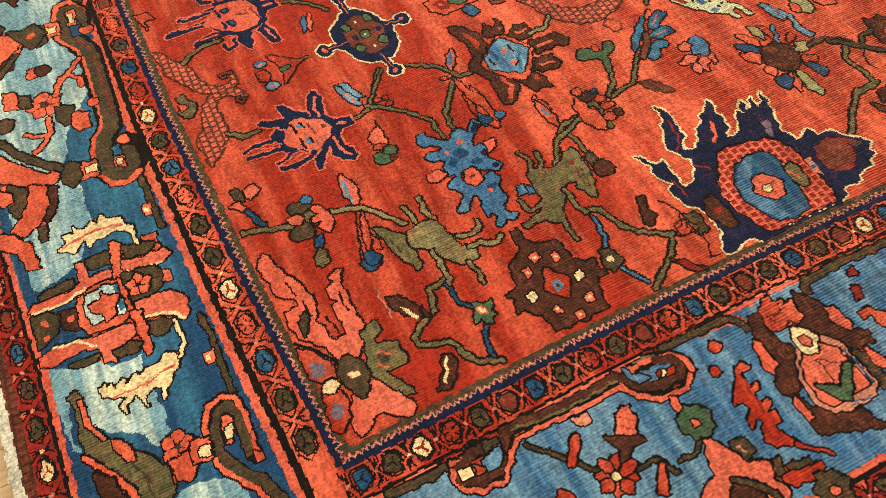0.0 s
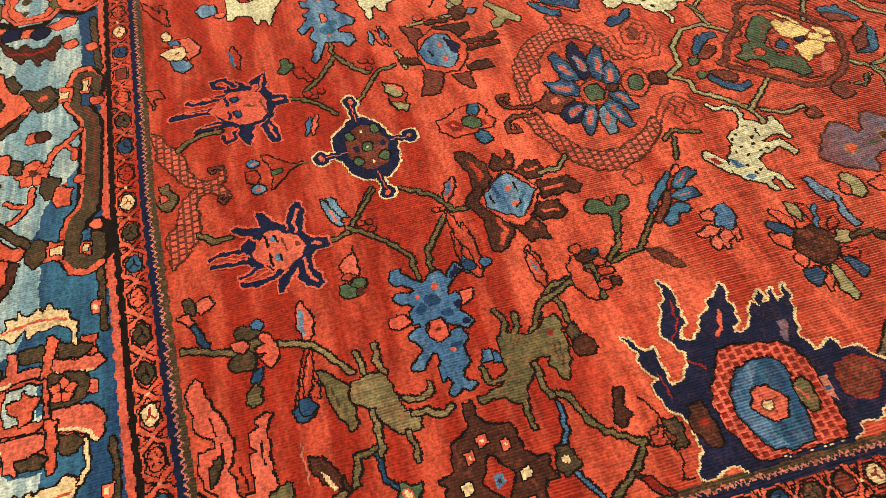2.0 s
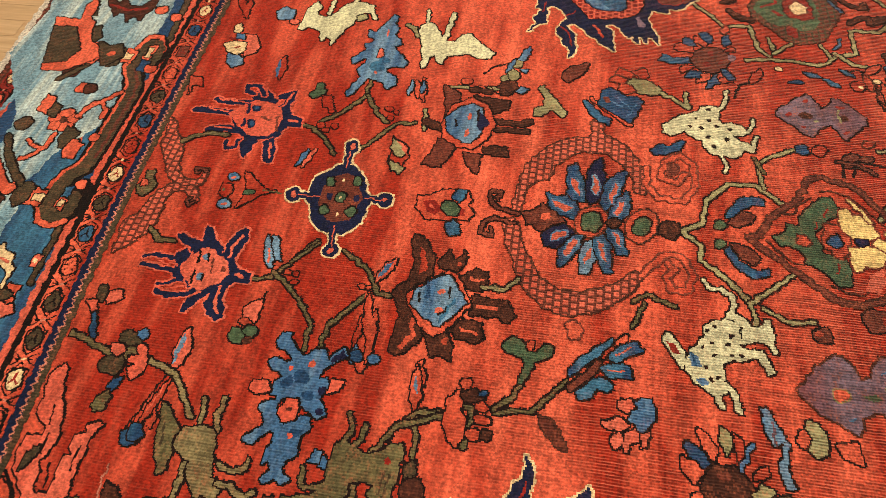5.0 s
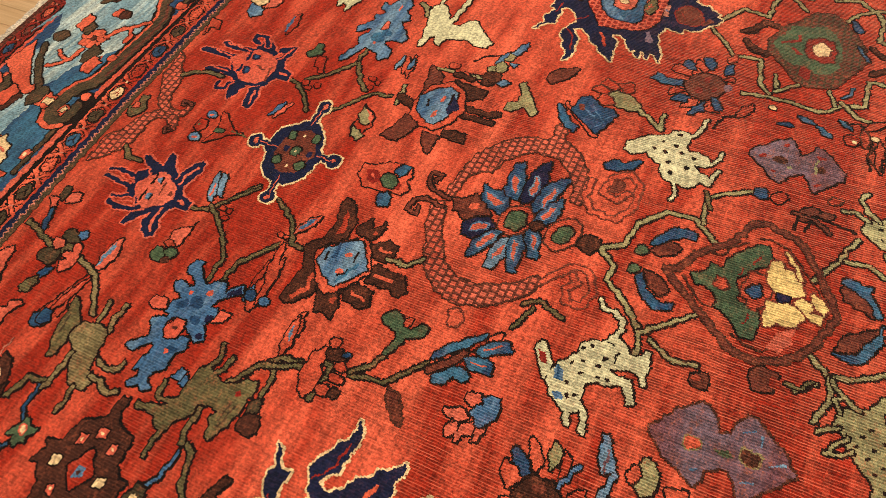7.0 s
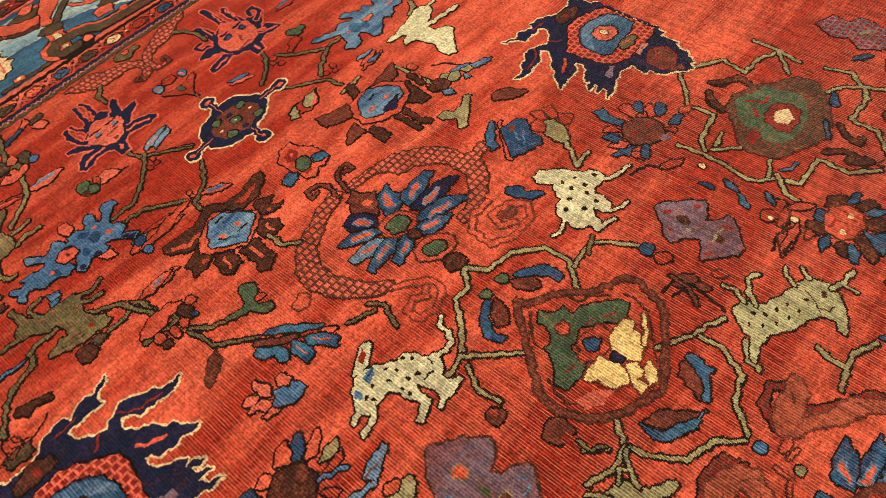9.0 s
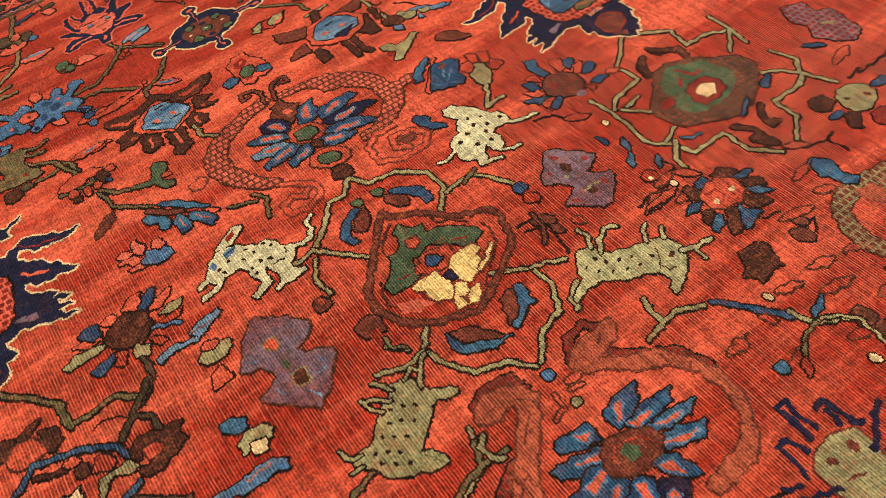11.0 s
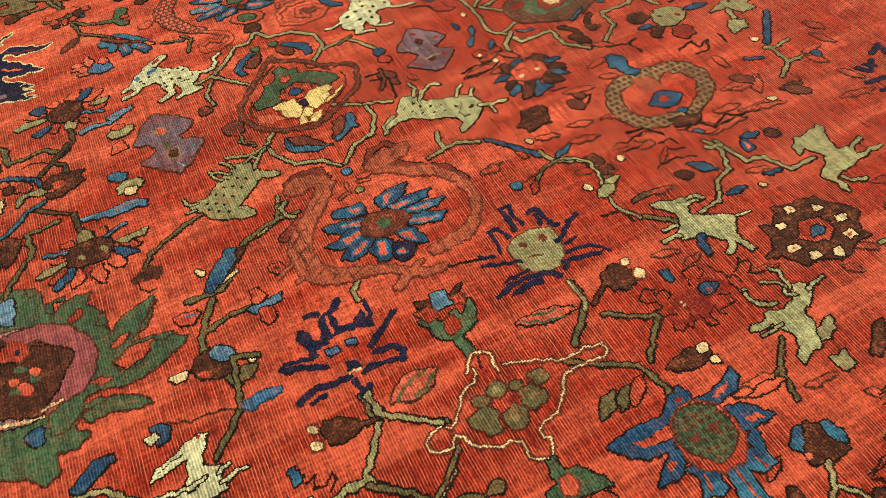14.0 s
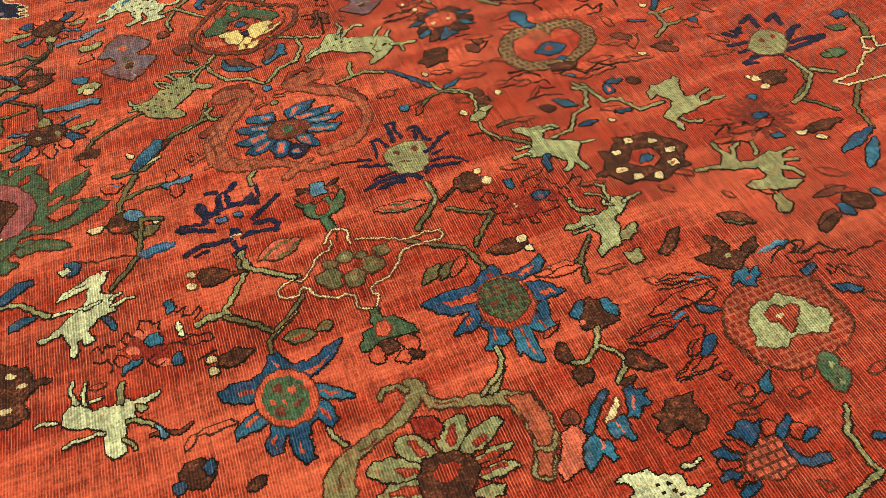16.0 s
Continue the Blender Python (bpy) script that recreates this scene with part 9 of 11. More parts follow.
def draw_ivory_hare_2():
    lay("ivory", P(-77, 0, -87, 19, -92, 33, -84, 45, -69, 40, -56, 30, -37, 27, -32, 39, -22, 55, -7, 45, 12, 52, 17, 37, 20, 20, 33, 7, 46, 0, 69, 11, 69, -7, 55, -10, 58, -20, 79, -19, 92, -28, 83, -33, 64, -30, 48, -37, 27, -44, 33, -54, 37, -82, 30, -88, 24, -64, 15, -50, 0, -35, -10, -20, -20, -3, -39, 4, -60, 8, -58, -9, -49, -32, -51, -51, -65, -38, -71, -19))
    lay("ivory", S(5.2, -18, 25, -12, 0, -18, -32, -20, -68))
    lay("ivory", S(4.7, -15, 46, -24, 65), S(4.7, 4, 46, -7, 72, -2, 88))
    lay("brick", E(-87, 33, 5.1, 3.6, -145), line=None)
    lay("ink", S(2.4, -57, -38, -65, -17, -68, 2), line=None)
    lay("blue", P(20, 26, 26, 40, 52, 52, 59, 49, 40, 35))


def draw_long_stem():
    lay("olive", S(7.7, -65, 96, -79, 57, -31, 49, 13, 42, 44, 17, 78, -18))
    lay("sky", P(16, 42, 6, 60, 5, 87, 12, 110, 20, 107, 21, 83, 27, 53), line="blue")
    lay("brown", S(3.0, -15, -71, 0, -37, 1, -7, 7, 21, 18, 39), line=None)
    lay("blue", P(-18, -98, -21, -85, -5, -69, 11, -74, 16, -89, 1, -97))
    lay("ivory", P(-2, -110, -10, -94, 4, -89, 11, -102))


def draw_left_stem():
    lay("sage", S(7.6, -10, -52, -8, -22, -2, 4, 21, 26, 48, 52))
    lay("blue", P(-28, -42, -42, -22, -57, -3, -53, 26, -42, 24, -33, 5, -22, -16, -12, -32))
    lay("blue", P(42, -18, 33, 4, 36, 30, 46, 28, 50, 6, 56, -16))


def draw_ivory_goat():
    lay("ivory", P(-30, -57, -39, -45, -46, -35, -29, -22, -17, -8, -16, 11, -15, 29, -17, 46, -8, 61, -11, 82, -12, 103, -4, 100, 0, 76, 5, 61, 21, 56, 27, 44, 42, 39, 61, 35, 79, 37, 84, 20, 73, 7, 51, 4, 25, 4, 11, -15, 6, -38, -9, -58))
    lay("ivory", S(5.1, -40, -32, -63, -44, -85, -39), S(4.6, -34, -21, -55, -24, -75, -17), S(4.6, -36, -10, -37, 3))
    lay("sage", P(-14, 31, -34, 33, -57, 39, -54, 46, -28, 42, -10, 40))
    lay("ivory", S(4.9, -18, -70, -23, -86, -25, -102), S(4.8, 30, 5, 30, -16, 29, -38, 32, -58))
    lay("sage", S(5.8, 23, 44, 33, 65, 51, 87, 77, 102))
    lay("sky", S(4.8, 51, 87, 77, 102))
    lay("sage", S(4.8, 55, 36, 77, 51))
    lay("celadon", P(1, 56, 2, 71, 13, 79, 15, 69))


def draw_tendril_flower_2():
    lay("brick", P(4, -50, -15, -34, -17, -8, -1, 24, 28, 36, 47, 24, 49, -2, 32, -29), line=None)
    lay("salmon", E(-17, -14, 15.0, 9.2, -124), E(14, -31, 12.9, 8.8, -130), E(59, 18, 14.3, 7.7, -119), line=None)
    lay("blue", P(1, -14, -7, -3, -8, 13, 7, 23, 19, 16, 13, -4), P(-66, 33, -75, 44, -61, 51, -46, 47, -45, 36), P(55, -55, 39, -48, 35, -34, 34, -18, 46, -25, 47, -41), P(61, 28, 47, 42, 61, 51, 76, 45, 70, 32))
    lay("ink", S(3.2, -19, -8, -32, -19, -46, -15, -44, 1, -31, 8, -34, 20, -14, 16), S(3.1, -14, -25, -31, -41, -19, -50, -2, -40, 0, -54), S(3.0, 22, -42, 9, -61, 21, -67, 38, -55, 38, -40), S(3.1, 33, 20, 25, 31, 24, 47, 39, 59, 23, 55, 24, 71), line=None)
    lay("ink", S(3.2, -41, 52, -48, 68, -27, 60, -25, 79, -40, 93, -26, 95, -11, 80), S(3.1, -14, -104, -24, -91, -4, -85, -19, -74, -6, -61), S(3.0, 8, -99, 19, -89, 12, -76, 30, -68, 43, -73), S(3.0, 29, -107, 24, -95, 42, -98), S(3.1, 13, 63, 24, 81, 28, 103, 42, 106, 44, 88, 41, 68), line=None)
    lay("ink", S(3.0, 35, 2, 45, -9, 62, 2, 57, 18), line=None)
    lay("ivory", E(-6, 51, 6.6, 4.8, -167), E(10, 55, 6.5, 4.7, -167), E(-15, 51, 4.0, 2.9, -167))


def draw_green_sun():
    lay("blue", P(-66, -111, -74, -90, -68, -60, -75, -37, -88, -22, -104, -21, -110, -6, -91, 4, -72, 16, -69, 39, -73, 64, -88, 93, -91, 110, -69, 98, -50, 74, -41, 50, -39, 31, -31, 18, -23, 31, -19, 52, -3, 73, 28, 103, 26, 84, 13, 57, -2, 34, 14, 33, 15, 51, 34, 61, 58, 60, 66, 50, 50, 37, 39, 31, 49, 18, 65, 11, 86, 11, 108, 11, 109, -6, 85, -17, 52, -20, 50, -25, 77, -35, 78, -48, 61, -59, 37, -46, 18, -36, 21, -50, 26, -79, 28, -100, 13, -99, -1, -76, -13, -54, -26, -57, -36, -86, -46, -107))
    lay("red", P(-54, 19, -49, 42, -62, 73, -71, 86, -50, 66, -42, 42), P(-57, -84, -49, -54, -43, -55, -44, -80), P(7, -83, -3, -60, 5, -58, 16, -77), P(24, 40, 35, 51, 54, 51, 41, 41), P(51, -48, 45, -37, 68, -42), P(69, -5, 91, -2, 92, -9), P(-9, 43, 4, 69, 16, 81, 7, 59), P(-91, -14, -82, -2, -73, -10), line=None)
    lay("red", E(-14, -6, 57.1, 48.5, -150), line="brown")
    lay("green", E(-14, -8, 44.4, 37.4, -161), line=None)
    lay("umber", P(-39, -29, -49, -13, -36, -5, -24, -19), P(3, 1, -1, 20, 15, 10), P(-1, -30, -2, -16, 16, -15, 15, -28), P(-26, 18, -27, 28, -12, 25), line=None)
    lay("red", P(-30, -2, -34, 10, -19, 13, -15, 0), P(-15, -15, -9, -5, 3, -10), E(-14, -29, 4.9, 4.0, -134), line=None)


def draw_ring_medallion():
    lay("rust", P(-83, -69, -96, -37, -100, -4, -95, 27, -85, 63, -70, 92, -48, 106, -16, 106, 16, 108, 38, 102, 60, 72, 66, 42, 76, 15, 78, -23, 70, -53, 52, -75, 33, -87, 3, -97, -22, -104, -53, -94), line="brown", fleck="brick")
    lay("brown", S(5.1, -78, -77, -29, -110, -1, -107, 37, -94), S(5.3, -49, 102, -9, 103, 31, 103), S(3.9, 37, -94, 50, -86), line=None)
    lay("red", P(27, -17, 31, 14, 35, 36, 52, 20, 52, -13, 42, -28), P(43, 55, 45, 82, 59, 59), P(24, -70, 34, -51, 56, -49, 42, -72), line=None)
    lay("celadon", P(-51, -43, -60, -21, -57, 3, -64, 19, -49, 36, -35, 55, -14, 61, -4, 80, 19, 74, 36, 51, 27, 29, 20, 2, 23, -16, 34, -29, 27, -50, 13, -73, -4, -63, -24, -62), line="brown")
    lay("red", P(-42, -11, -43, 6, -30, 12, -36, 28, -27, 38, -13, 29, -11, 16, 4, 15, 13, -4, -3, -7, -16, -14, -18, -24, -33, -24), line="brown")
    lay("cream", E(-23, -2, 6.5, 5.1, 111), line=None)
    lay("green", P(67, 4, 65, 23, 80, 31, 96, 25, 107, 34, 123, 25, 136, 3, 129, -8, 109, -9, 90, -10), line="brown")
    lay("sage", P(79, 17, 88, 23, 98, 8), P(112, 10, 123, 14, 128, 1), line=None)
    lay("blue", P(-128, -23, -136, -5, -131, 8, -119, 4, -126, 26, -113, 24, -104, 6, -91, -1, -98, -17, -110, -21, -111, -36))
    lay("red", E(-113, -2, 5.3, 3.8, 131), line=None)
    lay("blue", P(-87, 91, -97, 113, -91, 125, -80, 112, -75, 91), P(-41, 122, -33, 146, -14, 166, -13, 149, -25, 128), P(-97, -120, -86, -100, -74, -85, -72, -104, -84, -121), P(-10, -167, -29, -148, -38, -129, -27, -123, -14, -138, -2, -159), P(85, -118, 67, -103, 59, -84, 77, -95, 90, -96, 92, -112))


def draw_long_stem_2():
    lay("sage", S(7.0, -36, 28, -12, 28, 11, 14, 24, -8, 36, -28))


def draw_dark_leaf_flower():
    lay("brown", P(11, -129, 13, -105, 13, -91, -5, -86, -27, -87, -15, -68, 4, -59, 24, -65, 30, -45, 17, -28, 14, -2, 33, -13, 41, -33, 53, -53, 65, -71, 54, -90, 41, -107, 26, -121))
    lay("sage", E(31, -72, 7.0, 5.7, 120), line=None)
    lay("brown", P(-24, -183, -41, -161, -61, -138, -65, -119, -47, -128, -26, -148, -16, -171))
    lay("umber", P(-62, -34, -60, -8, -41, 12, -20, 19, -30, -3, -45, -23))
    lay("brown", P(45, 117, 33, 139, 24, 169, 27, 182, 44, 156, 54, 125))


def draw_red_tendril():
    lay("ink", S(3.2, -93, 53, -110, 73, -120, 105, -120, 137, -109, 136, -97, 110, -101, 95), S(3.2, -99, 87, -78, 88, -73, 113, -79, 138, -79, 159, -69, 169, -76, 185, -63, 194), line=None)
    lay("ink", S(3.1, -54, 144, -38, 149, -34, 133, -44, 134), S(3.2, -55, 187, -60, 216, -56, 237, -59, 265), line=None)
    lay("ink", S(2.6, 97, -156, 88, -139, 100, -128, 119, -129, 126, -148, 119, -160), S(2.6, 134, -171, 136, -145, 131, -116), S(2.6, 131, -100, 128, -80, 137, -70), line=None)
    lay("ink", S(3.1, -138, -159, -133, -128, -136, -103, -127, -78, -108, -59, -98, -55), S(3.1, -123, -164, -113, -133, -113, -103, -97, -78, -81, -71, -69, -86, -73, -108), line=None)
    lay("ink", S(3.0, -53, -265, -52, -233, -64, -197, -63, -171, -74, -153, -74, -135), S(2.9, -43, -262, -33, -233, -37, -203, -41, -178), S(2.8, 48, -231, 34, -203, 22, -183, 5, -178, -7, -155), S(2.7, 52, -227, 47, -195, 50, -166, 45, -146), line=None)
    lay("sky", P(-122, 38, -129, 63, -135, 84, -130, 108, -124, 88, -119, 60), P(-57, -174, -66, -153, -60, -146, -54, -166), line=None)
    lay("brick", P(65, -163, 62, -149, 72, -145, 77, -155))


def draw_long_stem_3():
    lay("olive", S(6.6, -207, -360, -182, -383, -161, -409, -150, -426, -132, -438, -109, -442))
    lay("olive", S(6.7, -214, -502, -194, -475, -173, -450, -152, -432))
    lay("brown", S(3.1, 105, 325, 134, 303, 159, 290, 186, 290), S(3.2, 138, 499, 176, 502, 214, 501), line=None)


def draw_sage_hound():
    lay("sage", P(-45, -5, -53, 12, -66, 20, -64, 37, -55, 53, -39, 59, -22, 63, -14, 78, -8, 92, 5, 99, 8, 85, -1, 67, -1, 52, 12, 42, 27, 25, 38, 10, 48, -3, 57, 13, 72, 22, 84, 19, 86, 3, 76, -14, 70, -28, 64, -41, 54, -58, 33, -67, 21, -77, 5, -88, -7, -85, -5, -73, -2, -56, -15, -40, -31, -24))
    lay("sage", S(5.1, -56, 19, -72, 13, -86, 1), S(5.0, -44, 7, -62, -13, -67, -27), S(4.5, -36, -11, -52, -25, -73, -28))
    lay("sage", S(6.2, -36, 56, -58, 70, -79, 91), S(5.1, -57, 72, -70, 62, -60, 43))
    lay("sage", S(4.2, 2, -74, -7, -92, -25, -96), S(4.1, 16, -78, 15, -98))
    lay("olive", S(2.2, 56, -1, 68, 8, 80, 11), line=None)
    lay("ink", E(-33, 0, 3.9, 3.4, -160), E(-27, 18, 3.8, 3.4, -160), E(-16, 33, 3.8, 3.4, -160), E(-16, -14, 3.8, 3.3, -157), E(-8, 3, 3.8, 3.4, -157), E(3, 17, 3.8, 3.4, -157), E(-3, -34, 3.7, 3.3, -155), E(6, -19, 3.7, 3.3, -155), E(17, -4, 3.7, 3.3, -154), E(11, -55, 3.7, 3.2, -153), E(20, -40, 3.7, 3.2, -153), E(31, -25, 3.7, 3.2, -152), E(41, -41, 3.6, 3.2, -150), E(27, -56, 3.7, 3.2, -151), E(53, -22, 3.6, 3.2, -149), line=None)


def draw_sage_hound_2():
    lay("celadon", P(-60, -63, -61, -44, -48, -31, -31, -27, -23, -8, -13, 13, -8, 36, -3, 55, 4, 73, 23, 79, 42, 78, 61, 68, 79, 48, 89, 28, 98, 4, 88, 3, 75, 20, 58, 18, 45, 6, 38, -11, 33, -30, 21, -49, 9, -64, 2, -86, 8, -106, 10, -127, 0, -124, -7, -109, -16, -92, -39, -80))
    lay("celadon", S(7.1, -36, -29, -59, -14, -71, 10, -64, 28), S(6.5, -55, -36, -80, -23, -97, -27))
    lay("celadon", S(5.9, -4, 45, -25, 53, -34, 69), S(5.9, 6, 71, -12, 83))
    lay("celadon", S(6.9, 44, 76, 53, 95, 56, 128), S(5.1, 53, 95, 80, 91))
    lay("ink", E(-34, -48, 4.0, 3.5, 135), E(-16, -37, 3.9, 3.5, 132), E(-6, -17, 3.9, 3.5, 130), E(2, 2, 4.0, 3.5, 128), E(-11, -60, 3.9, 3.5, 133), E(4, -42, 3.9, 3.4, 130), E(15, -20, 3.9, 3.4, 128), E(21, 4, 3.9, 3.4, 126), E(20, 29, 4.0, 3.4, 126), E(-28, -69, 3.9, 3.5, 135), line=None)
    lay("brown", E(39, 57, 6.7, 5.8, 120), S(2.7, 45, 27, 61, 30, 62, 43), line=None)
    lay("ink", S(2.3, 10, 46, 35, 34, 49, 18), line=None)


def draw_twig_2():
    lay("sage", S(4.8, -100, 6, -86, 34, -65, 49, -32, 48, 4, 37, 56, 27, 100, 52))
    lay("brown", S(3.0, -97, 1, -92, -36, -86, -69, -83, -93), line=None)
    lay("sage", P(5, 22, 0, 43, 6, 58, 21, 50, 28, 28, 21, 15))
    lay("umber", S(3.5, -43, 63, -43, 82, -31, 93, -19, 83, -20, 67), line=None)


def draw_scaled_arm():
    lay("rust", P(-127, 30, -148, 22, -167, -2, -173, -32, -165, -54, -148, -67, -136, -57, -128, -38, -137, -18, -132, -3, -114, -13, -97, -31, -71, -54, -51, -75, -25, -96, 1, -109, 30, -109, 65, -104, 89, -87, 105, -58, 114, -29, 117, 0, 130, 38, 146, 56, 159, 43, 164, 28, 173, 30, 171, 51, 158, 68, 170, 98, 172, 121, 165, 140, 157, 136, 160, 111, 148, 90, 133, 104, 130, 94, 140, 76, 121, 54, 102, 18, 88, -21, 74, -44, 57, -62, 30, -67, -4, -63, -39, -43, -64, -20, -92, 7), line="umber")
    lay("umber", S(3.0, -21, -95, 43, -86), S(3.1, -45, -75, 27, -68), S(3.2, -61, -59, -20, -59), S(3.0, 50, -94, 27, -63), S(3.0, 75, -81, 60, -56), S(3.1, 23, -102, -5, -65), S(3.1, -9, -100, -46, -56), S(2.9, 97, -57, 84, -35), S(2.9, 107, -29, 96, -2), S(2.9, 73, -54, 104, -49), S(2.9, 87, -29, 113, -23), S(2.9, 101, 7, 122, 18), S(3.3, -111, 3, -78, -33), S(3.4, -118, 21, -140, -1), S(3.4, -149, -33, -144, -53), line=None)
    lay("rust", S(5.7, 28, -108, 35, -127, 47, -141), S(5.6, 65, -104, 68, -113), line="umber")
    lay("rust", S(4.6, 81, -18, 80, -5, 92, 0), line=None)


def draw_scaled_arm_4():
    lay("rust", P(-119, -84, -136, -62, -144, -31, -141, -2, -148, 19, -130, 23, -111, 4, -106, -23, -103, -44, -78, -6, -63, 37, -21, 66, 21, 84, 69, 80, 122, 49, 142, 18, 144, -20, 148, -55, 128, -59, 120, -20, 115, 20, 92, 51, 48, 67, 6, 59, -33, 34, -51, -4, -83, -41, -96, -69), line="umber")
    lay("umber", S(3.5, -121, -24, -133, -6), S(3.4, -55, 33, -29, 40), S(3.4, -13, 62, 1, 50), S(3.2, 59, 69, 77, 71), S(3.1, 96, 47, 112, 53), S(3.0, 126, -9, 146, -6), line=None)


def draw_stem_tip():
    lay("sage", S(7.7, -17, 8, -4, -8, 17, -6))


def draw_stem_tip_2():
    lay("sage", S(6.9, -23, 5, -11, -9, 11, -6, 22, 8))


def draw_flower_spray_3():
    lay("red", P(-53, 3, -54, 28, -31, 31, -11, 49, 11, 51, 32, 53, 47, 31, 41, 16, 55, -3, 44, -19, 25, -15, 11, -24, -11, -21, -28, -25, -41, -11))
    lay("brick", P(-43, 16, -25, 24, -4, 4, -15, -13, -32, -8), P(19, 7, 37, 8, 41, -8, 24, -9), line=None)
    lay("green", P(-8, 6, -2, 23, 14, 21, 29, 5, 22, -10, 6, -11))
    lay("blue", P(9, 34, 17, 53, 32, 56, 34, 38, 25, 22), P(9, -49, 9, -31, 20, -20, 34, -32, 34, -50, 20, -56))
    lay("salmon", P(-32, 5, -27, 13, -18, 1), line=None)


def draw_bud_3():
    lay("salmon", P(-10, -6, -14, 12, -5, 28, 13, 35, 16, 14, 12, -8))
    lay("red", P(-15, -13, -10, -3, 10, -9, 5, -19))
    lay("green", P(-23, -39, -23, -25, -10, -23, 2, -34, 4, -50, -10, -53), P(-3, -28, 4, -17, 18, -16, 24, -30, 14, -40))
    lay("brown", P(1, -43, 14, -37, 20, -48, 11, -52), line=None)
    lay("ink", S(3.0, 13, 32, 15, 53), line=None)


def draw_twin_leaf_3():
    lay("sky", P(3, -36, -12, -11, -20, 17, -20, 36, -6, 13, 5, -13, 10, -36))
    lay("salmon", S(3.2, 0, -22, -10, 8), line=None)
    lay("sky", P(9, -15, -2, 8, -12, 36, 0, 31, 11, 8, 20, -20))


def draw_navy_palmette():
    lay("navy", P(-192, 83, -182, 76, -175, 61, -165, 50, -151, 50, -151, 35, -154, 20, -150, 9, -154, -3, -149, -16, -134, -13, -120, -2, -110, 15, -107, 28, -115, 39, -122, 56, -128, 68, -124, 86, -112, 99, -110, 116, -97, 128, -93, 145, -96, 164, -85, 154, -81, 137, -78, 122, -86, 109, -83, 95, -86, 76, -100, 66, -105, 53, -91, 46, -80, 49, -64, 66, -58, 81, -41, 89, -30, 106, -17, 113, -3, 129, 4, 129, 2, 114, -2, 99, 0, 83, -3, 66, -5, 56, -17, 51, -19, 41, -3, 38, 13, 49, 21, 68, 32, 82, 40, 73, 43, 90, 53, 100, 55, 91, 51, 76, 61, 76, 66, 92, 74, 96, 72, 81, 73, 72, 85, 77, 92, 93, 97, 98, 97, 80, 90, 60, 82, 41, 77, 21, 72, 6, 78, -7, 82, -22, 98, -19, 115, -12, 119, -19, 119, -31, 136, -30, 152, -39, 159, -49, 166, -61, 182, -72, 191, -87, 176, -98, 180, -110, 160, -116, 157, -128, 139, -128, 122, -134, 120, -145, 97, -143, 79, -143, 80, -156, 58, -162, 24, -160, -20, -160, -56, -161, -91, -163, -107, -163, -112, -153, -129, -152, -148, -156, -167, -161, -171, -155, -163, -135, -150, -118, -151, -104, -153, -89, -150, -76, -156, -63, -167, -52, -173, -38, -179, -23, -178, -8, -165, 0, -173, 10, -178, 24, -182, 37, -174, 51, -182, 61), line="cream")
    lay("brick", S(3.4, -89, 123, -94, 103, -94, 88, -105, 69, -118, 57), S(2.6, -163, 7, -160, -13, -158, -33), S(3.2, -110, 17, -97, 7, -88, -5), line=None)
    lay("red", S(6.6, -24, 84, -32, 64, -44, 45), line=None)
    lay("salmon", P(-58, 20, -30, 20, 5, 13, 32, 7, 50, -8, 60, -30, 63, -50, 61, -75, 63, -96, 62, -118, 61, -138, 53, -157, 17, -157, -18, -157, -54, -158, -79, -156, -88, -140, -94, -123, -102, -104, -105, -82, -106, -59, -97, -38, -78, -14), line="coal", fleck="brick")
    lay("blue", P(-50, -22, -30, -13, -5, -12, 15, -16, 25, -33, 21, -55, 17, -81, 16, -105, 13, -128, 5, -148, -15, -151, -41, -150, -56, -141, -68, -123, -74, -102, -79, -80, -75, -56, -64, -38), line="coal")
    lay("sky", P(-49, -25, -28, -15, -11, -16, -24, -32, -38, -49, -46, -77, -44, -103, -38, -130, -31, -148, -52, -142, -66, -122, -73, -100, -77, -77, -71, -55), line=None)
    lay("salmon", P(-46, -62, -33, -53, -18, -55, -8, -64, -1, -77, -3, -92, -14, -107, -28, -110, -37, -100, -47, -92, -52, -77), line="coal")
    lay("cream", E(-29, -82, 9.0, 7.2, -156), line="umber")
    lay("brick", S(2.2, -34, -68, -30, -74), S(2.2, -12, -74, -20, -79), S(2.2, -25, -98, -26, -90), line=None)
    lay("olive", P(22, -63, 36, -56, 43, -68, 45, -89, 37, -109, 26, -113, 24, -98, 18, -83), line="coal")
    lay("salmon", S(3.9, 22, -69, 29, -77, 29, -90), S(3.1, 25, -83, 35, -86), line=None)
    lay("umber", P(100, -55, 114, -48, 132, -49, 149, -58, 150, -77, 142, -97, 125, -113, 105, -112, 95, -102, 88, -89, 91, -72), line="brick")
    lay("brick", S(2.6, 115, -58, 111, -73, 99, -86), S(2.6, 130, -65, 138, -75), line=None)
    lay("pink", P(64, -64, 78, -61, 73, -75, 76, -87, 70, -104, 61, -94), line=None)
    lay("sky", E(68, -83, 5.0, 3.7, 34), line=None)
    lay("purple", P(54, 38, 67, 41, 69, 32, 59, 18, 53, 1, 47, 9, 49, 23), line=None)
    lay("brown", P(-139, -53, -124, -49, -119, -63, -117, -82, -117, -102, -120, -118, -133, -120, -143, -105, -151, -88, -149, -71), line="coal")
    lay("brick", E(-131, -81, 7.5, 5.9, -177), line=None)
    lay("umber", P(155, -54, 166, -67, 176, -80, 163, -86, 155, -72), line=None)
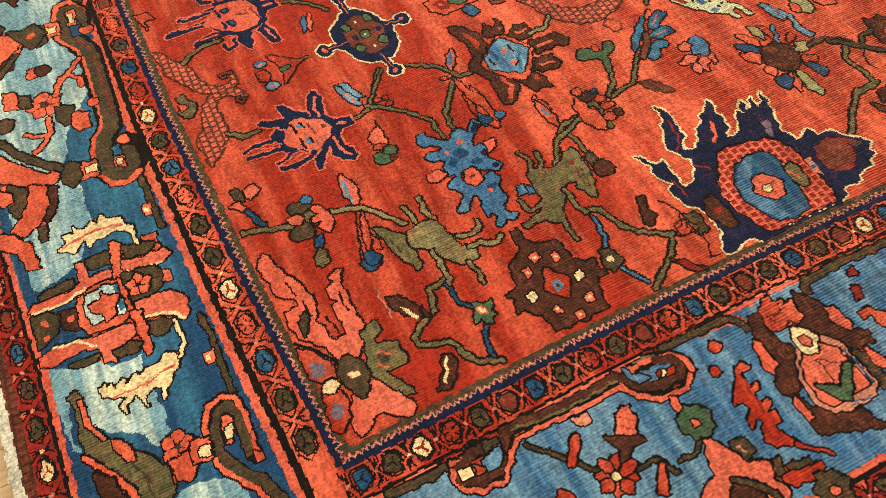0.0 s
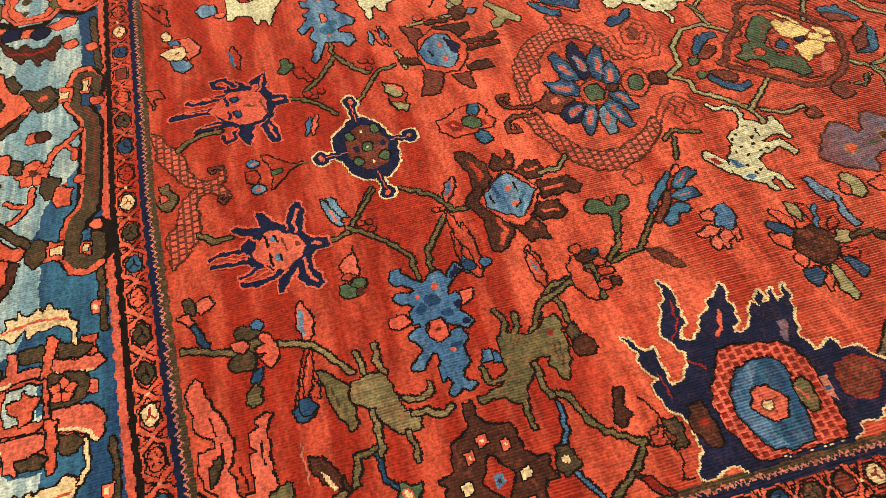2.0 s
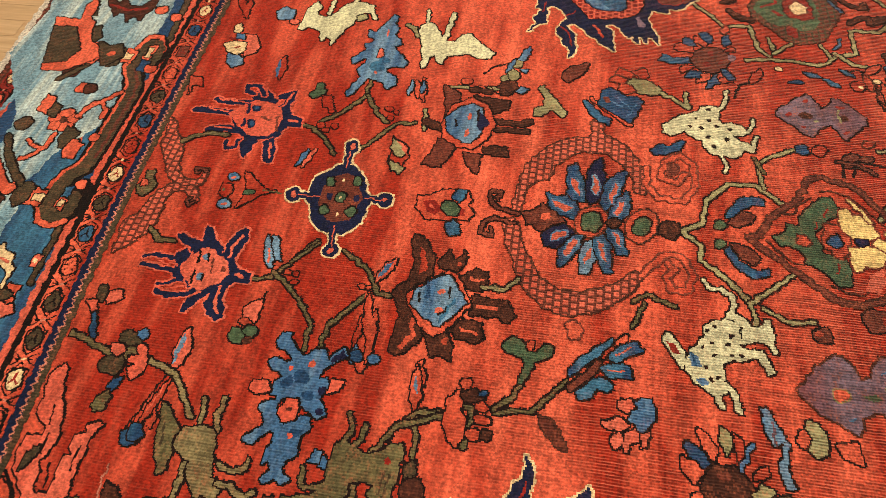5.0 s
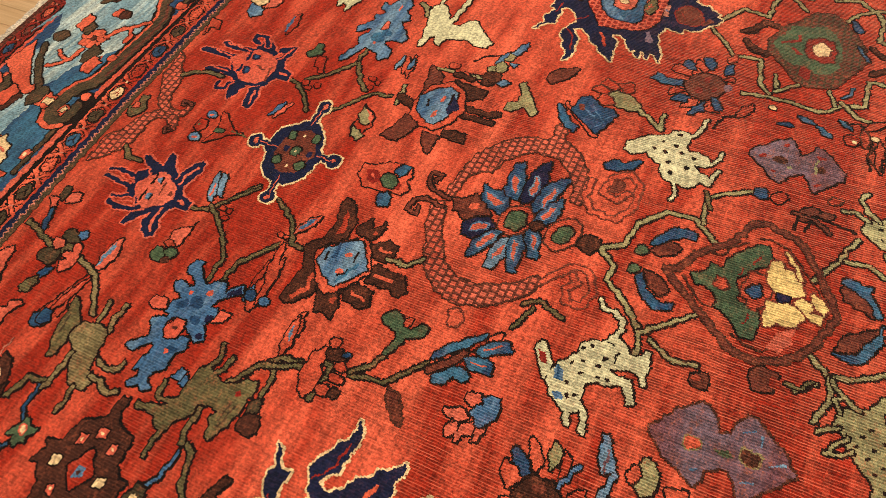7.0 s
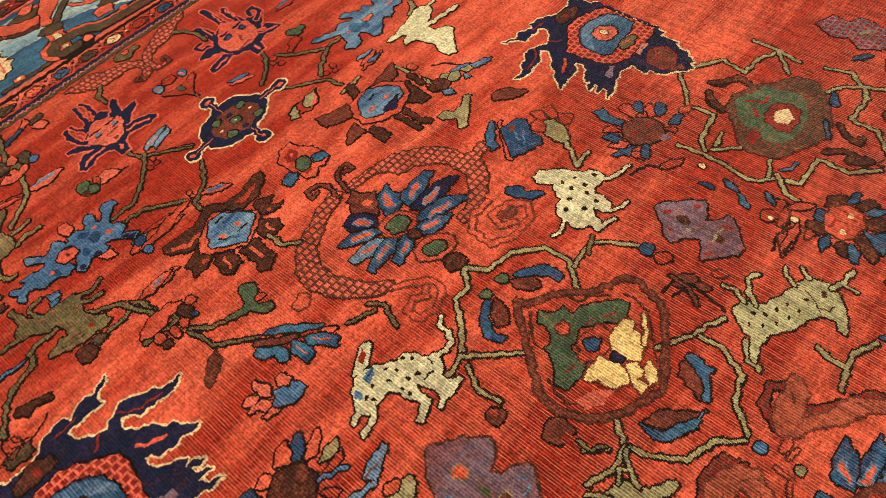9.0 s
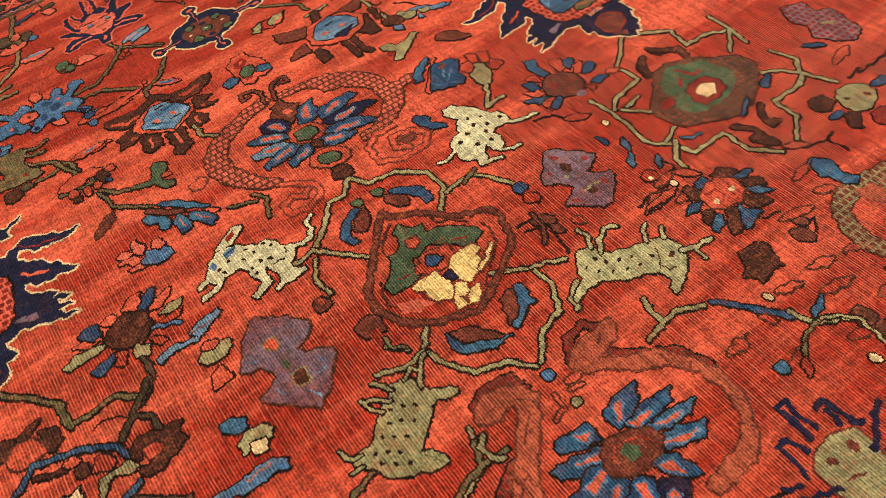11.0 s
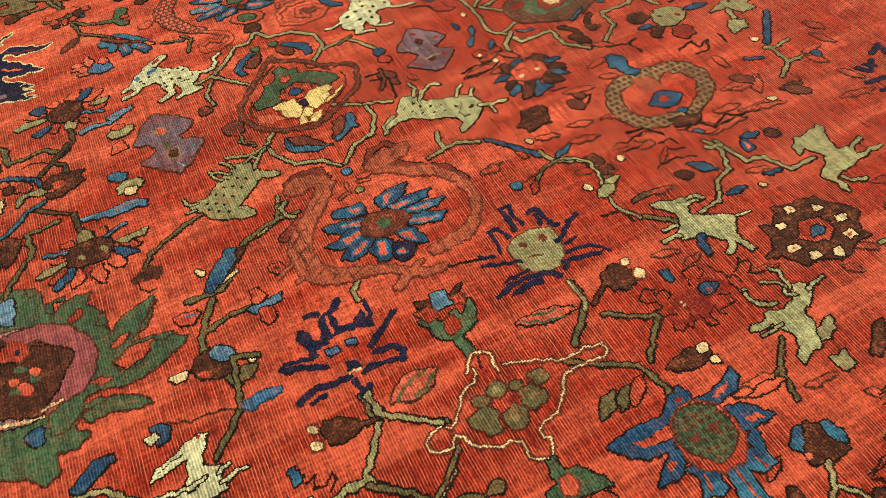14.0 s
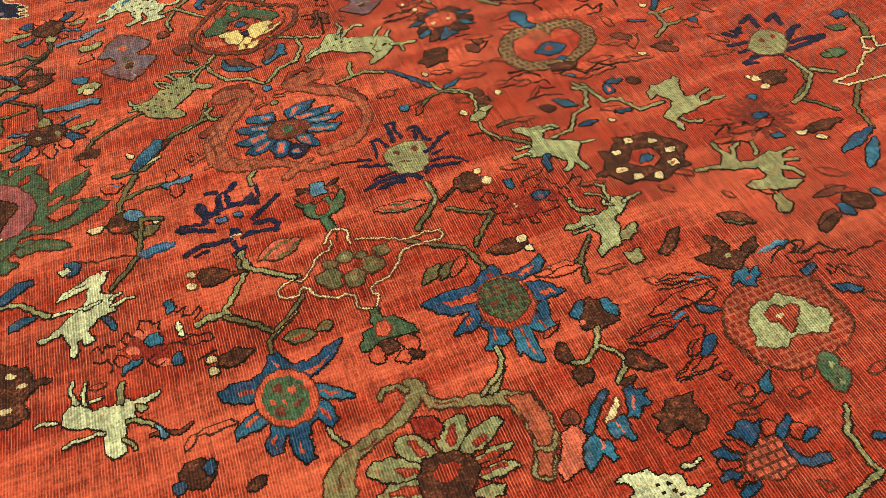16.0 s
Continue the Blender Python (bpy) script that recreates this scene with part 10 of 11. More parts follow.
    lay("navy", S(4.8, -101, -165, -57, -164, -22, -163, 22, -164, 59, -165), line=None)


motif("pale_ground", "pale blue streaked ground of the end border", draw_pale_ground, at(-640, 200))
motif("pale_ground", "pale blue streaked ground of the end border", draw_pale_ground_2, at(-682, -165))
motif("pale_ground", "pale blue streaked ground of the end border", draw_pale_ground_3, at(-644, -539))
motif("pale_ground", "pale blue streaked ground of the end border", draw_pale_ground_4, at(-547, -759))
motif("pale_ground", "pale blue streaked ground of the end border", draw_pale_ground_5, at(-784, 288))
motif("pale_ground", "pale blue streaked ground of the end border", draw_pale_ground_6, at(-660, 442))
motif("pale_ground", "pale blue streaked ground of the end border", draw_pale_ground_7, at(-765, 683))
motif("border_stem", "thin olive stem on the blue border", draw_border_stem, at(-499, -194))
motif("border_stem", "olive stem along the blue border", draw_border_stem_2, at(200, -871))
motif("border_stem", "olive stem along the blue border", draw_border_stem_3, at(217, -863))
motif("border_stem", "thin olive stem on the blue border", draw_border_stem_4, at(-518, 521))
motif("olive_stem", "olive vine stem with angled joints and dark outline", draw_olive_stem, at(-49, -173))
motif("olive_stem", "olive vine stem with angled joints and dark outline", draw_olive_stem_2, at(-7, 265))
motif("olive_stem", "olive vine stem with angled joints and dark outline", draw_olive_stem_3, at(259, -399))
motif("hare_stem", "olive zigzag stem with side leaves", draw_hare_stem, at(-129, -656))
motif("goat_stem", "olive zigzag stem with blue joints and small flower", draw_goat_stem, at(224, -650))
motif("olive_stem", "pale olive vine stem framing a medallion", draw_olive_stem_4, at(664, -35))
motif("olive_stem", "pale olive vine stem framing a medallion", draw_olive_stem_5, at(1095, -42))
motif("olive_stem", "olive vine stem with knot of leaves", draw_olive_stem_6, at(166, 267))
motif("blue_stem", "blue and sage vine stem", draw_blue_stem, at(1272, 339))
motif("olive_stem", "pale olive zigzag stem framing a green medallion", draw_olive_stem_8, at(960, 529))
motif("olive_stem", "olive stem with pale hooked end", draw_olive_stem_9, at(1233, 224))
motif("zigzag_stem", "pale olive zigzag stem with blue leaves", draw_zigzag_stem, at(1550, 676))
motif("sage_fork", "olive forked stem with blue leaf", draw_sage_fork, at(1329, 967))
motif("sage_stem", "olive vine stem with angled joints", draw_sage_stem, at(1652, 177))
motif("fork_stem", "olive stem forking to a blue-leaved flower", draw_fork_stem, at(1825, 313))
motif("zigzag_stem", "pale olive zigzag stem with blue joints", draw_zigzag_stem_2, at(1871, 617))
motif("edge_stem", "pale olive stem bending", draw_edge_stem, at(2387, 699))
motif("far_stem", "olive stem with pod", draw_far_stem, at(1748, 1147))
motif("bracket", "dark olive bracket band edged in red", draw_bracket, at(-532, 54))
motif("bracket", "dark olive bracket band edged in red", draw_bracket_2, at(-495, -704))
motif("cross_flower", "red cross flower with dark green joints", draw_cross_flower, at(-636, 128))
motif("link_joint", "cream and red joint between bracket and rosette", draw_link_joint, at(-613, -44))
motif("link_joint", "cream and red joint between bracket and rosette", draw_link_joint_2, at(-601, 356))
motif("link_joint", "cream and red joint between bracket and rosette", draw_link_joint_3, at(-553, -679))
motif("red_leaf", "broad red leaf with jagged dark edge", draw_red_leaf, at(-696, -130))
motif("border_palmette", "salmon banded palmette with pale blue heart", draw_border_palmette, at(-615, -366))
motif("saw_leaf", "cream saw-toothed leaf with red midrib", draw_saw_leaf, at(-592, -545))
motif("saw_leaf", "cream saw-toothed leaf with red midrib", draw_saw_leaf_2, at(-603, -221))
motif("olive_leaf", "large olive leaf with red ribs", draw_olive_leaf, at(-661, -647))
motif("long_bracket", "dark olive bracket band edged in salmon", draw_long_bracket, at(-146, -891))
motif("rosette_bloom", "red rosette with cream heart and brown bud", draw_rosette_bloom, at(-24, -989))
motif("border_bud", "red bud with dark outline", draw_border_bud, at(-59, -926))
motif("dark_rosette", "dark green rosette with salmon heart", draw_dark_rosette, at(119, -975))
motif("salmon_palmette", "broad salmon leaf palmette", draw_salmon_palmette, at(134, -1077))
motif("red_sprig", "jagged red leaf with dark outline", draw_red_sprig, at(209, -1007))
motif("lozenge_palmette", "brown palmette with lavender-edged red lozenge", draw_lozenge_palmette, at(343, -990))
motif("border_bud", "small red bud with dark outline", draw_border_bud_2, at(469, -900))
motif("red_sprig", "jagged red leaf with dark outline", draw_red_sprig_2, at(458, -962))
motif("outer_flower", "brown flower on the outer edge", draw_outer_flower, at(237, -1138))
motif("red_leaf", "broad red leaf with jagged dark edge", draw_red_leaf_2, at(-722, 395))
motif("link_joint", "cream and red joint between bracket and rosette", draw_link_joint_4, at(-619, 349))
motif("bat_leaf", "brown saw-toothed leaf with red rib", draw_bat_leaf, at(-652, 515))
motif("border_palmette_north", "salmon banded palmette with pale heart", draw_border_palmette_north, at(-651, 689))
motif("twin_leaf", "narrow grey-blue leaf pair with dark outline", draw_twin_leaf, at(-94, 99, 4, 1.13, True))
motif("bud", "small red bud with dark green calyx", draw_bud, at(-94, 251, 32, 1.20, True))
motif("small_berry", "three small red berries with dark outlines", draw_small_berry, at(-39, -192))
motif("small_berry", "three small red berries with dark outlines", draw_small_berry, at(-69, 190, -48, 1.20, True))
motif("small_berry", "three small red berries with dark outlines", draw_small_berry, at(46, 233, -25, 1.20))
motif("small_berry", "three small red berries with dark outlines", draw_small_berry, at(97, -201, -1, 0.90))
motif("trefoil", "olive trefoil leaf with a salmon heart", draw_trefoil, at(-380, -15))
motif("flower_spray", "cluster of small blue and red flowers with leaves", draw_flower_spray, at(-190, -11))
motif("blue_leaf", "slender blue and salmon leaf on the vine", draw_blue_leaf, at(129, -145))
motif("hanging_bud", "pair of blue-tipped hanging buds on red stalks", draw_hanging_bud, at(111, -292))
motif("rosette", "small red rosette with dark outline", draw_rosette, at(194, 346))
motif("drop_bud", "two small blue drops on red stalks", draw_drop_bud, at(90, 314))
motif("slender_leaf", "slender blue and red leaf with dark outline", draw_slender_leaf, at(-220, 350, 11, 1.07, True))
motif("trumpet_flower", "red trumpet flower on forked stalk", draw_trumpet_flower, at(-186, -455))
motif("seed_pod", "brown seed pod with olive cap", draw_seed_pod, at(237, -506))
motif("outline_bud", "slender red bud leaf with dark outline", draw_outline_bud, at(225, -356))
motif("umber_leaf", "dark red leaf with brown edge on the vine", draw_umber_leaf, at(425, -406))
motif("lattice_sprig", "olive sprig with a pale hooked end", draw_lattice_sprig, at(567, -170))
motif("brown_diamond", "dark brown scalloped star with salmon and cream diamonds", draw_brown_diamond, at(55, -686))
motif("blue_drop", "small blue flower with a curled red petal", draw_blue_drop, at(858, 236))
motif("small_rose", "small dark red rose on an olive stalk", draw_small_rose, at(949, -143))
motif("brown_rose", "small brown rose with red heart", draw_brown_rose, at(854, -183))
motif("purple_cross", "mottled plum-coloured cross with grey-blue eye", draw_purple_cross2_2, at(913, 323))
motif("square_ring_star", "cream stepped ring round a red square", draw_square_ring_star, at(924, -649))
motif("dark_leaf_spray", "spray of dark brown leaves with red hearts", draw_dark_leaf_spray_2, at(1036, -665))
motif("spiral", "brown-red scroll with olive hook", draw_spiral_2, at(859, -97))
motif("ink_flower", "red flower drawn in dark outline with green bud", draw_ink_flower, at(303, -697))
motif("ink_tendril", "blue hanging bell on dark outlined stalks", draw_ink_tendril, at(-188, -463))
motif("blue_drop", "small blue drop leaf", draw_blue_drop_2, at(941, 429))
motif("blue_drop", "small blue drop leaf", draw_blue_drop_2, at(870, 426, 43, 0.80))
motif("cream_berry", "cream berry with red hooked leaf", draw_cream_berry, at(991, 423))
motif("brown_leaf", "small brown three-lobed leaf", draw_brown_leaf, at(951, 213))
motif("brown_leaf", "dark brown five-lobed leaf", draw_brown_leaf_2, at(1237, 424))
motif("lattice_ring_leaf", "red tendrils with dark outlines beside a lattice ring", draw_lattice_ring_leaf, at(1426, 779))
motif("sage_daisy", "sage round flower among brown leaves", draw_sage_daisy, at(1094, 865))
motif("plum_flower", "plum-coloured mottled flower pair", draw_plum_flower, at(944, 988))
motif("small_leaf", "small dark blue leaf", draw_small_leaf, at(945, 934))
motif("pod_branch", "olive branch with brown pods and cream tips", draw_pod_branch, at(1466, 444))
motif("open_leaf", "long open leaf with green edges and red heart", draw_open_leaf, at(1666, 202))
motif("pod", "brown seed pod with cream tips", draw_pod_2, at(1850, 359))
motif("paired_leaf", "olive and red leaf pair", draw_paired_leaf, at(1844, 224))
motif("left_palmette", "large green palmette with plum ring and brown heart", draw_left_palmette, at(1330, -592))
motif("star_left", "dark brown star with cream squares", draw_star_left, at(1790, -556))
motif("open_leaf", "open olive leaf with red heart", draw_open_leaf_2, at(1876, -62))
motif("pod", "brown seed pod with cream tips", draw_pod_4, at(1867, -202))
motif("salmon_drop", "salmon flame leaf with dark outline", draw_salmon_drop, at(2242, 272))
motif("flame_leaf", "red flame leaves with ink outlines", draw_flame_leaf_2, at(2110, 578))
motif("far_turtle", "medallion corner within a cream dotted outline", draw_far_turtle, at(1674, 1313))
motif("curl_line", "dark curling tendril round red leaves", draw_curl_line, at(2106, 569))
motif("sage_hound", "leaping sage hound with dark spots and stretched legs", draw_sage_hound_3, at(1110, 1048))
motif("sage_tulip", "sage tulip with brown cup", draw_sage_tulip_2, at(1203, 971))
motif("curl_line", "dark curling tendril with brown bud", draw_curl_line_2, at(953, 194))
motif("curl_line", "dark curling tendril round a berry", draw_curl_line_3, at(1017, 413))
motif("curl_line", "dark zigzag tendril", draw_curl_line_4, at(1235, 524))
motif("curl_line", "dark curling tendril", draw_curl_line_5, at(1394, 578))
motif("curl_line", "dark curling tendril", draw_curl_line_6, at(1216, 850))
motif("curl_line", "dark curling tendril", draw_curl_line_7, at(1055, 982))
motif("curl_line", "dark curling tendril", draw_curl_line_8, at(1137, 724))
motif("curl_line", "dark curling tendril", draw_curl_line_9, at(1478, 596))
motif("curl_line", "dark curling tendril", draw_curl_line_10, at(766, 399))
motif("curl_line", "dark curling tendril", draw_curl_line_11, at(1611, 221))
motif("curl_line", "dark curling tendril", draw_curl_line_12, at(1364, 459))
motif("curl_line", "dark zigzag tendril with red petals", draw_curl_line_13, at(1734, 901))
motif("curl_line", "dark zigzag tendril", draw_curl_line_14, at(1394, 718))
motif("curl_line", "dark curling tendril with blue tips", draw_curl_line_15, at(2042, 801))
motif("cap_flower", "small blue flower with salmon leaf", draw_cap_flower_2, at(-265, 531))
motif("long_leaf", "cream and brown leaf with dark outline", draw_long_leaf, at(-277, 635))
motif("cap_flower", "cream and olive bud with long leaf", draw_cap_flower_3, at(-368, 659))
motif("hook_leaf", "slender red hooked leaf", draw_hook_leaf, at(-372, 541))
motif("corner_hook", "small red square hook", draw_corner_hook, at(-384, 271))
motif("blossom_small", "slender salmon and blue leaf", draw_blossom_small, at(-156, 640))
motif("drop_leaf", "small blue leaf with a cream berry", draw_drop_leaf, at(889, 466))
motif("red_petal", "red petal with dark outline", draw_red_petal, at(786, 419))
motif("hook_flower", "small red flower with brown outline", draw_hook_flower, at(462, -218))
motif("thin_flower", "slender red flower with blue foot", draw_thin_flower, at(-187, -482))
motif("small_red", "small red flower with dark outline", draw_small_red, at(1344, -181))
motif("bloom_side", "small navy flower", draw_bloom_side, at(1538, -222))
motif("small_blue", "small blue leaf with dark outline", draw_small_blue, at(1929, -514))
motif("curl", "dark brown curled leaf pair", draw_curl, at(790, 629))
motif("hook_tendril", "thin red tendril with dark outline", draw_hook_tendril, at(1154, 645))
motif("blue_cluster", "blue leaf cluster", draw_blue_cluster, at(1158, 670))
motif("hook_tendril", "thin red tendril with dark outline", draw_hook_tendril_2, at(1021, 365))
motif("hook_tendril", "thin red tendril with dark outline", draw_hook_tendril_3, at(1314, 308))
motif("hook_tendril", "thin red tendril with dark outline", draw_hook_tendril_4, at(1358, 475))
motif("hook_tendril", "thin red tendril with dark outline", draw_hook_tendril_5, at(1169, 19))
motif("leaf_tip", "small dark curved stem", draw_leaf_tip, at(919, 214))
motif("scroll", "dark red scroll with brown outline", draw_scroll, at(1171, 131))
motif("hook_tendril", "thin red tendril with dark outline", draw_hook_tendril_6, at(1454, 511))
motif("brown_leaf", "dark brown small leaf", draw_brown_leaf_5, at(1366, 453))
motif("hook_tendril", "thin red tendril with dark outline", draw_hook_tendril_7, at(1603, 381))
motif("hook_tendril", "thin red tendril with dark outline", draw_hook_tendril_8, at(2042, 295))
motif("hook_tendril", "thin red tendril with dark outline", draw_hook_tendril_9, at(1388, 963))
motif("hook_tendril", "thin red tendril with dark outline", draw_hook_tendril_10, at(1691, 806))
motif("dark_flower", "dark flower with two blue leaves", draw_dark_flower, at(2012, 975))
motif("hook_tendril", "thin red tendril with dark outline", draw_hook_tendril_11, at(1970, 14))
motif("hook_tendril", "thin red tendril with dark outline", draw_hook_tendril_12, at(2316, 704))
motif("curl", "red leaf with dark outline", draw_curl_2, at(1997, 374))
motif("small_olive", "small sage leaf", draw_small_olive, at(1957, 556))
motif("hook_tendril", "thin red bud on a dark stalk", draw_hook_tendril_13, at(113, -286))
motif("hook_leaf", "red leaf with grey heart", draw_hook_leaf_2, at(225, -347))
motif("twig", "olive twig", draw_twig, at(-296, -117))
motif("streak_line", "pale repaired line across the pile", draw_streak_line, at(-201, -618))
motif("rayed_sun", "rayed sun flower with navy rays and salmon heart", draw_rayed_sun_5, at(-240, 174))
motif("rayed_sun", "rayed sun flower with navy rays and salmon heart", draw_rayed_sun_6, at(-208, -194))
motif("scaled_arm", "curled arm of scaled brown lattice with hooked tip", draw_scaled_arm_2, at(-326, -95))
motif("scaled_arm", "curled arm of scaled brown lattice with hooked tip", draw_scaled_arm_3, at(-336, 78))
motif("turtle_medallion", "navy turtle medallion outlined in cream with lattice heart", draw_turtle_medallion_3, at(4, 4))
motif("red_medallion_flower", "open flower of blue petals with red hearts", draw_red_medallion_flower_2, at(490, 26))
motif("scaled_arm_ring", "ring of two scaled brown arms round a blue flower", draw_scaled_arm_ring_2, at(424, 35))
motif("spiral", "red spiral scroll with brown outline", draw_spiral_3, at(615, 131))
motif("spiral", "red spiral scroll with brown outline", draw_spiral_4, at(608, -89))
motif("diamond_palmette", "brown palmette with light-blue diamond heart and spread leaves", draw_diamond_palmette_2, at(254, -189))
motif("diamond_palmette", "brown palmette with rough blue heart and spread leaves", draw_diamond_palmette_3, at(237, 212))
motif("spotted_hound", "leaping ivory hound with dark spots and blue collar", draw_spotted_hound_3, at(690, -217))
motif("lion_medallion", "scalloped medallion with cream, green and red heart", draw_lion_medallion_2, at(884, 26))
motif("medallion_leaf", "blue and dark red curved leaf pair", draw_medallion_leaf_2, at(1055, 19))
motif("flower_two", "open flower of blue petals round a brown heart", draw_flower_two_2, at(1349, 41))
motif("rayed_sun", "rayed sun flower with navy rays and red heart", draw_rayed_sun, at(1554, -136))
motif("green_bloom", "dark green bloom with red heart and blue cap", draw_green_bloom_3, at(1597, 45))
motif("twin_leaf", "twin red leaf with green edges", draw_twin_leaf_2, at(1671, -61))
motif("rayed_sun", "rayed sun flower with navy rays and sage heart", draw_rayed_sun_7, at(1548, 249))
motif("pod", "brown seed pod with cream tips", draw_pod_5, at(1652, 325))
motif("turtle_medallion", "green lattice medallion within a cream dotted outline", draw_turtle_medallion, at(1768, 79))
motif("leaping_goat", "sage goat leaping with turned head", draw_leaping_goat_5, at(1617, 877))
motif("green_sun", "green rosette ringed with red and blue pointed leaves", draw_green_sun_3, at(1980, 272))
motif("flower_three", "open flower of sage petals round a brown heart", draw_flower_three_2, at(2189, 78))
motif("scaled_ring", "olive and brown scaled arms round a sage flower", draw_scaled_ring, at(2156, 79))
motif("blue_feather", "blue feathered leaf with cream stripe", draw_blue_feather_2, at(2232, 355))
motif("brown_leaf", "dark brown five-lobed leaf", draw_brown_leaf_7, at(2269, 451))
motif("white_hare", "ivory hare with spotted face and raised paw", draw_white_hare_2, at(2349, 375))
motif("blue_star_flower", "red flower with blue leaves and mottled heart", draw_blue_star_flower_2, at(2357, 543))
motif("dark_bud", "dark brown bud between two blue leaves", draw_dark_bud_2, at(2035, 422))
motif("spotted_hound", "leaping ivory hound with dark spots and thin tail", draw_spotted_hound, at(689, 269))
motif("sage_tulip", "pale olive tulip with red petals", draw_sage_tulip_3, at(571, 377))
motif("blue_aster", "blue and red aster with dark heart", draw_blue_aster_3, at(674, 477))
motif("green_medallion", "mottled dark green medallion with cream heart", draw_green_medallion_2, at(891, 674))
motif("blue_aster", "red and blue aster with brown leaves", draw_blue_aster_4, at(1113, 491))
motif("spiky_flower", "spiky flower with brown heart and red, blue and sage petals", draw_spiky_flower_2, at(728, -445))
motif("seed_drop", "sage bud with red drop petal", draw_seed_drop_2, at(836, -361))
motif("olive_stem", "dark olive and blue branching stem", draw_olive_stem_11, at(789, -588))
motif("dark_leaf_spray", "spray of dark brown leaves with red hearts", draw_dark_leaf_spray_3, at(850, -575))
motif("purple_cross", "mottled purple four-lobed cross with red eye", draw_purple_cross, at(904, -275))
motif("left_palmette", "large green palmette with plum ring and brown heart", draw_left_palmette_2, at(1320, -517))
motif("lattice_ring", "ring of brown lattice round a red and blue flower", draw_lattice_ring_2, at(1279, 690))
motif("ivory_hare", "ivory hare leaping with raised ears", draw_ivory_hare, at(-133, 534))
motif("ivory_hare", "ivory hare leaping with raised ears", draw_ivory_hare_5, at(137, 479))
motif("blue_splash", "jagged light-blue leaf flower with red eyes", draw_blue_splash_2, at(-6, 416))
motif("cap_flower", "small flower of cream, blue and salmon", draw_cap_flower_5, at(-332, 410))
motif("slender_leaf", "slender blue and red leaf with dark outline", draw_slender_leaf_2, at(-172, -351))
motif("side_spray", "spray of small salmon flowers and olive leaves", draw_side_spray_2, at(-247, -368))
motif("feather_leaf", "feathered blue and red leaf with saw teeth", draw_feather_leaf_2, at(514, -286))
motif("blue_sprig", "light-blue blossom with salmon petals", draw_blue_sprig_2, at(550, -376))
motif("blue_splash", "jagged light-blue leaf flower with red eyes", draw_blue_splash_3, at(43, -423))
motif("goat", "olive goat in mid-leap with raised head", draw_goat_2, at(142, -525))
motif("hare", "running khaki hare with long ears and spread legs", draw_hare_2, at(-74, -528))
motif("navy_palmette", "large navy flame palmette edged in cream", draw_navy_palmette, at(495, 611, 0, 1, True))
motif("flame_palmette", "corner palmette of salmon flame leaves and olive calyx", draw_flame_palmette_2, at(-294, -593))
motif("cream_leaf", "brown leaf with a cream midrib", draw_cream_leaf_2, at(-175, -675))
motif("olive_branch", "olive branch with blue leaves", draw_olive_branch_2, at(1050, -501))
motif("bee_bud", "blue, sage and cream bud", draw_bee_bud_2, at(977, -378))
motif("spiky_flower", "spiky flower with dark brown heart, blue and sage petals", draw_spiky_flower, at(1137, -475))
motif("brown_leaf", "small dark brown flower on long stem", draw_brown_leaf_3, at(1212, -344))
motif("long_branch", "olive branch with blue leaves and cream tips", draw_long_branch_2, at(1319, -238))
motif("pod_flower", "brown pod flower with blue cap and olive leaf", draw_pod_flower_2, at(1489, -341))
motif("rayed_sun", "rayed sun flower with navy rays and sage heart", draw_rayed_sun_2, at(1565, 1168))
motif("olive_goat", "olive goat leaping with curled horns", draw_olive_goat_2, at(1866, 865))
motif("green_bloom", "dark green bloom with red heart and brown seeds", draw_green_bloom, at(1939, 72))
motif("dark_branch", "olive branch with dark brown leaves", draw_dark_branch_2, at(2125, 426))
motif("fork", "olive forked vine stem", draw_fork_2, at(1758, -143))
motif("pod", "brown seed pod with cream tips", draw_pod_3, at(1683, -184))
motif("pale_bud", "pale green bud with red centre and curled leaves", draw_pale_bud_2, at(95, 123))
motif("blossom_knot", "knot of red petals and blue leaf tips", draw_blossom_knot_2, at(277, 396))
motif("pale_flower", "pale olive three-lobed flower", draw_pale_flower_2, at(377, 308))
motif("umber_leaf", "dark red leaf on the vine", draw_umber_leaf_3, at(420, 405))
motif("lattice_leaf", "dark blue feathered leaf with salmon rib", draw_lattice_leaf_2, at(502, 309))
motif("blue_hook_leaf", "blue hooked leaf on an olive stem", draw_blue_hook_leaf_2, at(610, 206))
motif("medallion_leaf", "blue and dark red curved leaf pair", draw_medallion_leaf_3, at(739, 10))
motif("green_sprig", "dark green three-lobed sprig", draw_green_sprig_2, at(387, -293))
motif("red_blossom", "red blossom of round petals with dark hooks", draw_red_blossom_2, at(311, -399))
motif("leaping_goat", "sage goat leaping with long laid-back ears", draw_leaping_goat_2, at(1630, 544))
motif("leaping_goat", "sage goat leaping upwards with a forked tail", draw_leaping_goat_3, at(1845, 550))
motif("brown_star", "dark brown star with cream squares and blue heart", draw_brown_star, at(1731, 689))
motif("tendril_flower", "dark red tendril flower with a small blue heart", draw_tendril_flower, at(1743, 452))
motif("ivory_hare", "ivory hare leaping with long laid-back ears", draw_ivory_hare_2, at(1676, -427))
motif("long_stem", "olive stem with blue tips behind a hare", draw_long_stem, at(1558, -361))
motif("left_stem", "sage stem with a blue shoot", draw_left_stem, at(1608, -547))
motif("ivory_goat", "ivory goat running with two curled horns", draw_ivory_goat, at(1904, -421))
motif("tendril_flower", "dark red tendril flower with blue tips", draw_tendril_flower_2, at(1780, -322))
motif("green_sun", "green sun with blue pointed rays", draw_green_sun, at(2002, -115))
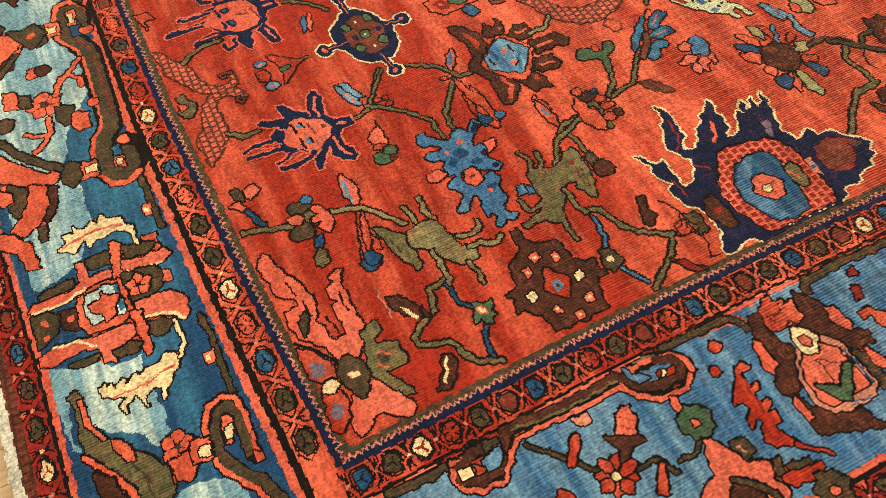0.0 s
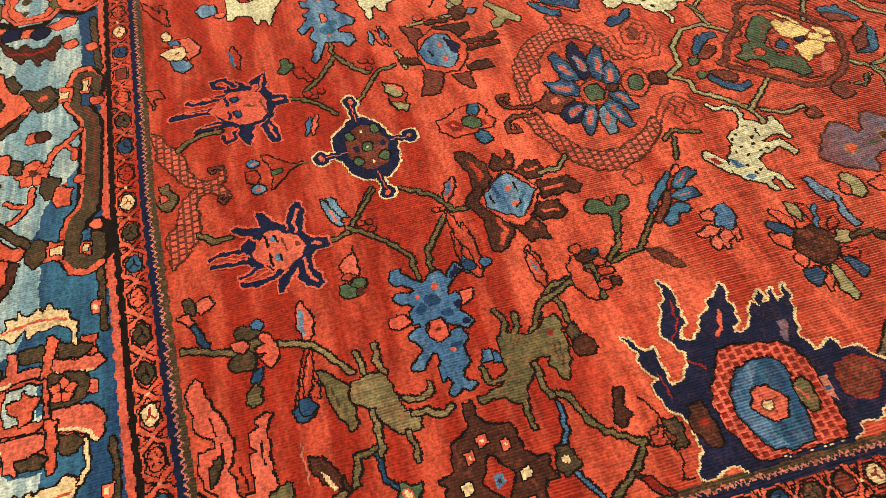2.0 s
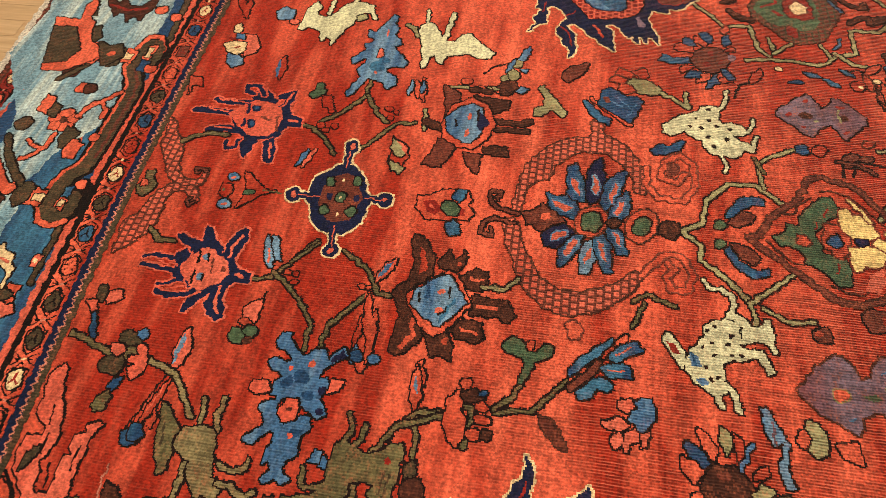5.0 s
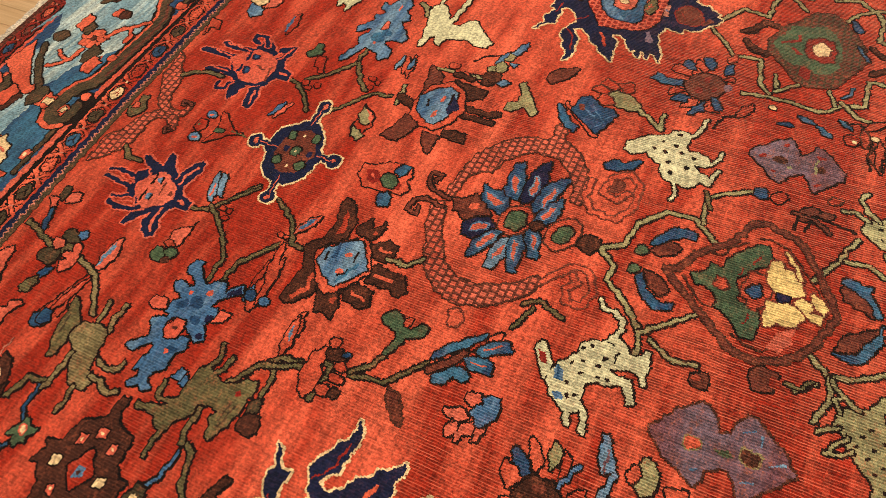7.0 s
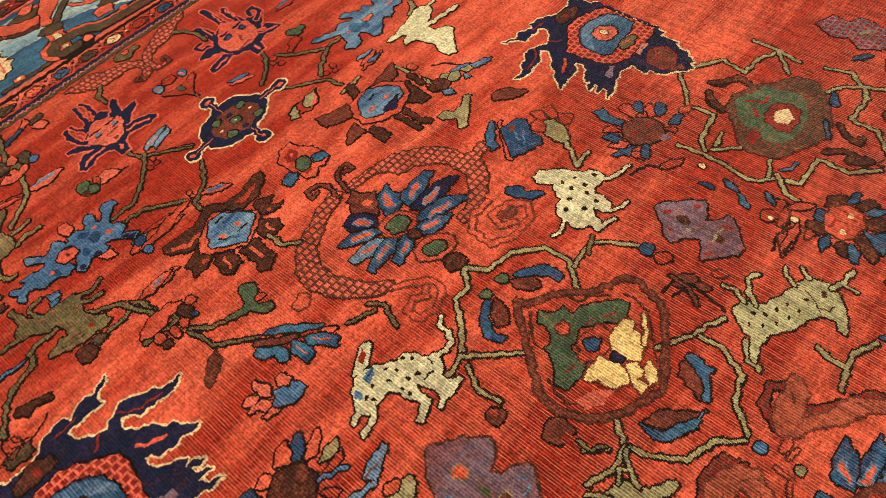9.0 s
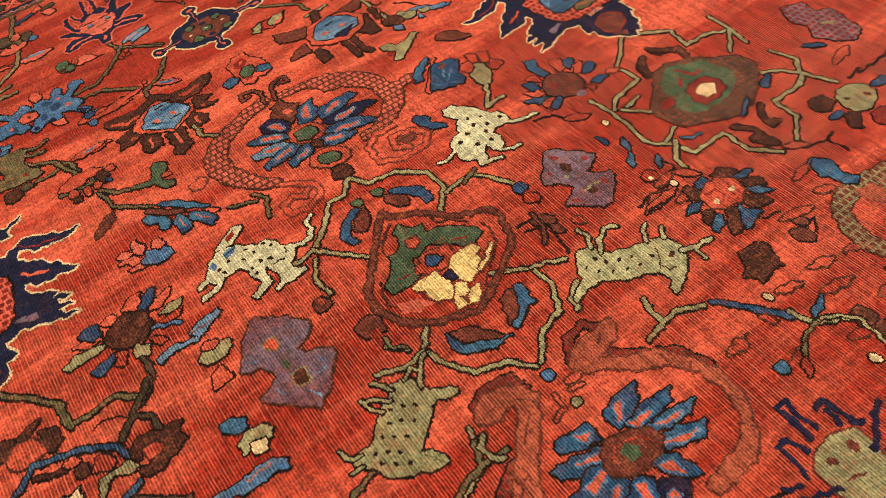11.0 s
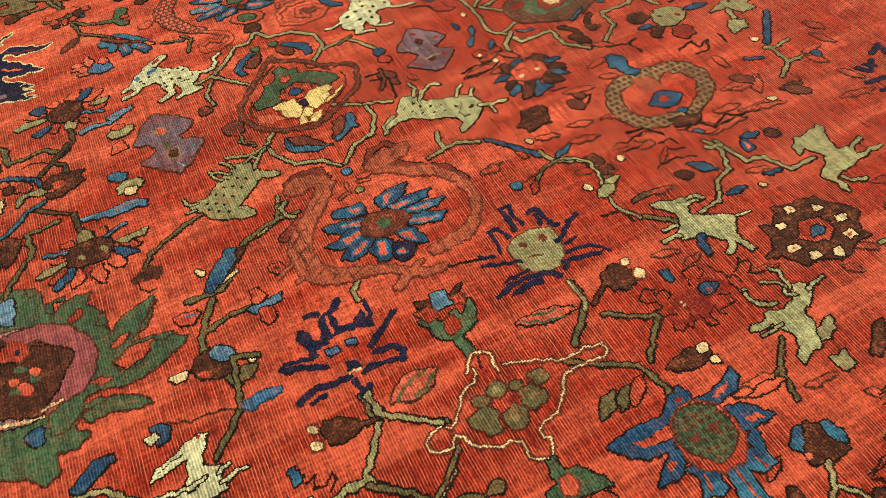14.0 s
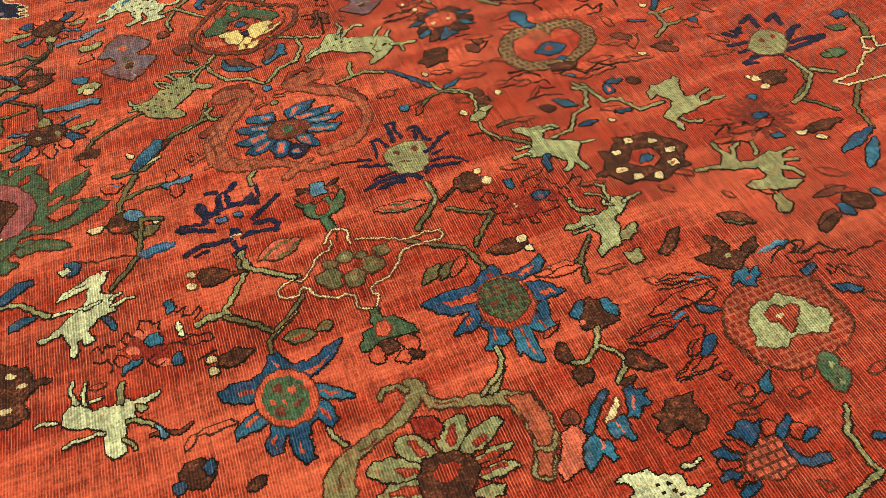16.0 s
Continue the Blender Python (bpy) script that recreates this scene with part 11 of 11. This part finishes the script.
motif("ring_medallion", "brown scaled ring round a sage field with a red flower", draw_ring_medallion, at(2188, 712))
motif("long_stem", "thin sage stem below a green sun", draw_long_stem_2, at(2071, 208))
motif("dark_leaf_flower", "dark brown leaf flower with a grey heart", draw_dark_leaf_flower, at(1989, 777))
motif("red_tendril", "thin red tendrils with dark outlines", draw_red_tendril, at(2159, 713))
motif("long_stem", "olive stem between a green sun and a turtle medallion", draw_long_stem_3, at(2001, 315))
motif("sage_hound", "sage spotted hound curled beneath a forked stem", draw_sage_hound, at(1109, -194))
motif("sage_hound", "sage hound leaping with turned head", draw_sage_hound_2, at(1096, 271))
motif("twig", "sage twig with brown curl and cream berries", draw_twig_2, at(1461, 400))
motif("scaled_arm", "scaled brown arm round a blue flower", draw_scaled_arm, at(1317, -41))
motif("scaled_arm", "scaled brown arm round a blue flower", draw_scaled_arm_4, at(1305, 139))
motif("stem_tip", "short sage stem tip at a scaled arm", draw_stem_tip, at(1457, -69))
motif("stem_tip", "short sage stem tip at a scaled arm", draw_stem_tip_2, at(1216, -117))
motif("flower_spray", "red flower with green heart and blue bells", draw_flower_spray_3, at(207, -5))
motif("bud", "small salmon bud on two dark green lobes", draw_bud_3, at(-82, -277))
motif("twin_leaf", "two narrow blue-grey leaves side by side", draw_twin_leaf_3, at(-83, -140))
motif("navy_palmette", "large navy flame palmette edged in cream", draw_navy_palmette, at(498, -610))

# ---- knot the motifs into meshes under the carpet ----
carpet = tagged(new("carpet"), "worn antique red wool carpet with animals and flowers on oak", "carpet")
FIELD_X1, FIELD_Y1 = 4.35, 2.16


def foundation():
    """The ground of the carpet, 11 mm thick, with the slightly crooked end that it has."""
    ys = [-1230, -780, -450, 0, 620, 1700, 2590]
    rim = [(side(426, min(y, 1700)) / 1000, y / 1000) for y in ys] + [(FIELD_X1 + 0.43, 2.59), (FIELD_X1 + 0.43, -1.23)]
    n = len(rim)
    verts = [(x, y, 0.0) for x, y in rim] + [(x, y, PILE + 0.001) for x, y in rim]
    faces = [tuple(reversed(range(n)))] + [(i, (i + 1) % n, n + (i + 1) % n, n + i) for i in range(n)]
    return solid("field", [WOOL["red"]], verts, faces)


part("field", foundation(), carpet, "worn brick-red ground of knotted wool")
for name, colour, bounds in (
    ("far_long_border", "blue", (-0.9, FIELD_Y1 + 0.097, FIELD_X1 + 0.35, FIELD_Y1 + 0.357)),
    ("far_end_border", "blue", (FIELD_X1 + 0.097, -1.1, FIELD_X1 + 0.357, FIELD_Y1 + 0.09)),
    ("long_border_run", "sky", (X1 + 0.002, -1.135, FIELD_X1 + 0.09, -0.88)),
    ("end_border_run", "blue", (-0.76, Y1 + 0.002, -0.52, FIELD_Y1 + 0.09)),
):
    part(name, box_mesh(name, WOOL[colour], *bounds[:2], -0.002, *bounds[2:], 0.0014), carpet, "blue ground of the border")
for (name, label), patches in zip(MOTIFS, pieces()):
    for patch in patches:
        part(name, knotted(name, patch), carpet, label)

# ---- oak boards of the floor ----
WIDE, LONG = 0.0585, 1.1
rag = random.Random(9)
board = box_mesh("floor_board", OAK, 0.0006, 0.0006, -0.010, LONG - 0.0006, WIDE - 0.0006, 0.0)
rest = []
for r in range(int((ROOM_Y1 - ROOM_Y0) / WIDE)):
    y = ROOM_Y0 + r * WIDE + 0.004
    x = ROOM_X0 - rag.random() * LONG
    while x < ROOM_X1:
        if -2.2 < x < -0.5 and -1.6 < y < 2.2:
            ob = part("floor_board", board, floor)
            ob.location = (x, y, PILE)
        else:
            rest.append((x, y))
        x += LONG
verts, faces = [], []
for x, y in rest:
    n = len(verts)
    a, b, c, d = max(x, ROOM_X0) + 0.0006, min(x + LONG, ROOM_X1) - 0.0006, y + 0.0006, y + WIDE - 0.0006
    verts += [(a, c, PILE), (b, c, PILE), (b, d, PILE), (a, d, PILE), (a, c, PILE - 0.003), (b, c, PILE - 0.003), (b, d, PILE - 0.003), (a, d, PILE - 0.003)]
    faces += [(n, n + 1, n + 2, n + 3), (n, n + 4, n + 5, n + 1), (n + 1, n + 5, n + 6, n + 2), (n + 2, n + 6, n + 7, n + 3), (n + 3, n + 7, n + 4, n)]
tagged(part("floor_boards_beyond", solid("floor_boards_beyond", [OAK], verts, faces), floor, "light oak floor boards further off"), kind="stuff")
